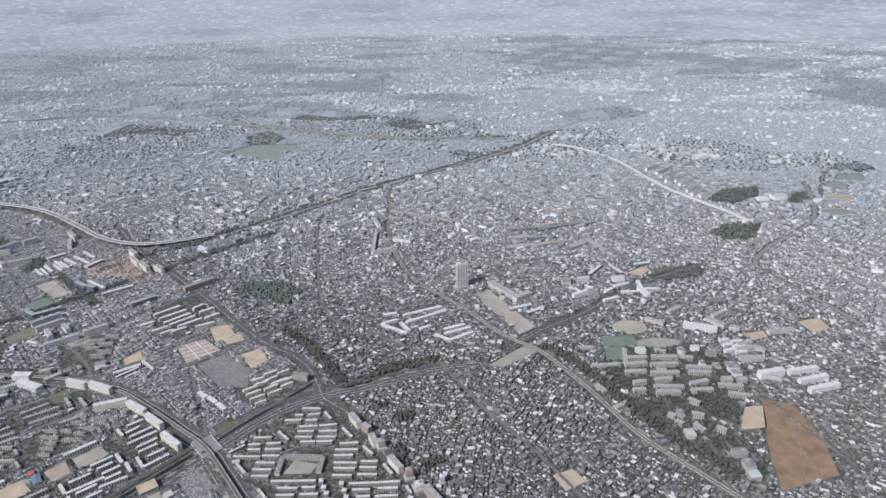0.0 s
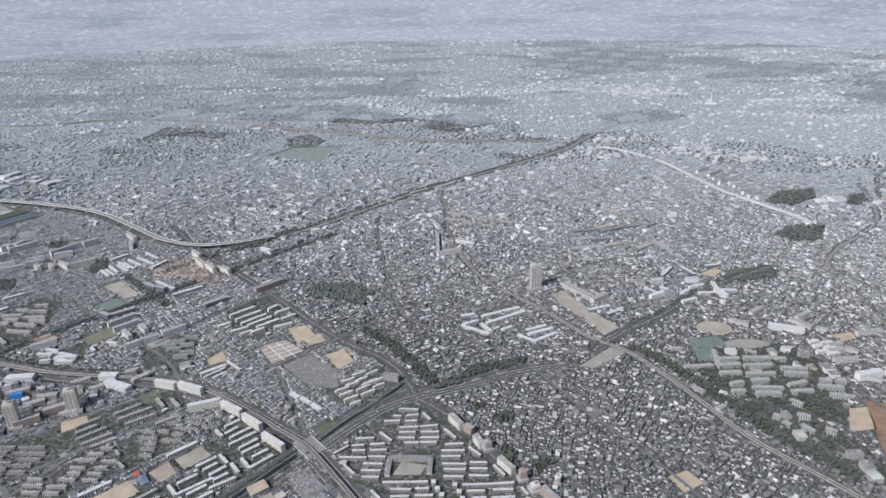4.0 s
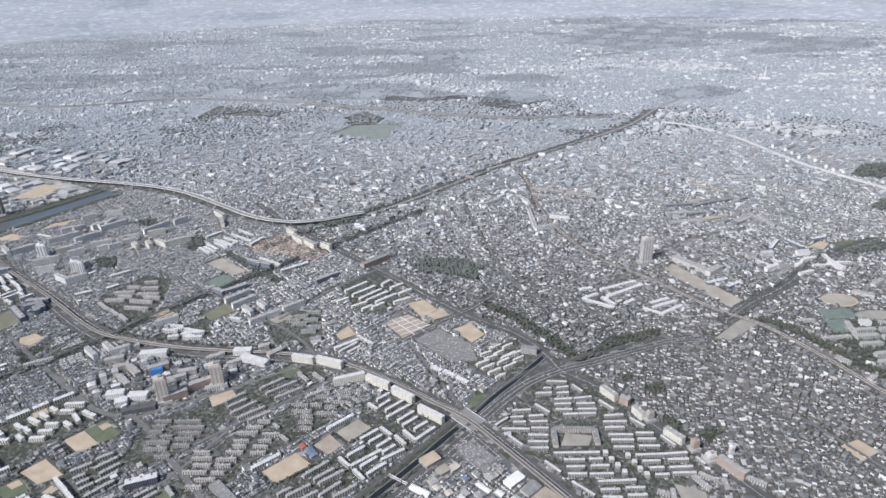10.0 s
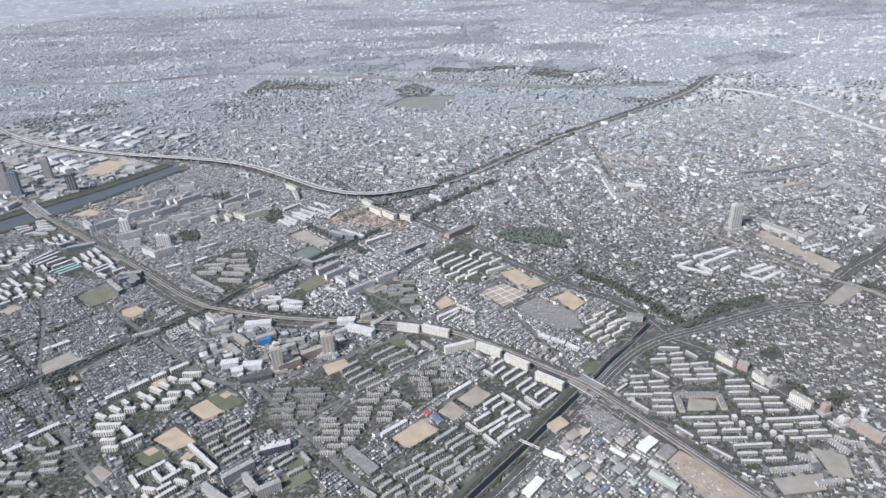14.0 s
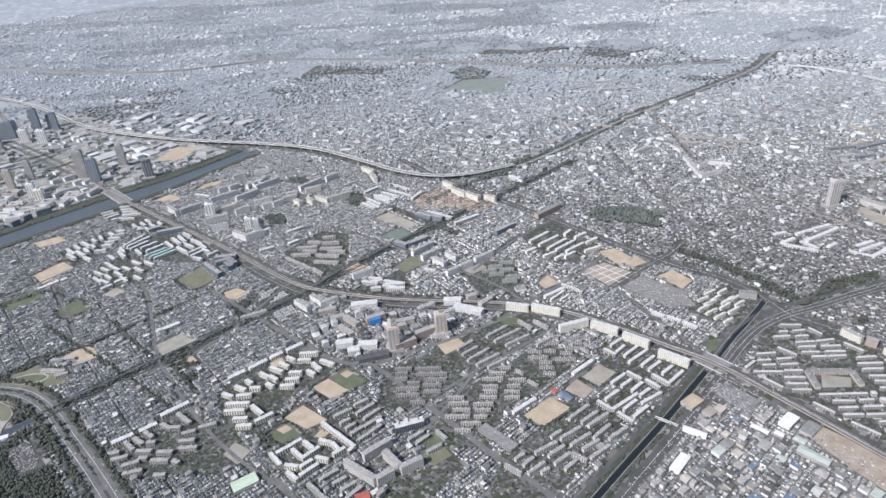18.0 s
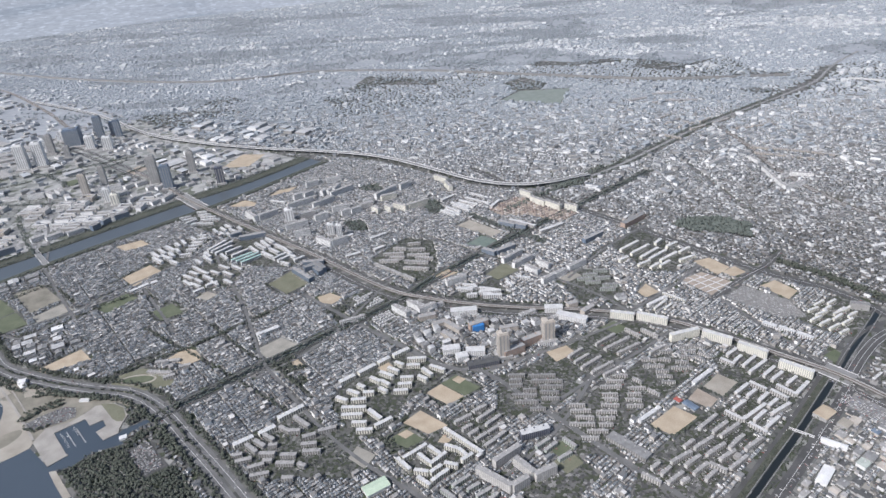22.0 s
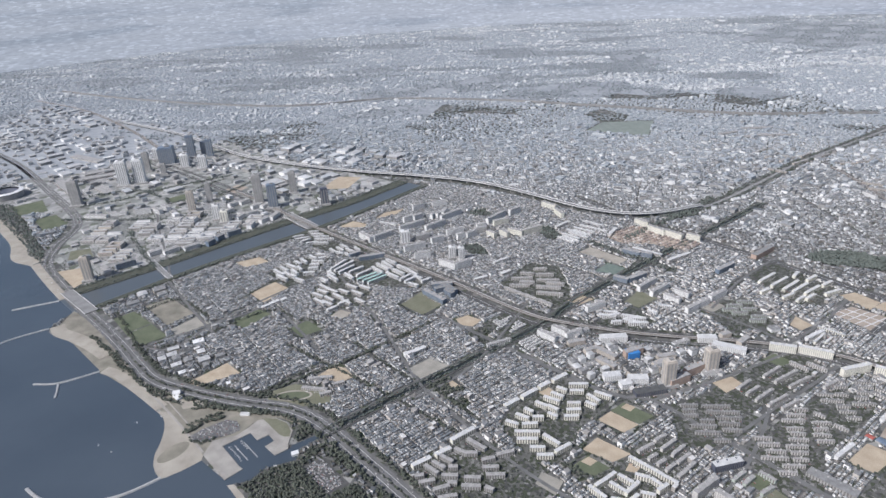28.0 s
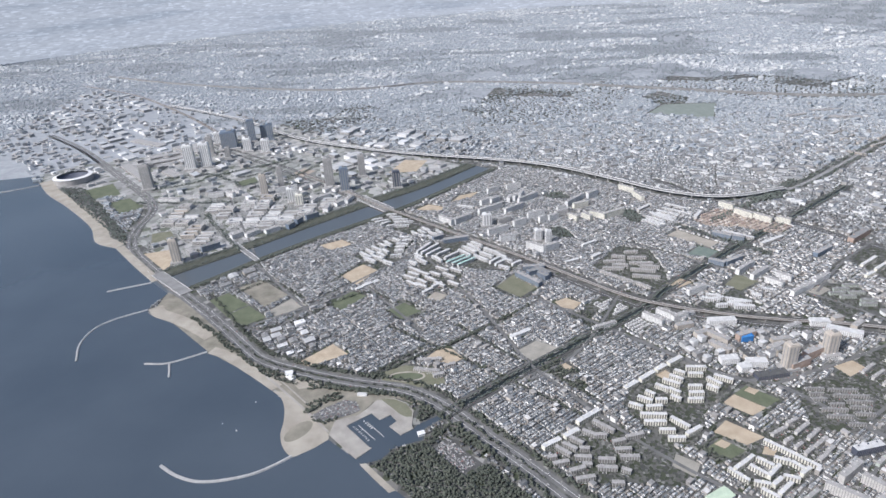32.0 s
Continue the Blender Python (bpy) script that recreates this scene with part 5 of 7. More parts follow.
slab_group((
    (-1356, 943, -1330, 924), (-1349, 955, -1328, 940), (-1341, 967, -1316, 951), (-1333, 933, -1307, 918), (-1343, 923, -1318, 907), (-1329, 979, -1314, 968),
    (-1317, 956, -1304, 945), (-1324, 944, -1306, 929), (-1305, 912, -1286, 902), (-1322, 991, -1306, 975), (-1310, 1004, -1293, 992), (-1298, 980, -1276, 981),
    (-1297, 966, -1280, 969), (-1295, 952, -1277, 955), (-1297, 932, -1278, 937), (-1299, 1009, -1282, 1010), (-1290, 992, -1276, 998),
), 4.6, 5, "white", "roof_pale", "five-storey pale apartment slab by the river", "pale slabs by the river", True)
slab_group((
    (-1252, 949, -1235, 987), (-1243, 945, -1220, 983), (-1233, 936, -1213, 966), (-1215, 939, -1195, 962), (-1198, 927, -1178, 952), (-1255, 942, -1237, 925),
    (-1259, 914, -1243, 902), (-1251, 929, -1227, 908), (-1222, 935, -1201, 916),
), 4.2, 5, "white", "roof_pale", "five-storey white apartment slab in long rows", "white slabs in long rows", True)
slab_group((
    (-1192, 910, -1165, 939), (-1181, 906, -1155, 935), (-1171, 902, -1146, 929),
), 4.2, 5, "white", "teal_roof", "white apartment slab with a blue-green roof", "white slabs with blue-green roofs", True)
slab_group((
    (-1179, 961, -1154, 939), (-1173, 975, -1147, 953), (-1165, 984, -1141, 960), (-1160, 994, -1139, 978), (-1148, 940, -1122, 921), (-1139, 953, -1115, 936),
    (-1134, 969, -1108, 950), (-1108, 948, -1092, 933), (-1118, 915, -1103, 935), (-1108, 907, -1092, 927), (-1097, 931, -1080, 919), (-1080, 908, -1065, 923),
    (-1101, 903, -1083, 894),
), 4.4, 5, "white", "roof_pale", "five-storey white apartment slab near the boulevard", "white slabs near the boulevard", True)
slab_group((
    (-1375, 1090, -1355, 1101), (-1365, 1079, -1341, 1093), (-1351, 1068, -1335, 1085), (-1337, 1060, -1319, 1071), (-1351, 1119, -1332, 1122), (-1342, 1105, -1316, 1108),
    (-1332, 1093, -1302, 1097), (-1325, 1080, -1289, 1086), (-1320, 1063, -1294, 1067), (-1281, 1038, -1267, 1025), (-1270, 1046, -1252, 1031), (-1265, 1057, -1248, 1044),
    (-1249, 1039, -1230, 1026), (-1264, 1025, -1249, 1016), (-1235, 1047, -1220, 1032), (-1247, 1021, -1234, 1011),
), 4.0, 4, "white", "roof_pale", "four-storey pale apartment slab near the river bridge", "pale slabs near the river bridge", True)
slab_group((
    (-1252, 874, -1231, 863), (-1257, 862, -1234, 850), (-1254, 891, -1232, 877), (-1238, 879, -1215, 866), (-1231, 850, -1213, 837), (-1220, 860, -1200, 847),
    (-1215, 876, -1195, 865), (-1247, 843, -1226, 827), (-1232, 836, -1211, 824), (-1208, 895, -1185, 883), (-1192, 873, -1170, 860), (-1183, 892, -1162, 880),
    (-1200, 842, -1182, 829), (-1179, 846, -1160, 834),
), 4.6, 4, "pale", "roof_pale", "four-storey grey apartment slab among trees", "grey slabs beside the park", True)
slab_group((
    (222, 812, 253, 815), (217, 796, 249, 800), (213, 778, 244, 780), (259, 816, 297, 816), (253, 797, 293, 799), (249, 776, 288, 778),
    (305, 814, 318, 814), (302, 791, 337, 789), (302, 779, 332, 777), (220, 753, 237, 756), (215, 736, 233, 737), (250, 760, 274, 763),
    (245, 745, 286, 744), (245, 733, 278, 732), (296, 751, 322, 759), (292, 736, 323, 739), (333, 749, 365, 746), (340, 731, 367, 725),
    (284, 717, 295, 708), (279, 688, 293, 683), (249, 687, 257, 682), (255, 674, 262, 666), (276, 666, 285, 654), (301, 662, 312, 654),
), 6.5, 5, "greenish", "roof_mid", "pale grey-green campus building among trees", "campus buildings", True)
slab_group((
    (150, 815, 161, 812), (169, 794, 210, 799), (167, 751, 179, 734), (184, 699, 203, 713), (268, 838, 285, 832), (225, 839, 219, 802),
    (159, 842, 180, 842),
), 6, 3, "pale", "roof_mid", "low pale campus building beside the railway", "low campus buildings", True)
slab_group((
    (169, 1035, 193, 1010), (199, 1041, 209, 1018), (228, 1016, 243, 1029), (221, 986, 248, 998), (257, 1017, 286, 1017), (294, 1060, 294, 1024),
    (299, 1028, 323, 1028), (248, 1038, 275, 1049), (373, 862, 387, 865), (389, 858, 405, 861), (373, 849, 388, 853), (387, 845, 405, 849),
    (371, 834, 387, 838), (385, 829, 401, 832),
), 6, 4, "white", "roof_pale", "white four-storey building in the old town", "white buildings behind the campus", True)
slab_group((
    (-226, 691, -202, 690), (-233, 677, -222, 677), (-215, 678, -201, 680), (-243, 666, -223, 667), (-216, 667, -202, 668), (-195, 684, -184, 670),
    (-221, 654, -199, 656), (-197, 656, -174, 660), (-221, 645, -202, 646), (-195, 646, -172, 647), (-221, 635, -202, 635), (-194, 636, -172, 636),
    (-213, 626, -196, 627), (-194, 627, -174, 628), (-246, 645, -229, 629), (-274, 632, -252, 634), (-166, 653, -151, 636), (-277, 620, -262, 621),
    (-255, 622, -237, 624), (-295, 606, -281, 619), (-275, 611, -259, 612), (-253, 612, -234, 613), (-164, 624, -142, 626), (-168, 613, -140, 614),
), 2.7, 3.4, "concrete", "roof_pale", "four-storey pale grey apartment slab on lawns among trees", "slabs east of the canal")
slab_group((
    (-135, 620, -121, 606), (-288, 599, -256, 599), (-253, 601, -234, 601), (-167, 603, -145, 604), (-258, 589, -235, 589), (-259, 578, -236, 578),
    (-259, 568, -237, 568), (-281, 588, -265, 571), (-165, 591, -138, 591), (-134, 594, -113, 594), (-163, 582, -139, 582), (-134, 584, -113, 584),
    (-163, 571, -141, 571), (-134, 573, -112, 573), (-106, 590, -94, 574), (-232, 560, -206, 561), (-205, 561, -181, 562), (-142, 558, -111, 560),
    (-111, 560, -84, 563), (-221, 550, -199, 550), (-194, 551, -178, 552), (-136, 549, -117, 550), (-108, 552, -85, 553), (-220, 539, -200, 540),
), 2.7, 3.4, "concrete", "roof_pale", "four-storey pale grey apartment slab on lawns among trees", "slabs east of the canal")
slab_group((
    (-194, 541, -173, 542), (-130, 539, -115, 540), (-109, 540, -84, 542), (-220, 529, -199, 529), (-196, 529, -171, 530), (-127, 529, -112, 530),
    (-108, 532, -83, 533), (-243, 548, -227, 531), (-217, 518, -196, 499), (-189, 518, -149, 521), (-189, 507, -168, 508), (-162, 510, -142, 511),
    (-188, 497, -168, 497), (-162, 500, -142, 501), (-76, 556, -70, 546),
), 2.7, 3.4, "concrete", "roof_pale", "four-storey pale grey apartment slab on lawns among trees", "slabs east of the canal")
slab_group((
    (-600, 672, -574, 695), (-589, 662, -556, 688), (-575, 653, -545, 675), (-622, 623, -597, 646), (-630, 634, -611, 651), (-611, 614, -583, 636),
    (-597, 609, -573, 627), (-558, 707, -541, 690), (-538, 707, -519, 690), (-608, 655, -590, 640), (-636, 646, -618, 663), (-538, 671, -515, 690),
    (-536, 654, -513, 671),
), 3.4, 4.2, "pale", "roof_mid", "five-storey pale grey apartment slab among trees", "slabs behind the long blocks")
slab_group((
    (-892, 965, -870, 968), (-915, 949, -892, 948), (-889, 944, -858, 946), (-928, 928, -894, 932), (-887, 924, -849, 926), (-931, 904, -898, 905),
    (-887, 902, -848, 898), (-936, 895, -907, 873), (-905, 873, -884, 856), (-883, 858, -862, 841), (-886, 881, -844, 876), (-863, 838, -843, 825),
    (-871, 915, -841, 912), (-915, 917, -890, 916),
), 4.8, 4, "pale", "roof_mid", "low pale grey apartment block with grey roof", "beige blocks by the boulevard")
slab_group((
    (-778, 811, -762, 817), (-756, 804, -726, 806), (-752, 792, -724, 793), (-776, 793, -761, 796), (-527, 773, -501, 795), (-520, 763, -490, 786),
    (-963, 986, -938, 1007),
), 5, 5, "white", "roof_pale", "five-storey white apartment slab with pale roof", "white slabs by the railway")
slab_group((
    (-300, 764, -284, 776), (-281, 768, -268, 778), (-313, 750, -297, 759), (-294, 751, -280, 762), (-278, 747, -264, 758), (-307, 740, -289, 750),
    (-284, 742, -267, 753), (-266, 753, -252, 763), (-324, 736, -309, 744), (-318, 727, -301, 738), (-310, 718, -294, 729), (-289, 730, -274, 742),
    (-268, 737, -253, 748), (-302, 708, -286, 719), (-281, 720, -265, 732), (-261, 727, -245, 737), (-293, 699, -280, 707), (-274, 709, -257, 719),
    (-284, 690, -267, 699), (-526, 769, -502, 791), (-512, 756, -491, 780), (-493, 798, -466, 776), (-498, 756, -485, 770),
), 3.0, 3.8, "cream", "roof_pale", "four-storey cream apartment slab with pale roof", "cream slabs by the junction")
slab_group((
    (-535, 930, -503, 961), (-520, 917, -488, 947), (-507, 904, -475, 936), (-495, 898, -464, 928), (-479, 893, -449, 920), (-477, 951, -465, 967),
    (-515, 879, -495, 893), (-498, 870, -483, 884), (-450, 893, -424, 908), (-482, 877, -466, 891), (-542, 895, -526, 907), (-461, 939, -442, 955),
    (-445, 920, -426, 936),
), 4.6, 5, "cream", "roof_pale", "long cream apartment slab with pale roof", "long cream slabs")
slab_group((
    (-1194, 992, -1159, 1030), (-1228, 1023, -1211, 1055), (-1052, 877, -1035, 888), (-1065, 867, -1035, 836), (-1034, 878, -1019, 863),
    (-1227, 1096, -1186, 1061),
), 9, 8, "bluegrey", "roof_grey", "blue-grey office block beside the boulevard", "office blocks")
slab_group((
    (-959, 527, -937, 512), (-948, 534, -932, 526), (-971, 510, -956, 503), (-958, 504, -945, 505), (-986, 498, -971, 489), (-993, 488, -978, 479),
    (-1001, 482, -984, 470), (-980, 468, -963, 469), (-975, 481, -964, 482), (-973, 458, -962, 459), (-956, 467, -938, 468), (-957, 455, -937, 456),
    (-933, 456, -923, 452), (-944, 435, -931, 436), (-985, 447, -970, 454), (-979, 436, -960, 442), (-1009, 464, -999, 467), (-1003, 455, -986, 461),
    (-938, 483, -920, 486), (-933, 473, -913, 475), (-940, 494, -925, 500), (-924, 504, -905, 512), (-912, 496, -897, 501), (-907, 483, -889, 492),
), 4.6, 4, "concrete", "roof_mid", "four-storey grey apartment slab by the coastal park", "slabs by the coastal park")
slab_group((
    (385, 863, 396, 857), (393, 849, 418, 857), (387, 835, 414, 842), (415, 843, 429, 833), (384, 812, 419, 815), (397, 780, 424, 763),
    (453, 885, 495, 894), (374, 927, 395, 901), (384, 931, 409, 949), (276, 926, 302, 909), (317, 944, 341, 963), (400, 901, 414, 893),
), 7, 6, "pale", "roof_mid", "six-storey grey apartment building with balconies", "grey apartment buildings")
slab_group((
    (438, 779, 483, 789), (444, 757, 487, 770), (448, 737, 494, 752), (171, 1000, 198, 1016), (215, 980, 247, 996), (257, 1021, 301, 1042),
    (289, 1031, 300, 1000), (235, 1031, 263, 1046),
), 7, 7, "white", "roof_pale", "seven-storey white building with rows of windows", "large white slabs")
slab_group((
    (-116, 935, -54, 965), (-109, 913, -46, 953), (-150, 906, -105, 879), (-118, 911, -102, 887), (-148, 908, -124, 922), (-61, 876, -37, 860),
    (-37, 860, -1, 885), (-45, 879, -5, 899), (-48, 891, -15, 907), (-150, 936, -128, 943), (-86, 892, -69, 904), (-379, 724, -365, 714),
    (-362, 714, -347, 702), (-345, 701, -329, 688),
), 6, 3, "white", "roof_pale", "low white school block round an open court", "white school blocks round courtyards in the old town")
for spec in (
    ([(-955, 794), (-903, 812), (-858, 783), (-887, 711), (-934, 743)], 44, 9, 1.5, 6.2, 3.4, 2, "white", "roof_mid", "two-storey white terrace of small houses", "white terraces south of the boulevard", 0.1, 0.0),
    ([(-645, 857), (-566, 882), (-548, 807), (-611, 777)], 6, 22, 5, 11, 5, 4, "greenish", "roof_grey", "small pale green apartment slab among trees", "pale green slabs in a park"),
    ([(-964, 782), (-924, 829), (-868, 795), (-920, 745)], 46, 22, 2.5, 6.5, 3.6, 2, "white", "roof_grey", "two-storey white terrace with a grey roof", "white terraces", 0.05, 0.0),
    ([(-330, 1420), (-210, 1560), (-150, 1540), (-270, 1400)], 40, 34, 8, 16, 6, 5, "white", "roof_grey", "white apartment slab far inland", "far slabs by the expressway"),
):
    estate(*spec)
for outline in (
    [(-1365, 935), (-1349, 965), (-1300, 1015), (-1270, 1000), (-1285, 900), (-1310, 895)],
    [(-1262, 945), (-1238, 992), (-1160, 1000), (-1062, 925), (-1080, 890), (-1150, 895), (-1200, 915), (-1232, 895)],
    [(-1260, 890), (-1200, 905), (-1160, 890), (-1160, 830), (-1210, 815), (-1255, 850)],
    [(-1378, 1090), (-1340, 1128), (-1285, 1085), (-1218, 1035), (-1240, 1005), (-1300, 1040)],
    [(-1015, 484), (-952, 538), (-925, 524), (-930, 492), (-895, 487), (-923, 440), (-968, 431), (-996, 464)],
    [(-930, 490), (-896, 517), (-860, 480), (-872, 440), (-923, 440)],
    [(-247, 697), (-168, 709), (-131, 658), (-118, 620), (-71, 567), (-78, 528), (-138, 492), (-195, 487), (-213, 518), (-245, 548), (-287, 604)],
    [(-458, 647), (-419, 677), (-396, 653), (-358, 610), (-394, 565), (-428, 551), (-448, 579), (-460, 609)],
    [(-495, 549), (-420, 579), (-422, 551), (-473, 490), (-526, 421), (-560, 380), (-600, 400), (-575, 471), (-533, 505)],
    [(-722, 610), (-661, 643), (-624, 620), (-640, 573), (-691, 532), (-724, 547)],
    [(-655, 540), (-595, 601), (-521, 655), (-478, 635), (-535, 572), (-575, 541), (-596, 480), (-656, 482)],
    [(-668, 645), (-607, 697), (-545, 736), (-520, 705), (-584, 639), (-632, 604)],
    [(-551, 960), (-490, 1005), (-422, 915), (-466, 862), (-502, 871)],
    [(-332, 738), (-272, 790), (-250, 792), (-222, 744), (-266, 695), (-311, 706)],
    [(-687, 452), (-640, 485), (-619, 455), (-654, 405), (-700, 400)],
    [(-802, 791), (-740, 844), (-714, 804), (-763, 770)],
    [(-946, 912), (-900, 992), (-850, 981), (-832, 899), (-836, 835), (-874, 839)],
):
    estate_ground(outline)


def slab_between(a, b, depth, floors, wall, roof, label, stairs=4, group="long slabs"):
    d = (b[0] - a[0], b[1] - a[1])
    turn = math.degrees(math.atan2(d[1], d[0]))
    if abs(turn) > 90:
        turn -= math.copysign(180, turn)
    length = math.hypot(*d)
    if group in ("larger buildings", "slabs round courtyards") and a[0] < -400 and a[1] < 1000 and is_taken((a[0] + b[0]) / 2, (a[1] + b[1]) / 2):
        return None
    ob = apartment_block(length, depth, floors, wall, roof, label, "apartment block" if floors == 5 or floors > 7 else "building", group, stairs, a[1] < 560)
    if floors != 5:
        ob.name = "tall_slab_building" if floors > 7 else "mid_rise_building"
    x, y = (a[0] + b[0]) / 2, (a[1] + b[1]) / 2
    ob.matrix_basis = pose(x, y, 0, 0, 0, turn)
    take_area(rect(x, y, length + 3, depth + 3, turn))
    return ob


for a, b in (
    ((-842, 637), (-818, 639)),
    ((-841, 624), (-824, 625)),
    ((-857, 630), (-845, 624)),
    ((-864, 619), (-849, 611)),
    ((-820, 618), (-806, 605)),
    ((-811, 624), (-791, 615)),
    ((-873, 610), (-854, 601)),
    ((-845, 599), (-829, 600)),
    ((-823, 603), (-811, 596)),
    ((-883, 599), (-869, 591)),
    ((-868, 593), (-856, 585)),
    ((-846, 586), (-829, 588)),
    ((-896, 585), (-886, 579)),
    ((-868, 579), (-857, 573)),
    ((-906, 574), (-890, 567)),
    ((-886, 570), (-873, 571)),
    ((-849, 574), (-832, 576)),
    ((-917, 561), (-902, 555)),
    ((-898, 556), (-880, 559)),
    ((-906, 542), (-877, 544)),
    ((-903, 530), (-879, 532)),
    ((-873, 540), (-855, 525)),
    ((-888, 518), (-871, 519)),
    ((-880, 506), (-862, 508)),
    ((-860, 513), (-843, 527)),
):
    slab_between(a, b, 4.6, 5, "cream", "roof_pale", "five-storey cream apartment slab with a pale roof", 1, "cream slabs")
estate_ground([(-922, 560), (-912, 590), (-848, 652), (-786, 628), (-800, 600), (-836, 556), (-838, 520), (-860, 498), (-890, 505)])
estate_ground([(-832, 468), (-800, 495), (-786, 520), (-745, 556), (-708, 545), (-722, 510), (-745, 470), (-780, 440), (-812, 445)])
for a, b in (((-574, 740), (-543, 733)), ((-539, 736), (-501, 722)), ((-505, 684), (-467, 699)), ((-463, 694), (-431, 676)), ((-426, 669), (-397, 649)), ((-389, 633), (-358, 611))):
    slab_between(a, b, 6, 10, "cream", "roof_pale", "long ten-storey cream apartment slab beside the railway")
for a, b in (((-920, 588), (-904, 603)), ((-900, 607), (-882, 625)), ((-879, 628), (-866, 640)), ((-862, 644), (-844, 660)), ((-977, 522), (-953, 545)), ((-991, 497), (-976, 510)), ((-1014, 478), (-996, 493))):
    slab_between(a, b, 6, 5, "cream", "roof_pale", "cream apartment slab along a street", 2, "cream slabs along a street")
for a, b, depth, floors, wall in (
    ((-256, 762), (-234, 757), 7, 9, "concrete"), ((-228, 600), (-180, 600), 6, 4, "beige"), ((-228, 572), (-228, 600), 6, 4, "beige"), ((-180, 576), (-180, 600), 6, 4, "beige"),
    ((-1065, 690), (-1040, 712), 7, 4, "white"),
    ((-1066, 893), (-1034, 862), 7, 8, "white"), ((-1040, 895), (-1018, 872), 12, 8, "bluegrey"), ((-1207, 997), (-1172, 978), 14, 10, "darkbox"),
    ((-520, 1020), (-480, 1060), 10, 9, "pink"),
    ((395, 770), (432, 780), 9, 9, "white"), ((330, 905), (378, 890), 9, 8, "white"),
):
    slab_between(a, b, depth, floors, wall, "roof_pale" if wall in ("white", "cream") else "roof_grey", {"white": "white", "cream": "cream", "beige": "beige", "pink": "pink-brown", "concrete": "grey concrete", "bluegrey": "blue-grey", "darkbox": "dark-clad"}[wall] + " building with rows of windows and a flat roof", 2, "larger buildings")


# ---- towers ----
def tower(x, y, h, w, wall, label, turn=20.0, depth=None, group="high-rise towers"):
    d = depth or w * 0.8
    ob = tagged(new("high_rise_tower"), label, "tower", group)
    part("shaft", boxes("shaft", [(0, 0, 0, w, d, h)], wall), ob)
    part("crown", boxes("crown", [(0, 0, h, w * 0.86, d * 0.86, max(1.5, h * 0.05))], wall), ob)
    part("plant_room", boxes("plant_room", [(w * 0.1, 0, h * 1.04, w * 0.35, d * 0.4, 2.2)], "roof_grey"), ob)
    n = max(3, int(w / 4.5))
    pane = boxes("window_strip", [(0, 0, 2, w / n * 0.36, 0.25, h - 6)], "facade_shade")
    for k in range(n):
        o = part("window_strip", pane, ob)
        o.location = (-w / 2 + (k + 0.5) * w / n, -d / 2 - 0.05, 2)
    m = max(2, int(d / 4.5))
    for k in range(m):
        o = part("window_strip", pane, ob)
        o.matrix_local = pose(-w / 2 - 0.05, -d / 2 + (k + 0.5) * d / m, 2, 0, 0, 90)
    part("podium", boxes("podium", [(0, 0, 0, w * 1.5, d * 1.6, 4)], "concrete"), ob)
    ob.matrix_basis = pose(x, y, 0, 0, 0, turn)
    take_area(rect(x, y, w * 1.6, d * 1.7, turn))


for x, y, h, w, wall, label in (
    (-1986, 1275, 60, 22, "concrete", "tall grey office tower by the stadium"), (-1953, 1420, 64, 25, "white", "tall white twin office tower"), (-1920, 1442, 62, 25, "white", "tall white twin office tower"),
    (-1896, 1671, 62, 20, "bluegrey", "tall blue-grey glass tower"), (-1870, 1700, 38, 20, "bluegrey", "blue-grey glass tower with flat roof"), (-1838, 1668, 50, 17, "bluegrey", "blue-grey glass tower with flat roof"),
    (-1865, 1572, 37, 22, "white", "white tower with even window strips"), (-1805, 1559, 37, 22, "white", "white tower with even window strips"), (-1959, 1539, 52, 17, "concrete", "slender grey tower with flat roof"),
    (-1992, 1647, 34, 20, "white", "white tower with even window strips"), (-1895, 1512, 29, 14, "concrete", "small grey tower with flat roof"), (-1935, 1605, 48, 42, "bluegrey", "broad grey office tower"),
    (-1669, 1238, 48, 15, "beige", "slender beige apartment tower"), (-1640, 1270, 55, 12, "concrete", "slender grey apartment tower"), (-1530, 1293, 66, 20, "concrete", "tall grey apartment tower"),
    (-1484, 1264, 54, 20, "bluegrey", "tall blue-grey apartment tower"), (-1472, 1362, 52, 16, "concrete", "grey apartment tower beside the river"), (-1369, 1285, 39, 17, "darkbox", "dark glass office tower by the river"),
    (-1692, 896, 46, 15, "beige", "beige apartment tower by the sea"), (-719, 651, 36, 14, "beige", "beige round-cornered apartment tower"), (-661, 686, 32, 15, "beige", "beige round-cornered apartment tower"),
    (-112, 620, 13, 8, "concrete", "grey apartment tower by the road"), (-74, 571, 14, 8, "pink", "pink-brown apartment tower by the road"), (-61, 555, 9, 10, "pale", "pale office block by the road"), (-36, 563, 13, 5, "white", "slender white apartment tower by the road"),
    (-21, 1037, 48, 20, "pale", "pair of joined pale apartment towers"), (-1585, 1190, 34, 14, "white", "white apartment tower by the river"), (-1560, 1175, 26, 16, "cream", "cream apartment block by the river"),
    (-1040, 1010, 24, 12, "white", "white stepped apartment tower"), (-1022, 1000, 27, 10, "white", "white stepped apartment tower"), (-1140, 1075, 26, 16, "white", "white apartment tower with flat roof"),
):
    tower(x, y, h, w, wall, label, depth=9 if "joined" in label else None)


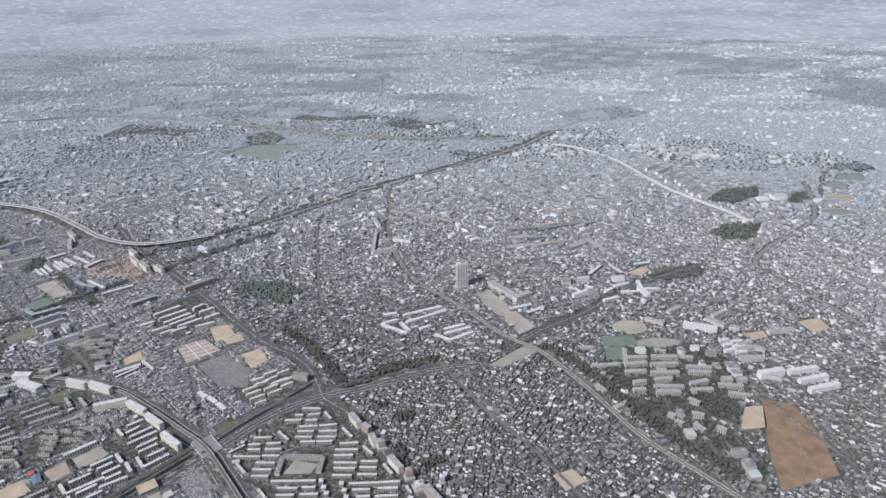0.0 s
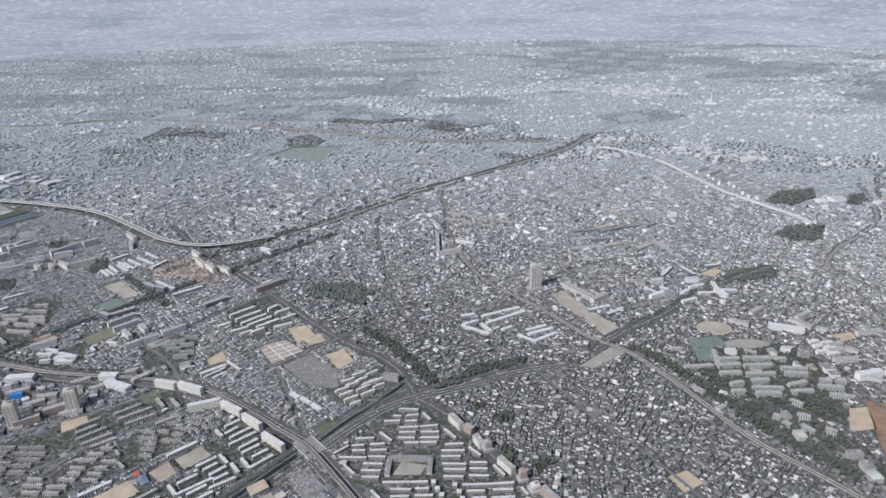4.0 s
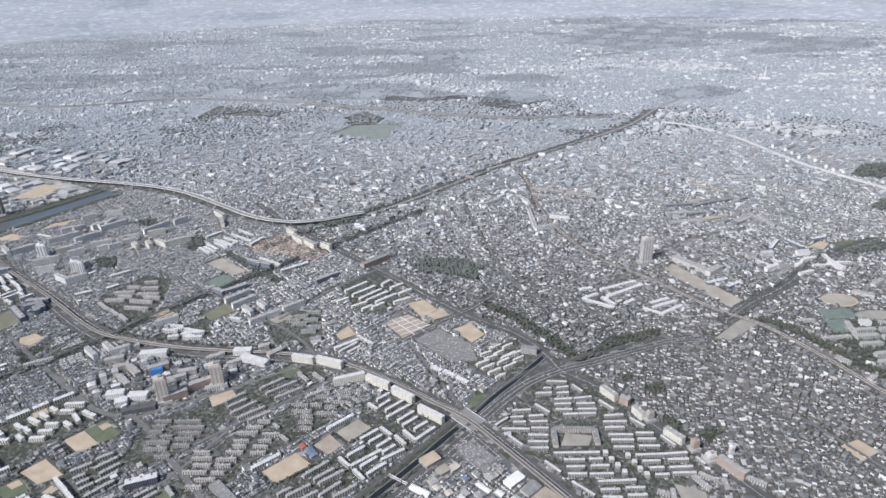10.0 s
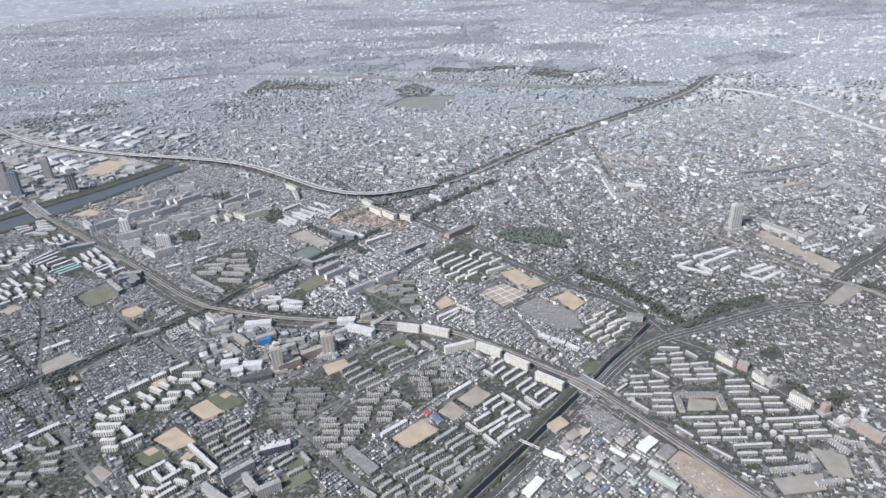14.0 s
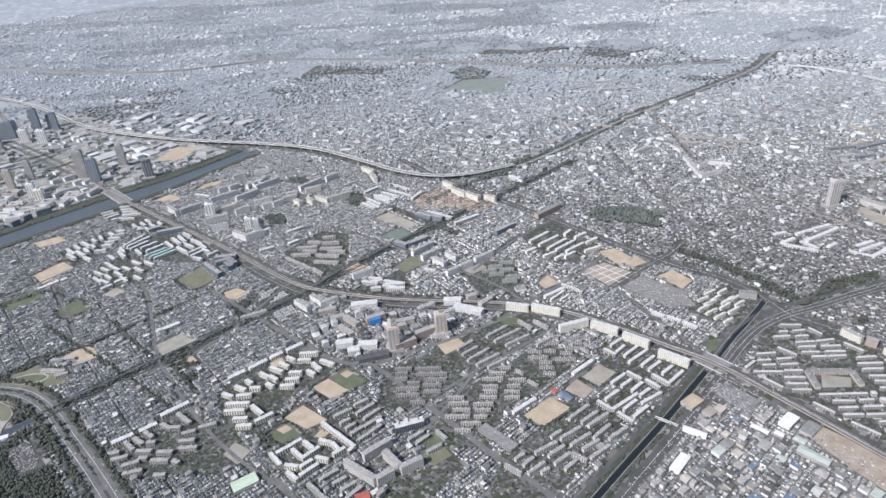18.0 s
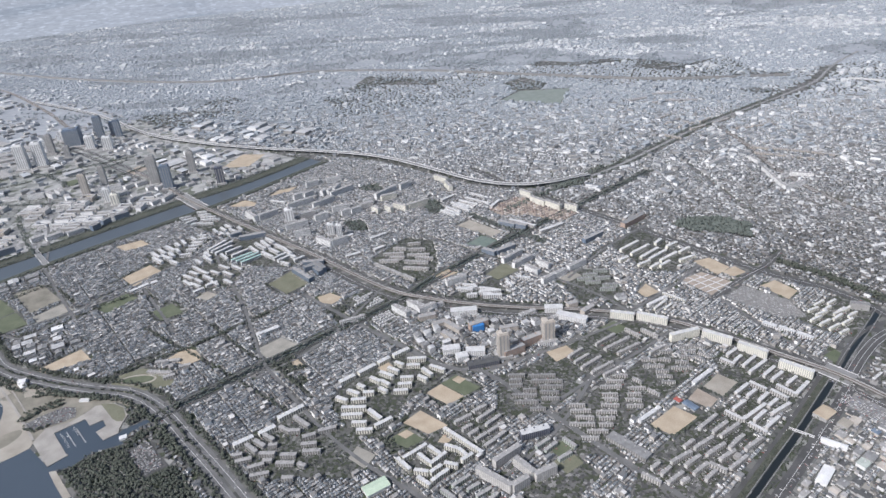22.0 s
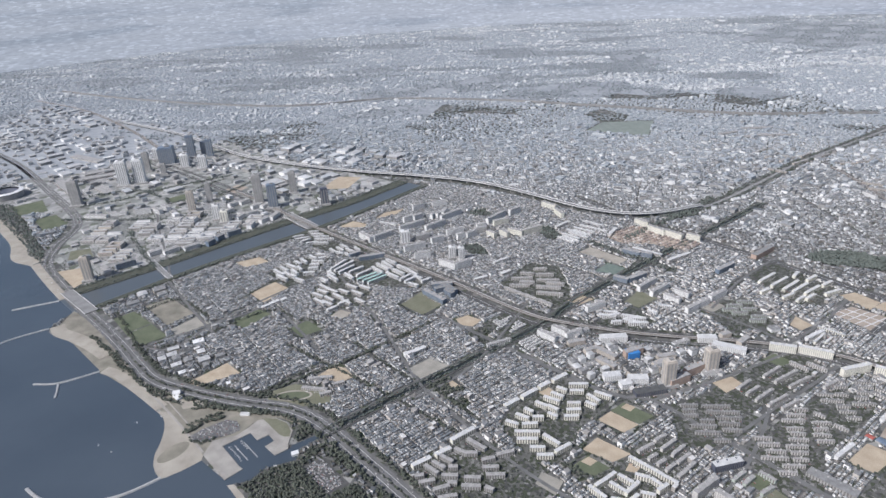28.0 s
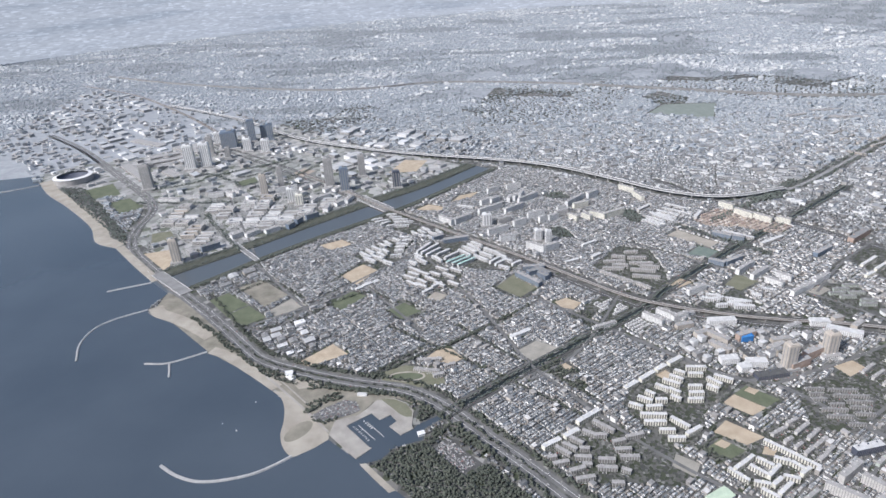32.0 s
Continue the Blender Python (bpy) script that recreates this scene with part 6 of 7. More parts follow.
# ---- halls and courtyard blocks ----
def hall(x, y, length, depth, h, turn, wall, roof, label, vents=2):
    ob = tagged(new("warehouse"), label, "warehouse", "halls and workshops")
    part("shell", boxes("shell", [(0, 0, 0, length, depth, h)], wall), ob)
    r = depth * 0.09
    part("roof", mesh_of("roof", [(-length / 2 - 0.3, -depth / 2 - 0.3, h), (length / 2 + 0.3, -depth / 2 - 0.3, h), (length / 2 + 0.3, depth / 2 + 0.3, h), (-length / 2 - 0.3, depth / 2 + 0.3, h), (-length / 2, 0, h + r), (length / 2, 0, h + r)],
         [(0, 1, 5, 4), (2, 3, 4, 5), (0, 4, 3), (1, 2, 5)], roof), ob)
    if vents:
        part("roof_vent", boxes("roof_vent", [(length * 0.2, 0, h + r * 0.7, length * 0.2, 1.4, 0.9)], "metal"), ob)
    ob.matrix_basis = pose(x, y, 0, 0, 0, turn)
    take_area(rect(x, y, length + 2, depth + 2, turn))


FAR_HALLS = []


def halls(outline, turn, step_u, step_v, sizes, seed, keep=0.8, tall=(3, 6), roofs=("roof_pale", "metal", "roof_grey", "white", "metal", "roof_grey", "roof_dark", "bluegrey")):
    r = random.Random(seed)
    o = np.array(outline, float)
    mid, reach = o.mean(0), np.ptp(o, axis=0).max() * 0.75
    c, s = math.cos(radians(turn)), math.sin(radians(turn))
    for j in range(-int(reach / step_v), int(reach / step_v) + 1):
        for i in range(-int(reach / step_u), int(reach / step_u) + 1):
            u, v = i * step_u + r.uniform(-3, 3), j * step_v + r.uniform(-3, 3)
            x, y = mid[0] + u * c - v * s, mid[1] + u * s + v * c
            length, depth = step_u * r.uniform(*sizes), step_v * r.uniform(*sizes)
            e = np.array(rect(x, y, length, depth, turn))
            if r.random() > keep or inside(e[:, 0], e[:, 1], outline).sum() < 4 or is_taken(e[:, 0], e[:, 1]).any() or is_taken(x, y):
                continue
            roof = r.choice(roofs)
            if mid[1] > 1400:
                FAR_HALLS.append((x, y, radians(turn), 0.0, length, depth))
                take_area(rect(x, y, length + 2, depth + 2, turn))
                continue
            hall(x, y, length, depth, r.uniform(*tall), turn + r.choice((0, 90)) * (abs(length - depth) < 4), r.choice(["concrete", "beige", "metal", "white"]), roof,
                 {"roof_pale": "pale-roofed", "metal": "sheet-metal", "roof_grey": "grey-roofed", "white": "white-roofed", "roof_mid": "light-roofed", "cream": "cream-roofed", "beige": "tan-roofed", "roof_dark": "dark-roofed", "bluegrey": "blue-grey roofed", "greenish": "pale green roofed"}[roof] + " workshop hall on a paved yard")


hall(-370, 548, 20, 15, 5, 40, "concrete", "sand_field", "tan-roofed market hall beside a car park", 0)
hall(-355, 533, 13, 11, 4, 40, "concrete", "beach", "tan-roofed market hall beside a car park", 0)
hall(-278, 520, 22, 12, 4, 44, "white", "white", "bright white-roofed hall on a yard", 0)
hall(-261, 508, 20, 13, 4, 44, "concrete", "roof_grey", "grey-roofed hall on a yard", 0)
hall(-294, 501, 9, 6, 3, -40, "concrete", "white", "small white-roofed hall on a yard", 0)
hall(-311, 508, 18, 6, 3, -42, "concrete", "white", "long white-roofed workshop on a yard", 0)
hall(-350, 487, 12, 10, 3, 44, "concrete", "roof_grey", "grey-roofed workshop with a step in its roof", 0)
hall(-313, 486, 12, 10, 3, 44, "concrete", "roof_mid", "light-roofed workshop on a yard", 0)
hall(-343, 538, 12, 9, 3, 44, "concrete", "beige", "tan-roofed hall beside a car park", 0)
hall(-272, 471, 30, 10, 4, -42, "concrete", "greenish", "long pale green roofed hall on a yard", 0)
hall(-403, 460, 26, 10, 4, 52, "white", "white", "long white-roofed hall on a yard", 0)
hall(-378, 503, 24, 6, 4, -30, "white", "white", "narrow white stepped hall", 0)
hall(-756, 712, 16, 14, 9, 20, "blue", "blue", "building wrapped in bright blue sheeting", 0)
hall(-842, 428, 26, 14, 4, 38, "white", "teal", "school hall with a pale green roof", 0)
hall(-716, 412, 14, 10, 4, 20, "pink", "red", "small building with a red roof", 0)
hall(-507, 559, 17, 9, 2.5, -50, "concrete", "bluegrey", "school hall with a blue-grey roof", 0)
hall(-519, 568, 8, 6, 2.5, -50, "concrete", "red", "small building with a red roof", 0)
YARDS = [(-322, 604), (-283, 552), (-205, 455), (-150, 380), (-330, 300), (-540, 300), (-455, 430), (-390, 515)]
tagged(new("pavement", prism("pavement", YARDS, -0.1, 0.07, "yard_ground")), "patched grey and tan yards between workshops", "pavement", kind="structure")
halls(YARDS, 40, 13, 11, (0.45, 0.9), 3, 0.72, (2, 4.5), ("roof_grey", "roof_mid", "beige", "roof_dark", "roof_grey", "roof_dark", "roof_grey", "bluegrey", "roof_mid", "greenish", "roof_dark", "roof_grey"))
halls([(-1500, 690), (-1440, 655), (-1330, 600), (-1300, 660), (-1390, 735), (-1450, 690)], 38, 18, 14, (0.5, 0.9), 4, 0.75, (2.5, 5))
halls([(-1300, 600), (-1240, 582), (-1230, 600), (-1290, 640)], 38, 13, 10, (0.5, 0.9), 14, 0.8, (2, 4))
halls([(-1620, 830), (-1540, 900), (-1500, 850), (-1560, 800)], 45, 24, 20, (0.5, 0.9), 5, 0.8, (3, 7))
halls([(-2500, 1680), (-2050, 1360), (-2000, 1560), (-2150, 1750), (-2480, 1950)], -36, 60, 46, (0.4, 0.9), 6, 0.75, (5, 9), ("roof_mid", "metal", "roof_grey", "metal", "white", "roof_mid"))
halls([(-3000, 2350), (-2500, 1980), (-2300, 2080), (-2900, 2500)], -32, 60, 44, (0.4, 0.9), 7, 0.7, (4, 8), ("roof_mid", "metal", "roof_grey", "metal", "white", "roof_mid"))
halls([(-2950, 2080), (-2680, 1800), (-2560, 1860), (-2640, 2000), (-2850, 2220)], -32, 52, 40, (0.4, 0.9), 17, 0.6, (4, 8), ("roof_mid", "metal", "roof_grey", "metal", "white", "roof_mid"))
halls([(-2040, 1380), (-1990, 1330), (-1750, 1360), (-1640, 1400), (-1800, 1500), (-2000, 1600)], -36, 44, 36, (0.4, 0.85), 27, 0.6, (6, 14), ("roof_mid", "metal", "roof_grey", "metal", "white", "roof_mid"))
halls([(-1700, 1480), (-1500, 1330), (-1350, 1480), (-1560, 1560)], -36, 40, 30, (0.4, 0.85), 8, 0.6, (4, 9), ("roof_mid", "metal", "roof_grey", "metal", "white", "roof_mid"))
halls([(-1800, 1760), (-1600, 1620), (-1250, 1520), (-1150, 1620), (-1500, 1800)], -20, 44, 32, (0.4, 0.9), 9, 0.55, (4, 12), ("roof_mid", "metal", "roof_grey", "metal", "white", "roof_mid"))
UNIVERSITY = [(180, 800), (230, 845), (330, 862), (390, 790), (371, 735), (330, 690), (271, 704), (205, 740)]
CAMPUS = ("roof_grey", "greenish", "roof_grey", "metal", "roof_grey")
halls(UNIVERSITY, 2, 20, 13, (0.5, 0.8), 10, 0.6, (4, 8), ("roof_grey", "greenish", "roof_mid", "metal", "roof_grey"))
tagged(new("lawn", prism("lawn", UNIVERSITY, -0.1, 0.14, "estate")), "worn lawns and paths of a wooded campus", "lawn", kind="structure")
LATE_WOODS.append(UNIVERSITY)
halls([(215, 720), (275, 690), (330, 610), (345, 570), (310, 560), (260, 640)], 5, 22, 18, (0.4, 0.8), 40, 0.8, (4, 8), CAMPUS)
halls([(120, 1050), (260, 1100), (330, 1080), (300, 1000), (160, 980)], 10, 32, 22, (0.4, 0.8), 12, 0.6, (4, 10))
halls([(500, 1500), (640, 1560), (760, 1500), (640, 1420)], 15, 40, 26, (0.6, 0.9), 13, 0.8, (3, 5), ("roof_grey", "metal", "roof_grey"))
halls([(-860, 700), (-780, 770), (-690, 742), (-600, 742), (-640, 700), (-720, 645), (-760, 640), (-820, 650)], 32, 13, 11, (0.55, 0.9), 15, 0.9, (3, 9), ("roof_grey", "metal", "roof_pale", "roof_grey", "roof_dark"))
halls([(-640, 755), (-560, 800), (-480, 790), (-520, 745)], 20, 22, 17, (0.5, 0.85), 16, 0.7, (3, 8))


def courtyard_block(x, y, a, b, h, turn, wall):
    ob = tagged(new("courtyard_apartment_building"), "pale mid-rise apartment building round a courtyard", "apartment building", "courtyard buildings")
    w = 6.0
    for px, py, l, d in ((0, -b / 2 + w / 2, a, w), (0, b / 2 - w / 2, a, w), (-a / 2 + w / 2, 0, w, b - 2 * w), (a / 2 - w / 2, 0, w, b - 2 * w))[: 2 if h < 6.5 else 3 if h < 8 else 4]:
        o = part("wing", boxes("wing", [(px, py, 0, l, d, h)], wall), ob)
        part("roof", boxes("roof", [(px, py, h, l - 1, d - 1, 0.3)], "metal" if h < 8 else "roof_mid"), o)
    for k in range(int(h / (2 * FLOOR))):
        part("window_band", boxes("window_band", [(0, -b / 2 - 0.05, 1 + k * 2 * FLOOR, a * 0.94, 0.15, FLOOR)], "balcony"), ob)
    ob.matrix_basis = pose(x, y, 0, 0, 0, turn)
    take_area(rect(x, y, a + 3, b + 3, turn))


tagged(new("pavement", prism("pavement", [(-1690, 880), (-1240, 1440), (-1600, 1640), (-2100, 2000), (-2700, 2300), (-2750, 1650), (-2326, 1330), (-1900, 1160), (-1830, 980)], -0.1, 0.05, "bay_ground")), "pale paved streets and plazas of the bay town", "pavement", kind="structure")
BAY_TOWN = [(-1835, 1040), (-1867, 1215), (-1700, 1240), (-1546, 1250), (-1460, 1210), (-1490, 1090), (-1600, 975), (-1690, 960)]
tagged(new("pavement", prism("pavement", BAY_TOWN, -0.1, 0.09, "bay_ground")), "dark streets with trees between courtyard blocks", "pavement", kind="structure")
r = random.Random(21)
for j in range(-8, 9):
    for i in range(-8, 9):
        u, v = i * 36 + r.uniform(-2, 2), j * 31 + r.uniform(-2, 2)
        c, s = math.cos(radians(7)), math.sin(radians(7))
        x, y = -1670 + u * c - v * s, 1110 + u * s + v * c
        e = np.array(rect(x, y, 29, 24, 7))
        if inside(e[:, 0], e[:, 1], BAY_TOWN).sum() >= 3 and not is_taken(e[:, 0], e[:, 1]).any() and not is_taken(x, y):
            courtyard_block(x, y, r.uniform(25, 32), r.uniform(20, 26), r.uniform(4.5, 10), 7, r.choice(["white", "pale", "concrete", "pale", "beige"]))

bay_spots = scatter(BAY_TOWN, 8.0, 88)
bay_spots = bay_spots[~is_taken(bay_spots[:, 0], bay_spots[:, 1])]
# ---- stadium, harbour, boats ----
ob = tagged(new("stadium"), "round stadium with a white ring roof and dark stands", "stadium")


def ring_mesh(name, a, b, z0, z1, mat, n=48):
    v = [(q * math.cos(t), q * 0.92 * math.sin(t), z) for q, z in ((a, z0), (b, z1)) for t in (2 * math.pi * k / n for k in range(n))]
    return mesh_of(name, v, [(k, (k + 1) % n, n + (k + 1) % n, n + k) for k in range(n)], mat)


part("outer_wall", ring_mesh("outer_wall", 46, 47, 0, 15, "concrete"), ob)
part("roof_ring", ring_mesh("roof_ring", 48, 38, 15, 17, "white"), ob, "white ring roof")
part("stand", ring_mesh("stand", 40, 24, 12, 2, "darkbox"), ob, "dark stepped stands")
part("pitch", prism("pitch", oval(0, 0, 24, 22, 0), 0.3, 1.2, "grass"), ob)
ob.matrix_basis = pose(-2236, 1333, 0, 0, 0, 15)
take_area(oval(-2236, 1333, 62, 58, 0))
field(oval(-2236, 1333, 60, 56, 0), "road_pale", "pale paved apron round a stadium", "plaza")
field([(-2160, 1260), (-2080, 1200), (-2040, 1240), (-2110, 1310)], "grass", "green playing fields behind a pine belt")
field([(-2030, 1180), (-1960, 1120), (-1930, 1160), (-2000, 1215)], "grass", "green playing fields behind a pine belt")


def boat(x, y, turn, length=2.6):
    ob = tagged(new("sailing_boat"), "small white sailing boat lying in the water", "boat", "boats")
    w = length * 0.3
    part("hull", mesh_of("hull", [(-length / 2, -w / 2, 0.5), (length * 0.2, -w / 2, 0.5), (length / 2, 0, 0.6), (length * 0.2, w / 2, 0.5), (-length / 2, w / 2, 0.5), (-length / 2, 0, -0.2), (length * 0.3, 0, -0.2)],
         [(0, 1, 2, 3, 4), (0, 5, 6, 1), (1, 6, 2), (2, 6, 3), (3, 6, 5, 4), (0, 4, 5)], "white"), ob)
    part("cabin", boxes("cabin", [(0, 0, 0.5, length * 0.35, w * 0.6, 0.5)], "white"), ob)
    part("mast", boxes("mast", [(0.2, 0, 0.5, 0.12, 0.12, length * 1.2)], "metal"), ob)
    ob.matrix_basis = pose(x, y, 0.12, 0, 0, turn)
    return ob


r = random.Random(31)
first_boat = boat(-1222, 490, 40)
for k in range(9):
    copy_thing(first_boat, pose(-1233 + 2.9 * k + r.uniform(-0.5, 0.5), 493.5 - 2.5 * k + r.uniform(-0.5, 0.5), 0.12, 0, 0, 40 + r.uniform(-8, 8)))
for k in range(5):
    copy_thing(first_boat, pose(-1224 + 3 * k + r.uniform(-0.5, 0.5), 504 - 2.7 * k + r.uniform(-0.5, 0.5), 0.12, 0, 0, 40 + r.uniform(-8, 8)))
for k in range(4):
    copy_thing(first_boat, pose(r.uniform(-1420, -1345), r.uniform(455, 540), 0.12, 0, 0, r.uniform(0, 180)))
ob = tagged(new("floating_pier"), "narrow pale floating pier with boats alongside", "pier", "floating piers")
part("deck", strip("deck", [(-1229, 497), (-1216, 486), (-1203, 475)], 1.0, 0.5, 0.5, "stone"), ob)
copy_thing(ob, pose(9, 6, 0))
hall(-1152, 489, 8, 6, 3, 30, "white", "white", "white yacht club house beside the harbour", 0)
hall(-1240, 552, 12, 5, 2.5, 5, "white", "roof_pale", "pale boat shed on the quay", 0)
hall(-1345, 578, 14, 7, 3, -35, "white", "white", "pale boat shed near the beach", 0)
hall(-1350, 585, 10, 8, 4, 20, "white", "white", "small white house near the beach", 0)

ob = tagged(new("radio_mast"), "tall slim white steel mast on a low building", "mast")
part("mast", boxes("mast", [(0, 0, 0, 4, 4, 30), (0, 0, 30, 2, 2, 22)], "white"), ob)
part("base", boxes("base", [(0, 0, 0, 40, 22, 6)], "white"), ob)
ob.matrix_basis = pose(781, 2583, 0)


campus_trees = []
for outline in LATE_WOODS:
    free_spots = scatter(outline, 5.4, 71)
    campus_trees.append(free_spots[~is_taken(free_spots[:, 0], free_spots[:, 1])])
    take_area(outline)
campus_trees = np.vstack(campus_trees)


# ---- houses ----
DISTRICT = 24.0
gx, gy = np.meshgrid(np.arange(X0, X1, DISTRICT), np.arange(Y0, Y1, DISTRICT))
dr = np.random.RandomState(4)
seeds = np.stack([dr.uniform(X0, X1, 900), Y0 + (Y1 - Y0) * dr.uniform(0, 1, 900) ** 1.5], -1)
turns = dr.uniform(-45, 45, len(seeds))
turns[:300] = np.clip(dr.normal(42, 8, 300), 20, 60)
label = np.zeros(gx.shape, np.int32)
best = np.full(gx.shape, 1e18)
for k, (sx, sy) in enumerate(seeds):
    d = (gx - sx) ** 2 + ((gy - sy) * 1.2) ** 2
    near = d < best
    label[near], best[near] = k, d[near]
RECLAIMED = [(-1700, 780), (-1190, 1440), (-800, 1260), (-584, 1110), (-330, 870), (-220, 740), (-320, 620), (-200, 420), (-560, 250), (-900, 260), (-1070, 480), (-1250, 570), (-1500, 680)]
label[inside(gx, gy, RECLAIMED)] = len(seeds)
BAY_CITY = [(-1700, 850), (-1230, 1450), (-1600, 1640), (-2100, 2000), (-3000, 2450), (-2800, 1650), (-2326, 1330), (-1900, 1160), (-1830, 980)]
label[inside(gx, gy, BAY_CITY)] = len(seeds) + 1
MIXED_TOWN = [(-880, 820), (-764, 775), (-560, 765), (-470, 820), (-520, 960), (-651, 1010), (-742, 1000), (-800, 900)]
label[inside(gx, gy, MIXED_TOWN)] = len(seeds) + 2
seeds, turns = np.vstack([seeds, [(-900, 800), (-1800, 1300), (-700, 900)]]), np.append(turns, [46.0, -40.0, 44.0])
PLANNED, BAY, MIXED = len(seeds) - 3, len(seeds) - 2, len(seeds) - 1


def district_at(x, y):
    i = np.clip(((x - X0) / DISTRICT + 0.5).astype(int), 0, gx.shape[1] - 1)
    j = np.clip(((y - Y0) / DISTRICT + 0.5).astype(int), 0, gx.shape[0] - 1)
    return label[j, i]


def camera_side(x, y):
    """Distance over the ground from the flight line."""
    return np.hypot(np.clip(x, -1000, 0) - x, y + 40)


def seen_wedge(x, y):
    return (x > -1090 - 1.03 * y) & (x < 120 + 0.66 * y) & (y > 330) & (np.hypot(x + 500, y) < 4880)


depth_of = camera_side(seeds[:, 0], seeds[:, 1]) + dr.uniform(-130, 130, len(seeds))
depth_of[PLANNED], depth_of[BAY], depth_of[MIXED] = 0.0, -1.0, -10.0


def lots(k, plot_u, plot_v, lane, cross, near, far):
    """House lots of one district: rows back to back between lanes, with a cross lane now and then."""
    member = label == k
    if not member.any() or not near <= depth_of[k] < far:
        return np.zeros((0, 4))
    lo = np.array([gx[member].min(), gy[member].min()]) - DISTRICT
    hi = np.array([gx[member].max(), gy[member].max()]) + DISTRICT
    mid, reach = (lo + hi) / 2, np.linalg.norm(hi - lo) / 2
    period = 2 * plot_v + lane
    rows = np.arange(-int(reach / period) - 1, int(reach / period) + 2) * period
    v = np.concatenate([rows - plot_v / 2, rows + plot_v / 2])
    cols = np.arange(-int(reach / plot_u) - 1, int(reach / plot_u) + 2)
    u = cols * plot_u + np.floor(cols / cross) * lane
    U, V = np.meshgrid(u[np.abs(u) < reach], v)
    c, s = math.cos(radians(turns[k])), math.sin(radians(turns[k]))
    x, y = mid[0] + U * c - V * s, mid[1] + U * s + V * c
    shake = np.random.RandomState(k + 900)
    loose = 0.4 if plot_u > 10 else 0.17 if plot_u > 5 else 0.05
    x, y = x.ravel() + shake.uniform(-loose, loose, x.size) * plot_u, y.ravel() + shake.uniform(-loose, loose, y.size) * plot_v
    ok = (district_at(x, y) == k) & seen_wedge(x, y)
    x, y = x[ok], y[ok]
    r = plot_u * 0.45
    ok = ~is_taken(x, y)
    for a, b in ((r, 0), (-r, 0), (0, r), (0, -r)):
        ok &= ~is_taken(x + a, y + b)
    return np.stack([x[ok], y[ok], radians(turns[k]) + shake.normal(0, 0.35 * loose, ok.sum()), np.full(ok.sum(), 0.15 if k >= PLANNED else 1.0)], -1)


def house_stock(places, size_u, size_v, tall, rise, seed, mixed=True):
    """Arrays of walls and hipped roofs for many houses at once."""
    q = np.random.RandomState(seed)
    n = len(places)
    a, b = q.uniform(*size_u, n) / 2, q.uniform(*size_v, n) / 2
    turn = places[:, 2] + np.where((q.rand(n) < 0.35) & mixed, math.pi / 2, 0) + q.normal(0, 0.18, n) * places[:, 3]
    h, up = q.uniform(*tall, n), q.uniform(*rise, n)
    inset = a * q.choice([0.15, 0.5, 0.55], n)
    sx, sy = np.array([-1, 1, 1, -1]), np.array([-1, -1, 1, 1])
    u = np.concatenate([a[:, None] * sx, a[:, None] * sx, np.stack([-a + inset, a - inset], -1)], 1)
    v = np.concatenate([b[:, None] * sy, b[:, None] * sy, np.zeros((n, 2))], 1)
    z = np.concatenate([np.zeros((n, 4)), np.repeat(h[:, None], 4, 1), np.repeat((h + up)[:, None], 2, 1)], 1)
    loose = (0.25 + 1.1 * places[:, 3]) * (size_u[0] / 3.3)
    jx, jy = q.uniform(-1, 1, n) * loose, q.uniform(-1, 1, n) * loose
    c, s = np.cos(turn)[:, None], np.sin(turn)[:, None]
    x = places[:, :1] + jx[:, None] + u * c - v * s
    y = places[:, 1:2] + jy[:, None] + u * s + v * c
    verts = np.stack([x, y, z], -1).reshape(-1, 3)
    base = (np.arange(n) * 10)[:, None, None]
    quads = (np.array([[0, 1, 5, 4], [1, 2, 6, 5], [2, 3, 7, 6], [3, 0, 4, 7], [4, 5, 9, 8], [6, 7, 8, 9]])[None] + base).reshape(-1, 4)
    tris = (np.array([[7, 4, 8], [5, 6, 9]])[None] + base).reshape(-1, 3)
    return verts, quads, tris, np.tile([0, 0, 0, 0, 1, 1], n), np.ones(2 * n, int)


def town(name, places, size_u, size_v, tall, rise, seed, mats, label_text):
    if len(places):
        ob = new(name, bulk_mesh(name, *house_stock(places, size_u, size_v, tall, rise, seed), mats))
        tagged(ob, label_text, "houses", kind="stuff")


near_lots = np.vstack([lots(k, *((3.6, 3.8, 1.5, 15) if k == PLANNED else (4.15, 4.4, 1.2, 15)), 0, 1250) for k in range(len(seeds))])
mid_lots = np.vstack([lots(k, 5.3, 5.3, 1.6, 13, 1250, 2000) for k in range(len(seeds))])
far_lots = np.vstack([lots(k, 10.9, 10.9, 2.4, 10, 2000, 3100) for k in range(len(seeds))])
farthest_lots = np.vstack([lots(k, 17.0, 17.0, 3.5, 10, 3100, 5200) for k in range(len(seeds))])
bay_lots, mixed_lots = lots(BAY, 22, 16, 7, 4, -2, 0), lots(MIXED, 5.6, 5.4, 2, 9, -20, -5)
q = np.random.RandomState(8)
for some in (near_lots, mid_lots, far_lots, farthest_lots):
    q.shuffle(some)
OWN = [(-1090, 530), (-1010, 635), (-900, 560), (-980, 470)]
own = inside(near_lots[:, 0], near_lots[:, 1], OWN)
own_lots = near_lots[own][:150]
near_lots = np.vstack([near_lots[~own], near_lots[own][150:]])
pick = q.rand(len(near_lots))
planned = near_lots[:, 3] < 0.5
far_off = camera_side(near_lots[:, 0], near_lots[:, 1])
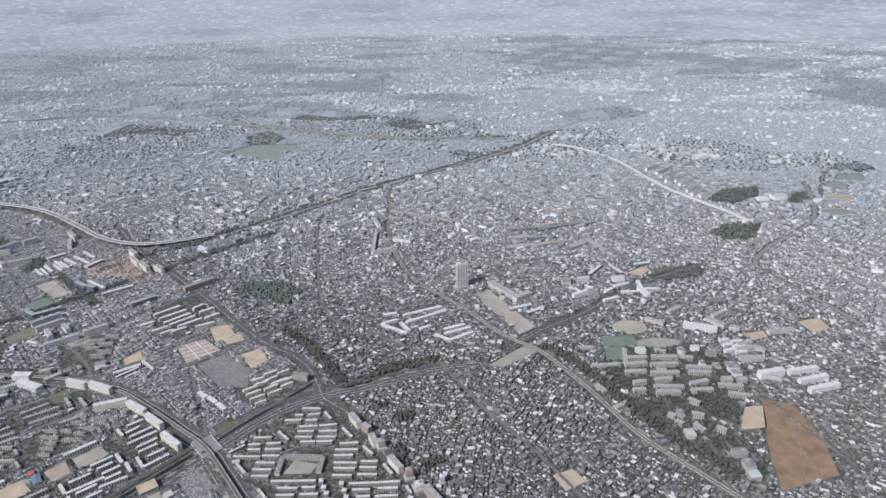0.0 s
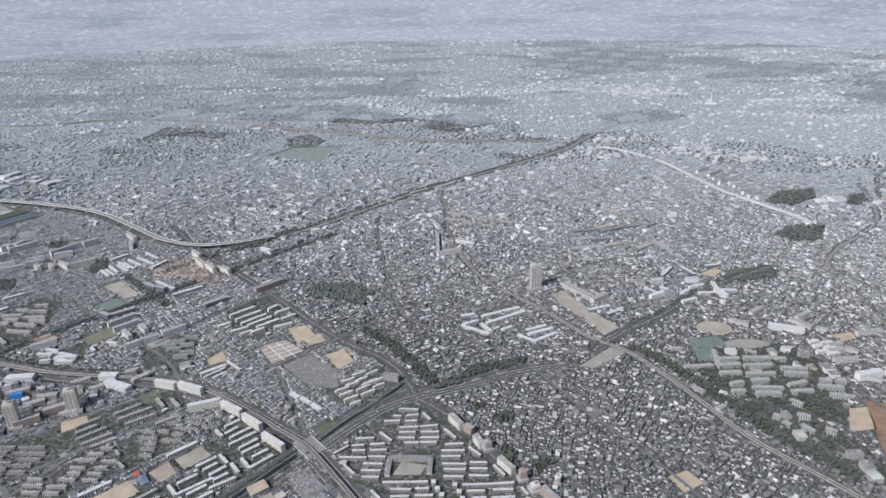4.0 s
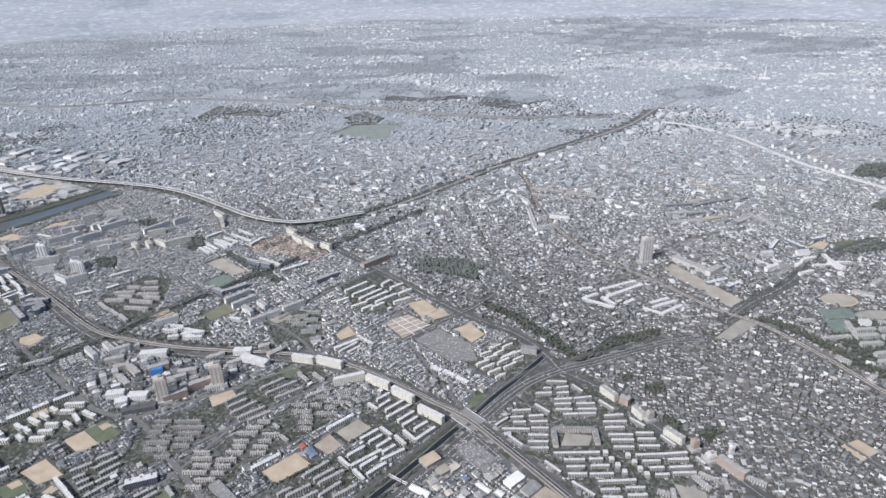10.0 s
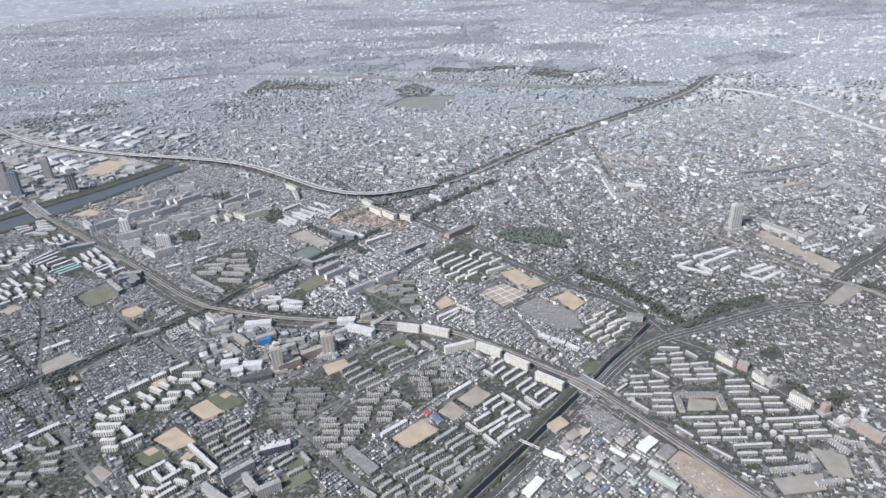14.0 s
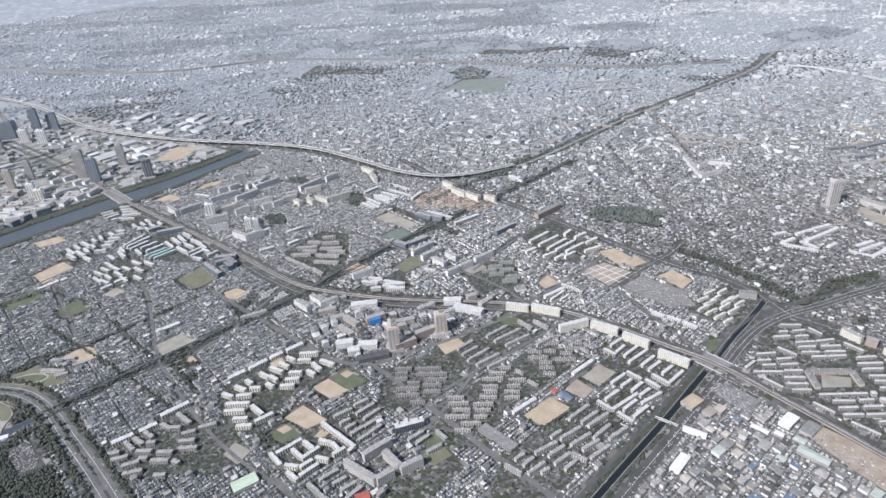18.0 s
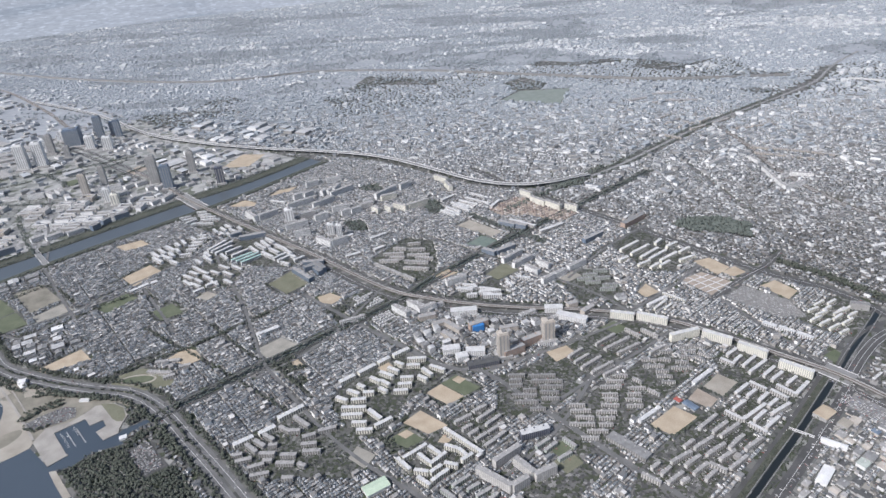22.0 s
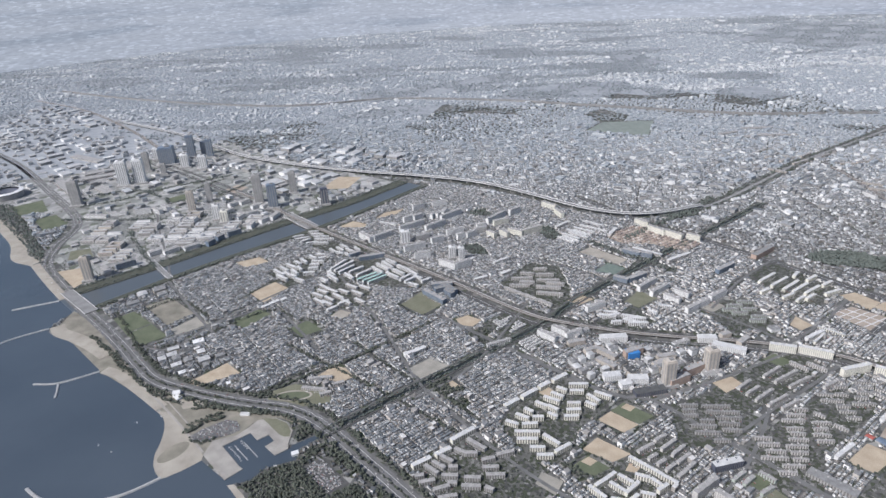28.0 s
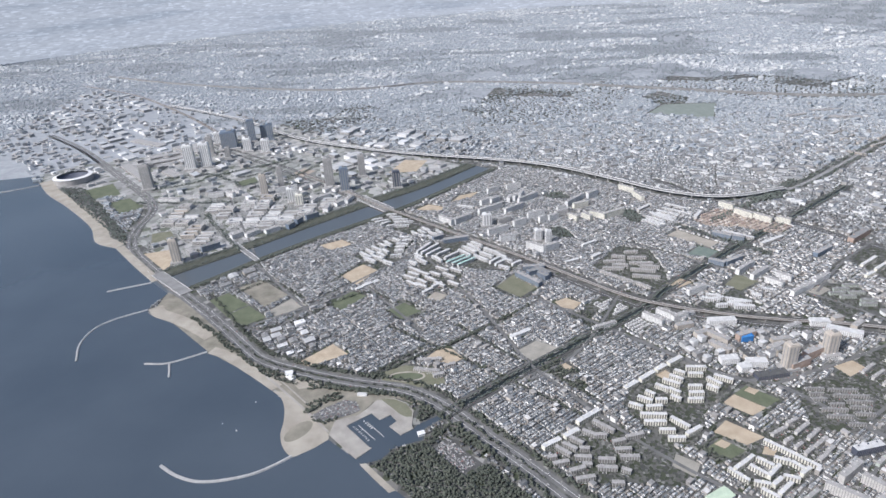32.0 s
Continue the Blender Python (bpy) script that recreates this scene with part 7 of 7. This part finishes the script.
# Farther houses draw more often on palettes with haze in their colours.
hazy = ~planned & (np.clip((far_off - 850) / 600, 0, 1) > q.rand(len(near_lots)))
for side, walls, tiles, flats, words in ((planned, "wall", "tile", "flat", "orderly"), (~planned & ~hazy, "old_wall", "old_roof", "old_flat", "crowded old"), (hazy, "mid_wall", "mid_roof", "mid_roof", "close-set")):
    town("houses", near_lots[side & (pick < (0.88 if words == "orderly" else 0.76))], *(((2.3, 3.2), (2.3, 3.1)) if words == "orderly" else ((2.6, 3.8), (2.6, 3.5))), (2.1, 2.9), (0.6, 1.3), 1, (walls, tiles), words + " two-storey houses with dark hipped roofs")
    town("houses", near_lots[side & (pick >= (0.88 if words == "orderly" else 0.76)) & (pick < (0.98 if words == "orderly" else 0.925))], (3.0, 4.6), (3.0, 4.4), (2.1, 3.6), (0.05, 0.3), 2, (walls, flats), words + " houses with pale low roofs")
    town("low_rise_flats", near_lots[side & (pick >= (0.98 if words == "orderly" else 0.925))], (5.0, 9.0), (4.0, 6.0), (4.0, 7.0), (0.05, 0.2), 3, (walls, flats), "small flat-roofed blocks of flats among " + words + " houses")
q.shuffle(bay_lots)
q.shuffle(mixed_lots)
n = len(mixed_lots)
town("low_rise_flats", mixed_lots[: n // 3], (4, 6.5), (3.5, 5.5), (2.5, 4.5), (0.05, 0.3), 23, ("wall", "flat"), "pale shops and flats near the railway")
town("houses", mixed_lots[n // 3 :], (3.4, 4.8), (3.4, 4.6), (2.2, 3), (0.6, 1.2), 24, ("wall", "tile"), "larger houses with dark roofs near the railway")
n = len(bay_lots)
town("low_rise_flats", bay_lots[n // 5 : n // 2], (12, 21), (8, 14), (3, 7), (0.05, 0.3), 21, ("mid_wall", "roof_mid"), "pale mid-rise buildings of the bay town")
town("low_rise_flats", bay_lots[n // 2 : int(n * 0.75)], (10, 19), (7, 13), (4, 10), (0.05, 0.3), 22, ("mid_wall", "mid_roof"), "grey mid-rise buildings of the bay town")
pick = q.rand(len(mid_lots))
# Same again: the haze-coloured far palette takes over with distance.
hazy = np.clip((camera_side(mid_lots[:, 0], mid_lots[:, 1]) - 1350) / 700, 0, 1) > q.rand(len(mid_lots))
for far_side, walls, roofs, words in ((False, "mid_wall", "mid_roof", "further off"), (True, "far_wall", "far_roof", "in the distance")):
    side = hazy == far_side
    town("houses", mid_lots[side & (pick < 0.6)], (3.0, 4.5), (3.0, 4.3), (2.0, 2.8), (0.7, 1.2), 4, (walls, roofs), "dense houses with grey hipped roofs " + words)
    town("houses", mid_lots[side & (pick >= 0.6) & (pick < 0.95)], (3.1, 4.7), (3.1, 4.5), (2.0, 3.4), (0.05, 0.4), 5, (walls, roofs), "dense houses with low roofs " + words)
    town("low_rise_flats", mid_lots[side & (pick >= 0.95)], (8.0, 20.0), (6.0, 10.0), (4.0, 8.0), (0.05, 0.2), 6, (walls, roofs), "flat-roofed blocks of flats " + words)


def patches(places, seed, wide, deep):
    """A smooth patchy field over the plain, between 0 and 1."""
    r = np.random.RandomState(seed)
    total = np.zeros(len(places))
    for part_of, size in ((0.6, 1.0), (0.4, 0.38)):
        grid = r.rand(64, 64)
        u, v = (places[:, 0] + 6000) / (wide * size), (places[:, 1] + 500) / (deep * size)
        i, j = np.floor(u).astype(int), np.floor(v).astype(int)
        fu, fv = u - i, v - j
        fu, fv = fu * fu * (3 - 2 * fu), fv * fv * (3 - 2 * fv)
        g = lambda a, b: grid[a % 64, b % 64]
        total += part_of * ((g(i, j) * (1 - fu) + g(i + 1, j) * fu) * (1 - fv) + (g(i, j + 1) * (1 - fu) + g(i + 1, j + 1) * fu) * fv)
    return total


FAR_TREES = []
# The far town's haze is only in its wall and roof colours.
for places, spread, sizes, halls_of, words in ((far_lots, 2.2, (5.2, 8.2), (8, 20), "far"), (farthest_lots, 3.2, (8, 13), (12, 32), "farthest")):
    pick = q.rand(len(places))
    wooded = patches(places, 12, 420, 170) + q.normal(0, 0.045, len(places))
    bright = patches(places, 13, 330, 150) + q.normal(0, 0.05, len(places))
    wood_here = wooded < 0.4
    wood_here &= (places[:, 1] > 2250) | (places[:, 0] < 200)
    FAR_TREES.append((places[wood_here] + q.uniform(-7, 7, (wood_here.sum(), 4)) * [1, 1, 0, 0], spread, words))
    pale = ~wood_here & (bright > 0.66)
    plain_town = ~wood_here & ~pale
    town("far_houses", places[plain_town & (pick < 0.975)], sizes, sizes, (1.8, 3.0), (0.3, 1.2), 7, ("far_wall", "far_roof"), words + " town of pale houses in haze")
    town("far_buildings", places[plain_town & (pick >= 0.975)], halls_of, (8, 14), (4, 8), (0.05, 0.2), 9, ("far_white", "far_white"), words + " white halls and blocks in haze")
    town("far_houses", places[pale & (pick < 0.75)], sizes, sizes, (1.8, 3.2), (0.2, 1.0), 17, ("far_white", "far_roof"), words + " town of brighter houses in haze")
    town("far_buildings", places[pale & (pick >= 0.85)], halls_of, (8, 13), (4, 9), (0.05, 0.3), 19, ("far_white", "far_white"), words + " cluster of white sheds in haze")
sheds = np.array(FAR_HALLS)
for wide in range(3):
    some = sheds[wide::3]
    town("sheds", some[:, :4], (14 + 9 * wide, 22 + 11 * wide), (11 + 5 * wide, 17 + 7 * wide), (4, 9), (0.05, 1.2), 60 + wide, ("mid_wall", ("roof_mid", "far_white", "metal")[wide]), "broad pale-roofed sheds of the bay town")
for places, length, depth, h, wall, roof in FAR_SLABS:
    if len(places):
        verts, quads, tris, qm, tm = house_stock(places, (length, length), (depth, depth), (h, h), (0.1, 0.1), 3, False)
        tagged(new("far_apartment_blocks", bulk_mesh("far_apartment_blocks", verts, quads, tris, qm, tm, (wall, roof))), "far pale apartment slabs in rows", "apartment blocks", kind="stuff")


def house(length, depth, h, rise, hip):
    """A small house: walls, hipped roof with eaves, windows on the sunny side, a door."""
    ob = tagged(new("house"), "small two-storey house with a hipped roof", "house", "small houses")
    part("wall", boxes("wall", [(0, 0, 0, length, depth, h)], "wall_ob"), ob)
    a, b = length / 2 + 0.12, depth / 2 + 0.12
    part("roof", mesh_of("roof", [(-a, -b, h), (a, -b, h), (a, b, h), (-a, b, h), (-a + hip, 0, h + rise), (a - hip, 0, h + rise)],
         [(0, 1, 5, 4), (2, 3, 4, 5), (3, 0, 4), (1, 2, 5), (3, 2, 1, 0)], "tile_ob"), ob)
    pane = boxes("window", [(0, 0, 0, length * 0.24, 0.1, h * 0.24)], "glass")
    for u, z in ((-0.25, 0.15), (0.25, 0.6)):
        o = part("window", pane, ob)
        o.location = (u * length, -depth / 2 - 0.02, z * h)
    return ob


kinds = [house(3.1, 2.7, 2.5, 0.8, 0.9), house(2.9, 2.9, 2.6, 0.9, 1.2), house(3.3, 2.5, 2.4, 0.7, 0.3), house(2.7, 2.8, 2.7, 0.7, 0.9), house(3.0, 3.0, 2.4, 0.4, 1.0)]
for k, (x, y, turn, _) in enumerate(own_lots):
    m = pose(x, y, 0, 0, 0, math.degrees(turn) + rnd.choice((0, 90, 0)))
    if k < len(kinds):
        kinds[k].matrix_basis = m
    else:
        copy_thing(kinds[k % len(kinds)], m)

# ---- trees ----
ICO = []
for k in range(12):
    t = math.acos(1 - 2 * (k + 0.5) / 12)
    f = math.pi * (1 + 5**0.5) * k
    ICO.append((math.sin(t) * math.cos(f), math.sin(t) * math.sin(f), math.cos(t)))
bm = bmesh.new()
bmesh.ops.create_icosphere(bm, subdivisions=1, radius=1.0)
ICO = np.array([v.co[:] for v in bm.verts])
ICO_FACES = np.array([[v.index for v in f.verts] for f in bm.faces])
bm.free()


OCTA = np.array([(1, 0, 0), (-1, 0, 0), (0, 1, 0), (0, -1, 0), (0, 0, 1), (0, 0, -1)], float)
OCTA_FACES = np.array([(0, 2, 4), (2, 1, 4), (1, 3, 4), (3, 0, 4), (2, 0, 5), (1, 2, 5), (3, 1, 5), (0, 3, 5)])


def trees(name, spots, tall, clumps, label_text, seed, leaf="leaf", spread=1.0):
    """Trees as one mesh: a tapered trunk each and a crown of uneven leaf clumps."""
    q = np.random.RandomState(seed)
    n = len(spots)
    if not n:
        return
    ball, faces = (ICO, ICO_FACES) if clumps > 1 else (OCTA * 1.1, OCTA_FACES)
    h = tall * q.uniform(0.65, 1.25, n)
    verts, tris, mat, at = [], [], [], 0
    for c in range(clumps):
        r = h * q.uniform(0.26, 0.42, n)
        off = q.normal(0, 0.2, (n, 2)) * h[:, None] if c else np.zeros((n, 2))
        z = h * q.uniform(0.5, 0.78, n)
        jit = q.uniform(0.7, 1.25, (n, len(ball)))
        p = ball[None] * jit[..., None] * r[:, None, None] * np.array([spread, spread, 0.85])
        p += np.stack([spots[:, 0] + off[:, 0], spots[:, 1] + off[:, 1], z], -1)[:, None]
        verts.append(p.reshape(-1, 3))
        tris.append((faces[None] + (at + np.arange(n) * len(ball))[:, None, None]).reshape(-1, 3))
        mat.append(np.zeros(n * len(faces), int))
        at += n * len(ball)
    w = h * 0.06
    cs = np.array([(1, 0), (-0.5, 0.87), (-0.5, -0.87)])
    foot = np.stack([spots[:, :1] + w[:, None] * cs[:, 0], spots[:, 1:2] + w[:, None] * cs[:, 1], np.zeros((n, 3))], -1)
    tip = np.stack([spots[:, 0], spots[:, 1], h * 0.6], -1)[:, None]
    verts.append(np.concatenate([foot, tip], 1).reshape(-1, 3))
    tris.append((np.array([[0, 1, 3], [1, 2, 3], [2, 0, 3]])[None] + (at + np.arange(n) * 4)[:, None, None]).reshape(-1, 3))
    mat.append(np.ones(n * 3, int))
    none = np.zeros((0, 4), int)
    ob = new(name, bulk_mesh(name, np.vstack(verts), none, np.vstack(tris), np.zeros(0, int), np.concatenate(mat), (leaf, "bark")))
    tagged(ob, label_text, "trees", kind="stuff")


trees("trees", bay_spots, 3.2, 1, "street trees of the bay town", 73, "mid_leaf")
trees("trees", campus_trees, 4.0, 3, "dark green campus trees round pale buildings", 72)
for k, (outline, every, tall) in enumerate(WOODS):
    far_y = np.mean(outline, axis=0)[1]
    spots = scatter(outline, every, 100 + k)
    if far_y < 1200 and every > 2.5:
        spots = spots[~on_road(spots[:, 0], spots[:, 1])]
    if far_y > 1600:
        sx, sy = spots[:, 0], spots[:, 1]
        spots = spots[np.sin(sx * 0.013 + sy * 0.021) + np.sin(sx * 0.031 - sy * 0.017) + q.normal(0, 0.5, len(sx)) > -0.5]
    # Leaf colour steps paler with distance, standing in for haze.
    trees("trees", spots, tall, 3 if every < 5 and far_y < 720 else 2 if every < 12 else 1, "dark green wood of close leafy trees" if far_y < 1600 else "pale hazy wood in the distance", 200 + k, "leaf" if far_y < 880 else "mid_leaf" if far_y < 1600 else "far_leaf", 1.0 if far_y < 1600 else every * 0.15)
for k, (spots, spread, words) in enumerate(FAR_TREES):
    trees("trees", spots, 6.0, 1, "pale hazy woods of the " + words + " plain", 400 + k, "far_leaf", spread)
yard = np.vstack(BLOCK_TREES)
trees("trees", yard, 2.7, 1, "trees on the lawns between apartment blocks", 5)
garden = np.stack([q.uniform(-1800, 650, 90000), q.uniform(420, 1400, 90000)], -1)
garden = garden[seen_wedge(garden[:, 0], garden[:, 1]) & ~is_taken(garden[:, 0], garden[:, 1])]
clump = np.sin(garden[:, 0] * 0.021 + 1.3) * np.sin(garden[:, 1] * 0.027) + 0.6 * np.sin(garden[:, 0] * 0.057 + garden[:, 1] * 0.043) + (0.95 * (garden[:, 1] < 950) + 0.3) * ~inside(garden[:, 0], garden[:, 1], RECLAIMED)
garden = garden[clump + q.normal(0, 0.4, len(garden)) > 0.95][:11000]
trees("trees", garden, 3.0, 1, "garden trees among the houses", 6)

# ---- cars ----
cars = []
for name, line in ROADS.items():
    wide = 4.0
    for a, b in zip(line[:-1], line[1:]):
        if a[1] < 1500 and a[1] > 330:
            d = (b - a) / max(np.linalg.norm(b - a), 1e-6)
            for _ in range(2):
                if q.rand() < 0.45:
                    p = a + (b - a) * q.rand() + np.array([-d[1], d[0]]) * q.choice([-2.2, 2.2])
                    cars.append((p[0], p[1], math.atan2(d[1], d[0])))
cars += PARKED
yards = [(-322, 604), (-283, 552), (-205, 455), (-330, 330), (-500, 360), (-455, 430), (-390, 515)]
for x, y in scatter(yards, 4.2, 61):
    if q.rand() < 0.6:
        cars.append((x, y, radians(q.choice([40, 130]))))
for x, y in scatter(BOAT_PARK, 2.4, 62):
    if q.rand() < 0.7:
        cars.append((x, y, radians(q.choice([40, 130]))))
for corner, along, across in (((-345, 572), (30, -37), (14, 11)),):
    for i in range(12):
        for j in range(16):
            if q.rand() < 0.75:
                cars.append((corner[0] + along[0] * j / 16 + across[0] * i / 12, corner[1] + along[1] * j / 16 + across[1] * i / 12, radians(40)))
for k in range(260):
    u, v = q.rand(), q.rand()
    p = np.array(LOT[0]) + u * (np.array(LOT[1]) - LOT[0]) + v * (np.array(LOT[3]) - LOT[0])
    cars.append((p[0], p[1], radians(-35)))
plot = np.array(STONE_PLOT, float)
ux, uy = np.meshgrid(np.arange(-60, 60, 2.1), np.arange(-60, 60, 2.6))
ca, sa = math.cos(radians(40)), math.sin(radians(40))
sx, sy = plot[:, 0].mean() + (ux * ca - uy * sa).ravel(), plot[:, 1].mean() + (ux * sa + uy * ca).ravel()
keep = inside(sx, sy, STONE_PLOT)
rows_of = np.stack([sx[keep], sy[keep], np.full(keep.sum(), radians(40)), np.zeros(keep.sum())], -1)
town("stones", rows_of, (1.0, 1.5), (0.9, 1.3), (0.6, 1.1), (0.05, 0.3), 51, ("old_wall", "flat"), "close rows of small grey stones on a paved plot")
site = np.array(CLAY_SITE, float)
ux, uy = np.meshgrid(np.arange(-110, 110, 6.4), np.arange(-110, 110, 8.6))
sx, sy = site[:, 0].mean() + (ux * ca - uy * sa).ravel(), site[:, 1].mean() + (ux * sa + uy * ca).ravel()
keep = inside(sx, sy, CLAY_SITE) & (q.rand(len(sx)) < 0.85)
town("houses", np.stack([sx[keep], sy[keep], np.full(keep.sum(), radians(40)), np.zeros(keep.sum())], -1), (3.4, 4.6), (3.4, 4.4), (2.2, 3.0), (0.5, 1.0), 52, ("clay", "clay"), "new brown and cream houses in rows on a bare site")
cars = np.array([(*p, 0.0) for p in cars])
verts, quads, tris, qm, tm = house_stock(cars, (2.0, 2.4), (0.85, 1.0), (0.45, 0.55), (0.2, 0.35), 77)
verts[:, 2] += 0.32
tagged(new("cars", bulk_mesh("cars", verts, quads, tris, qm, tm, ("rubber", "flat"))), "small cars on the roads and in car parks", "cars", kind="stuff")
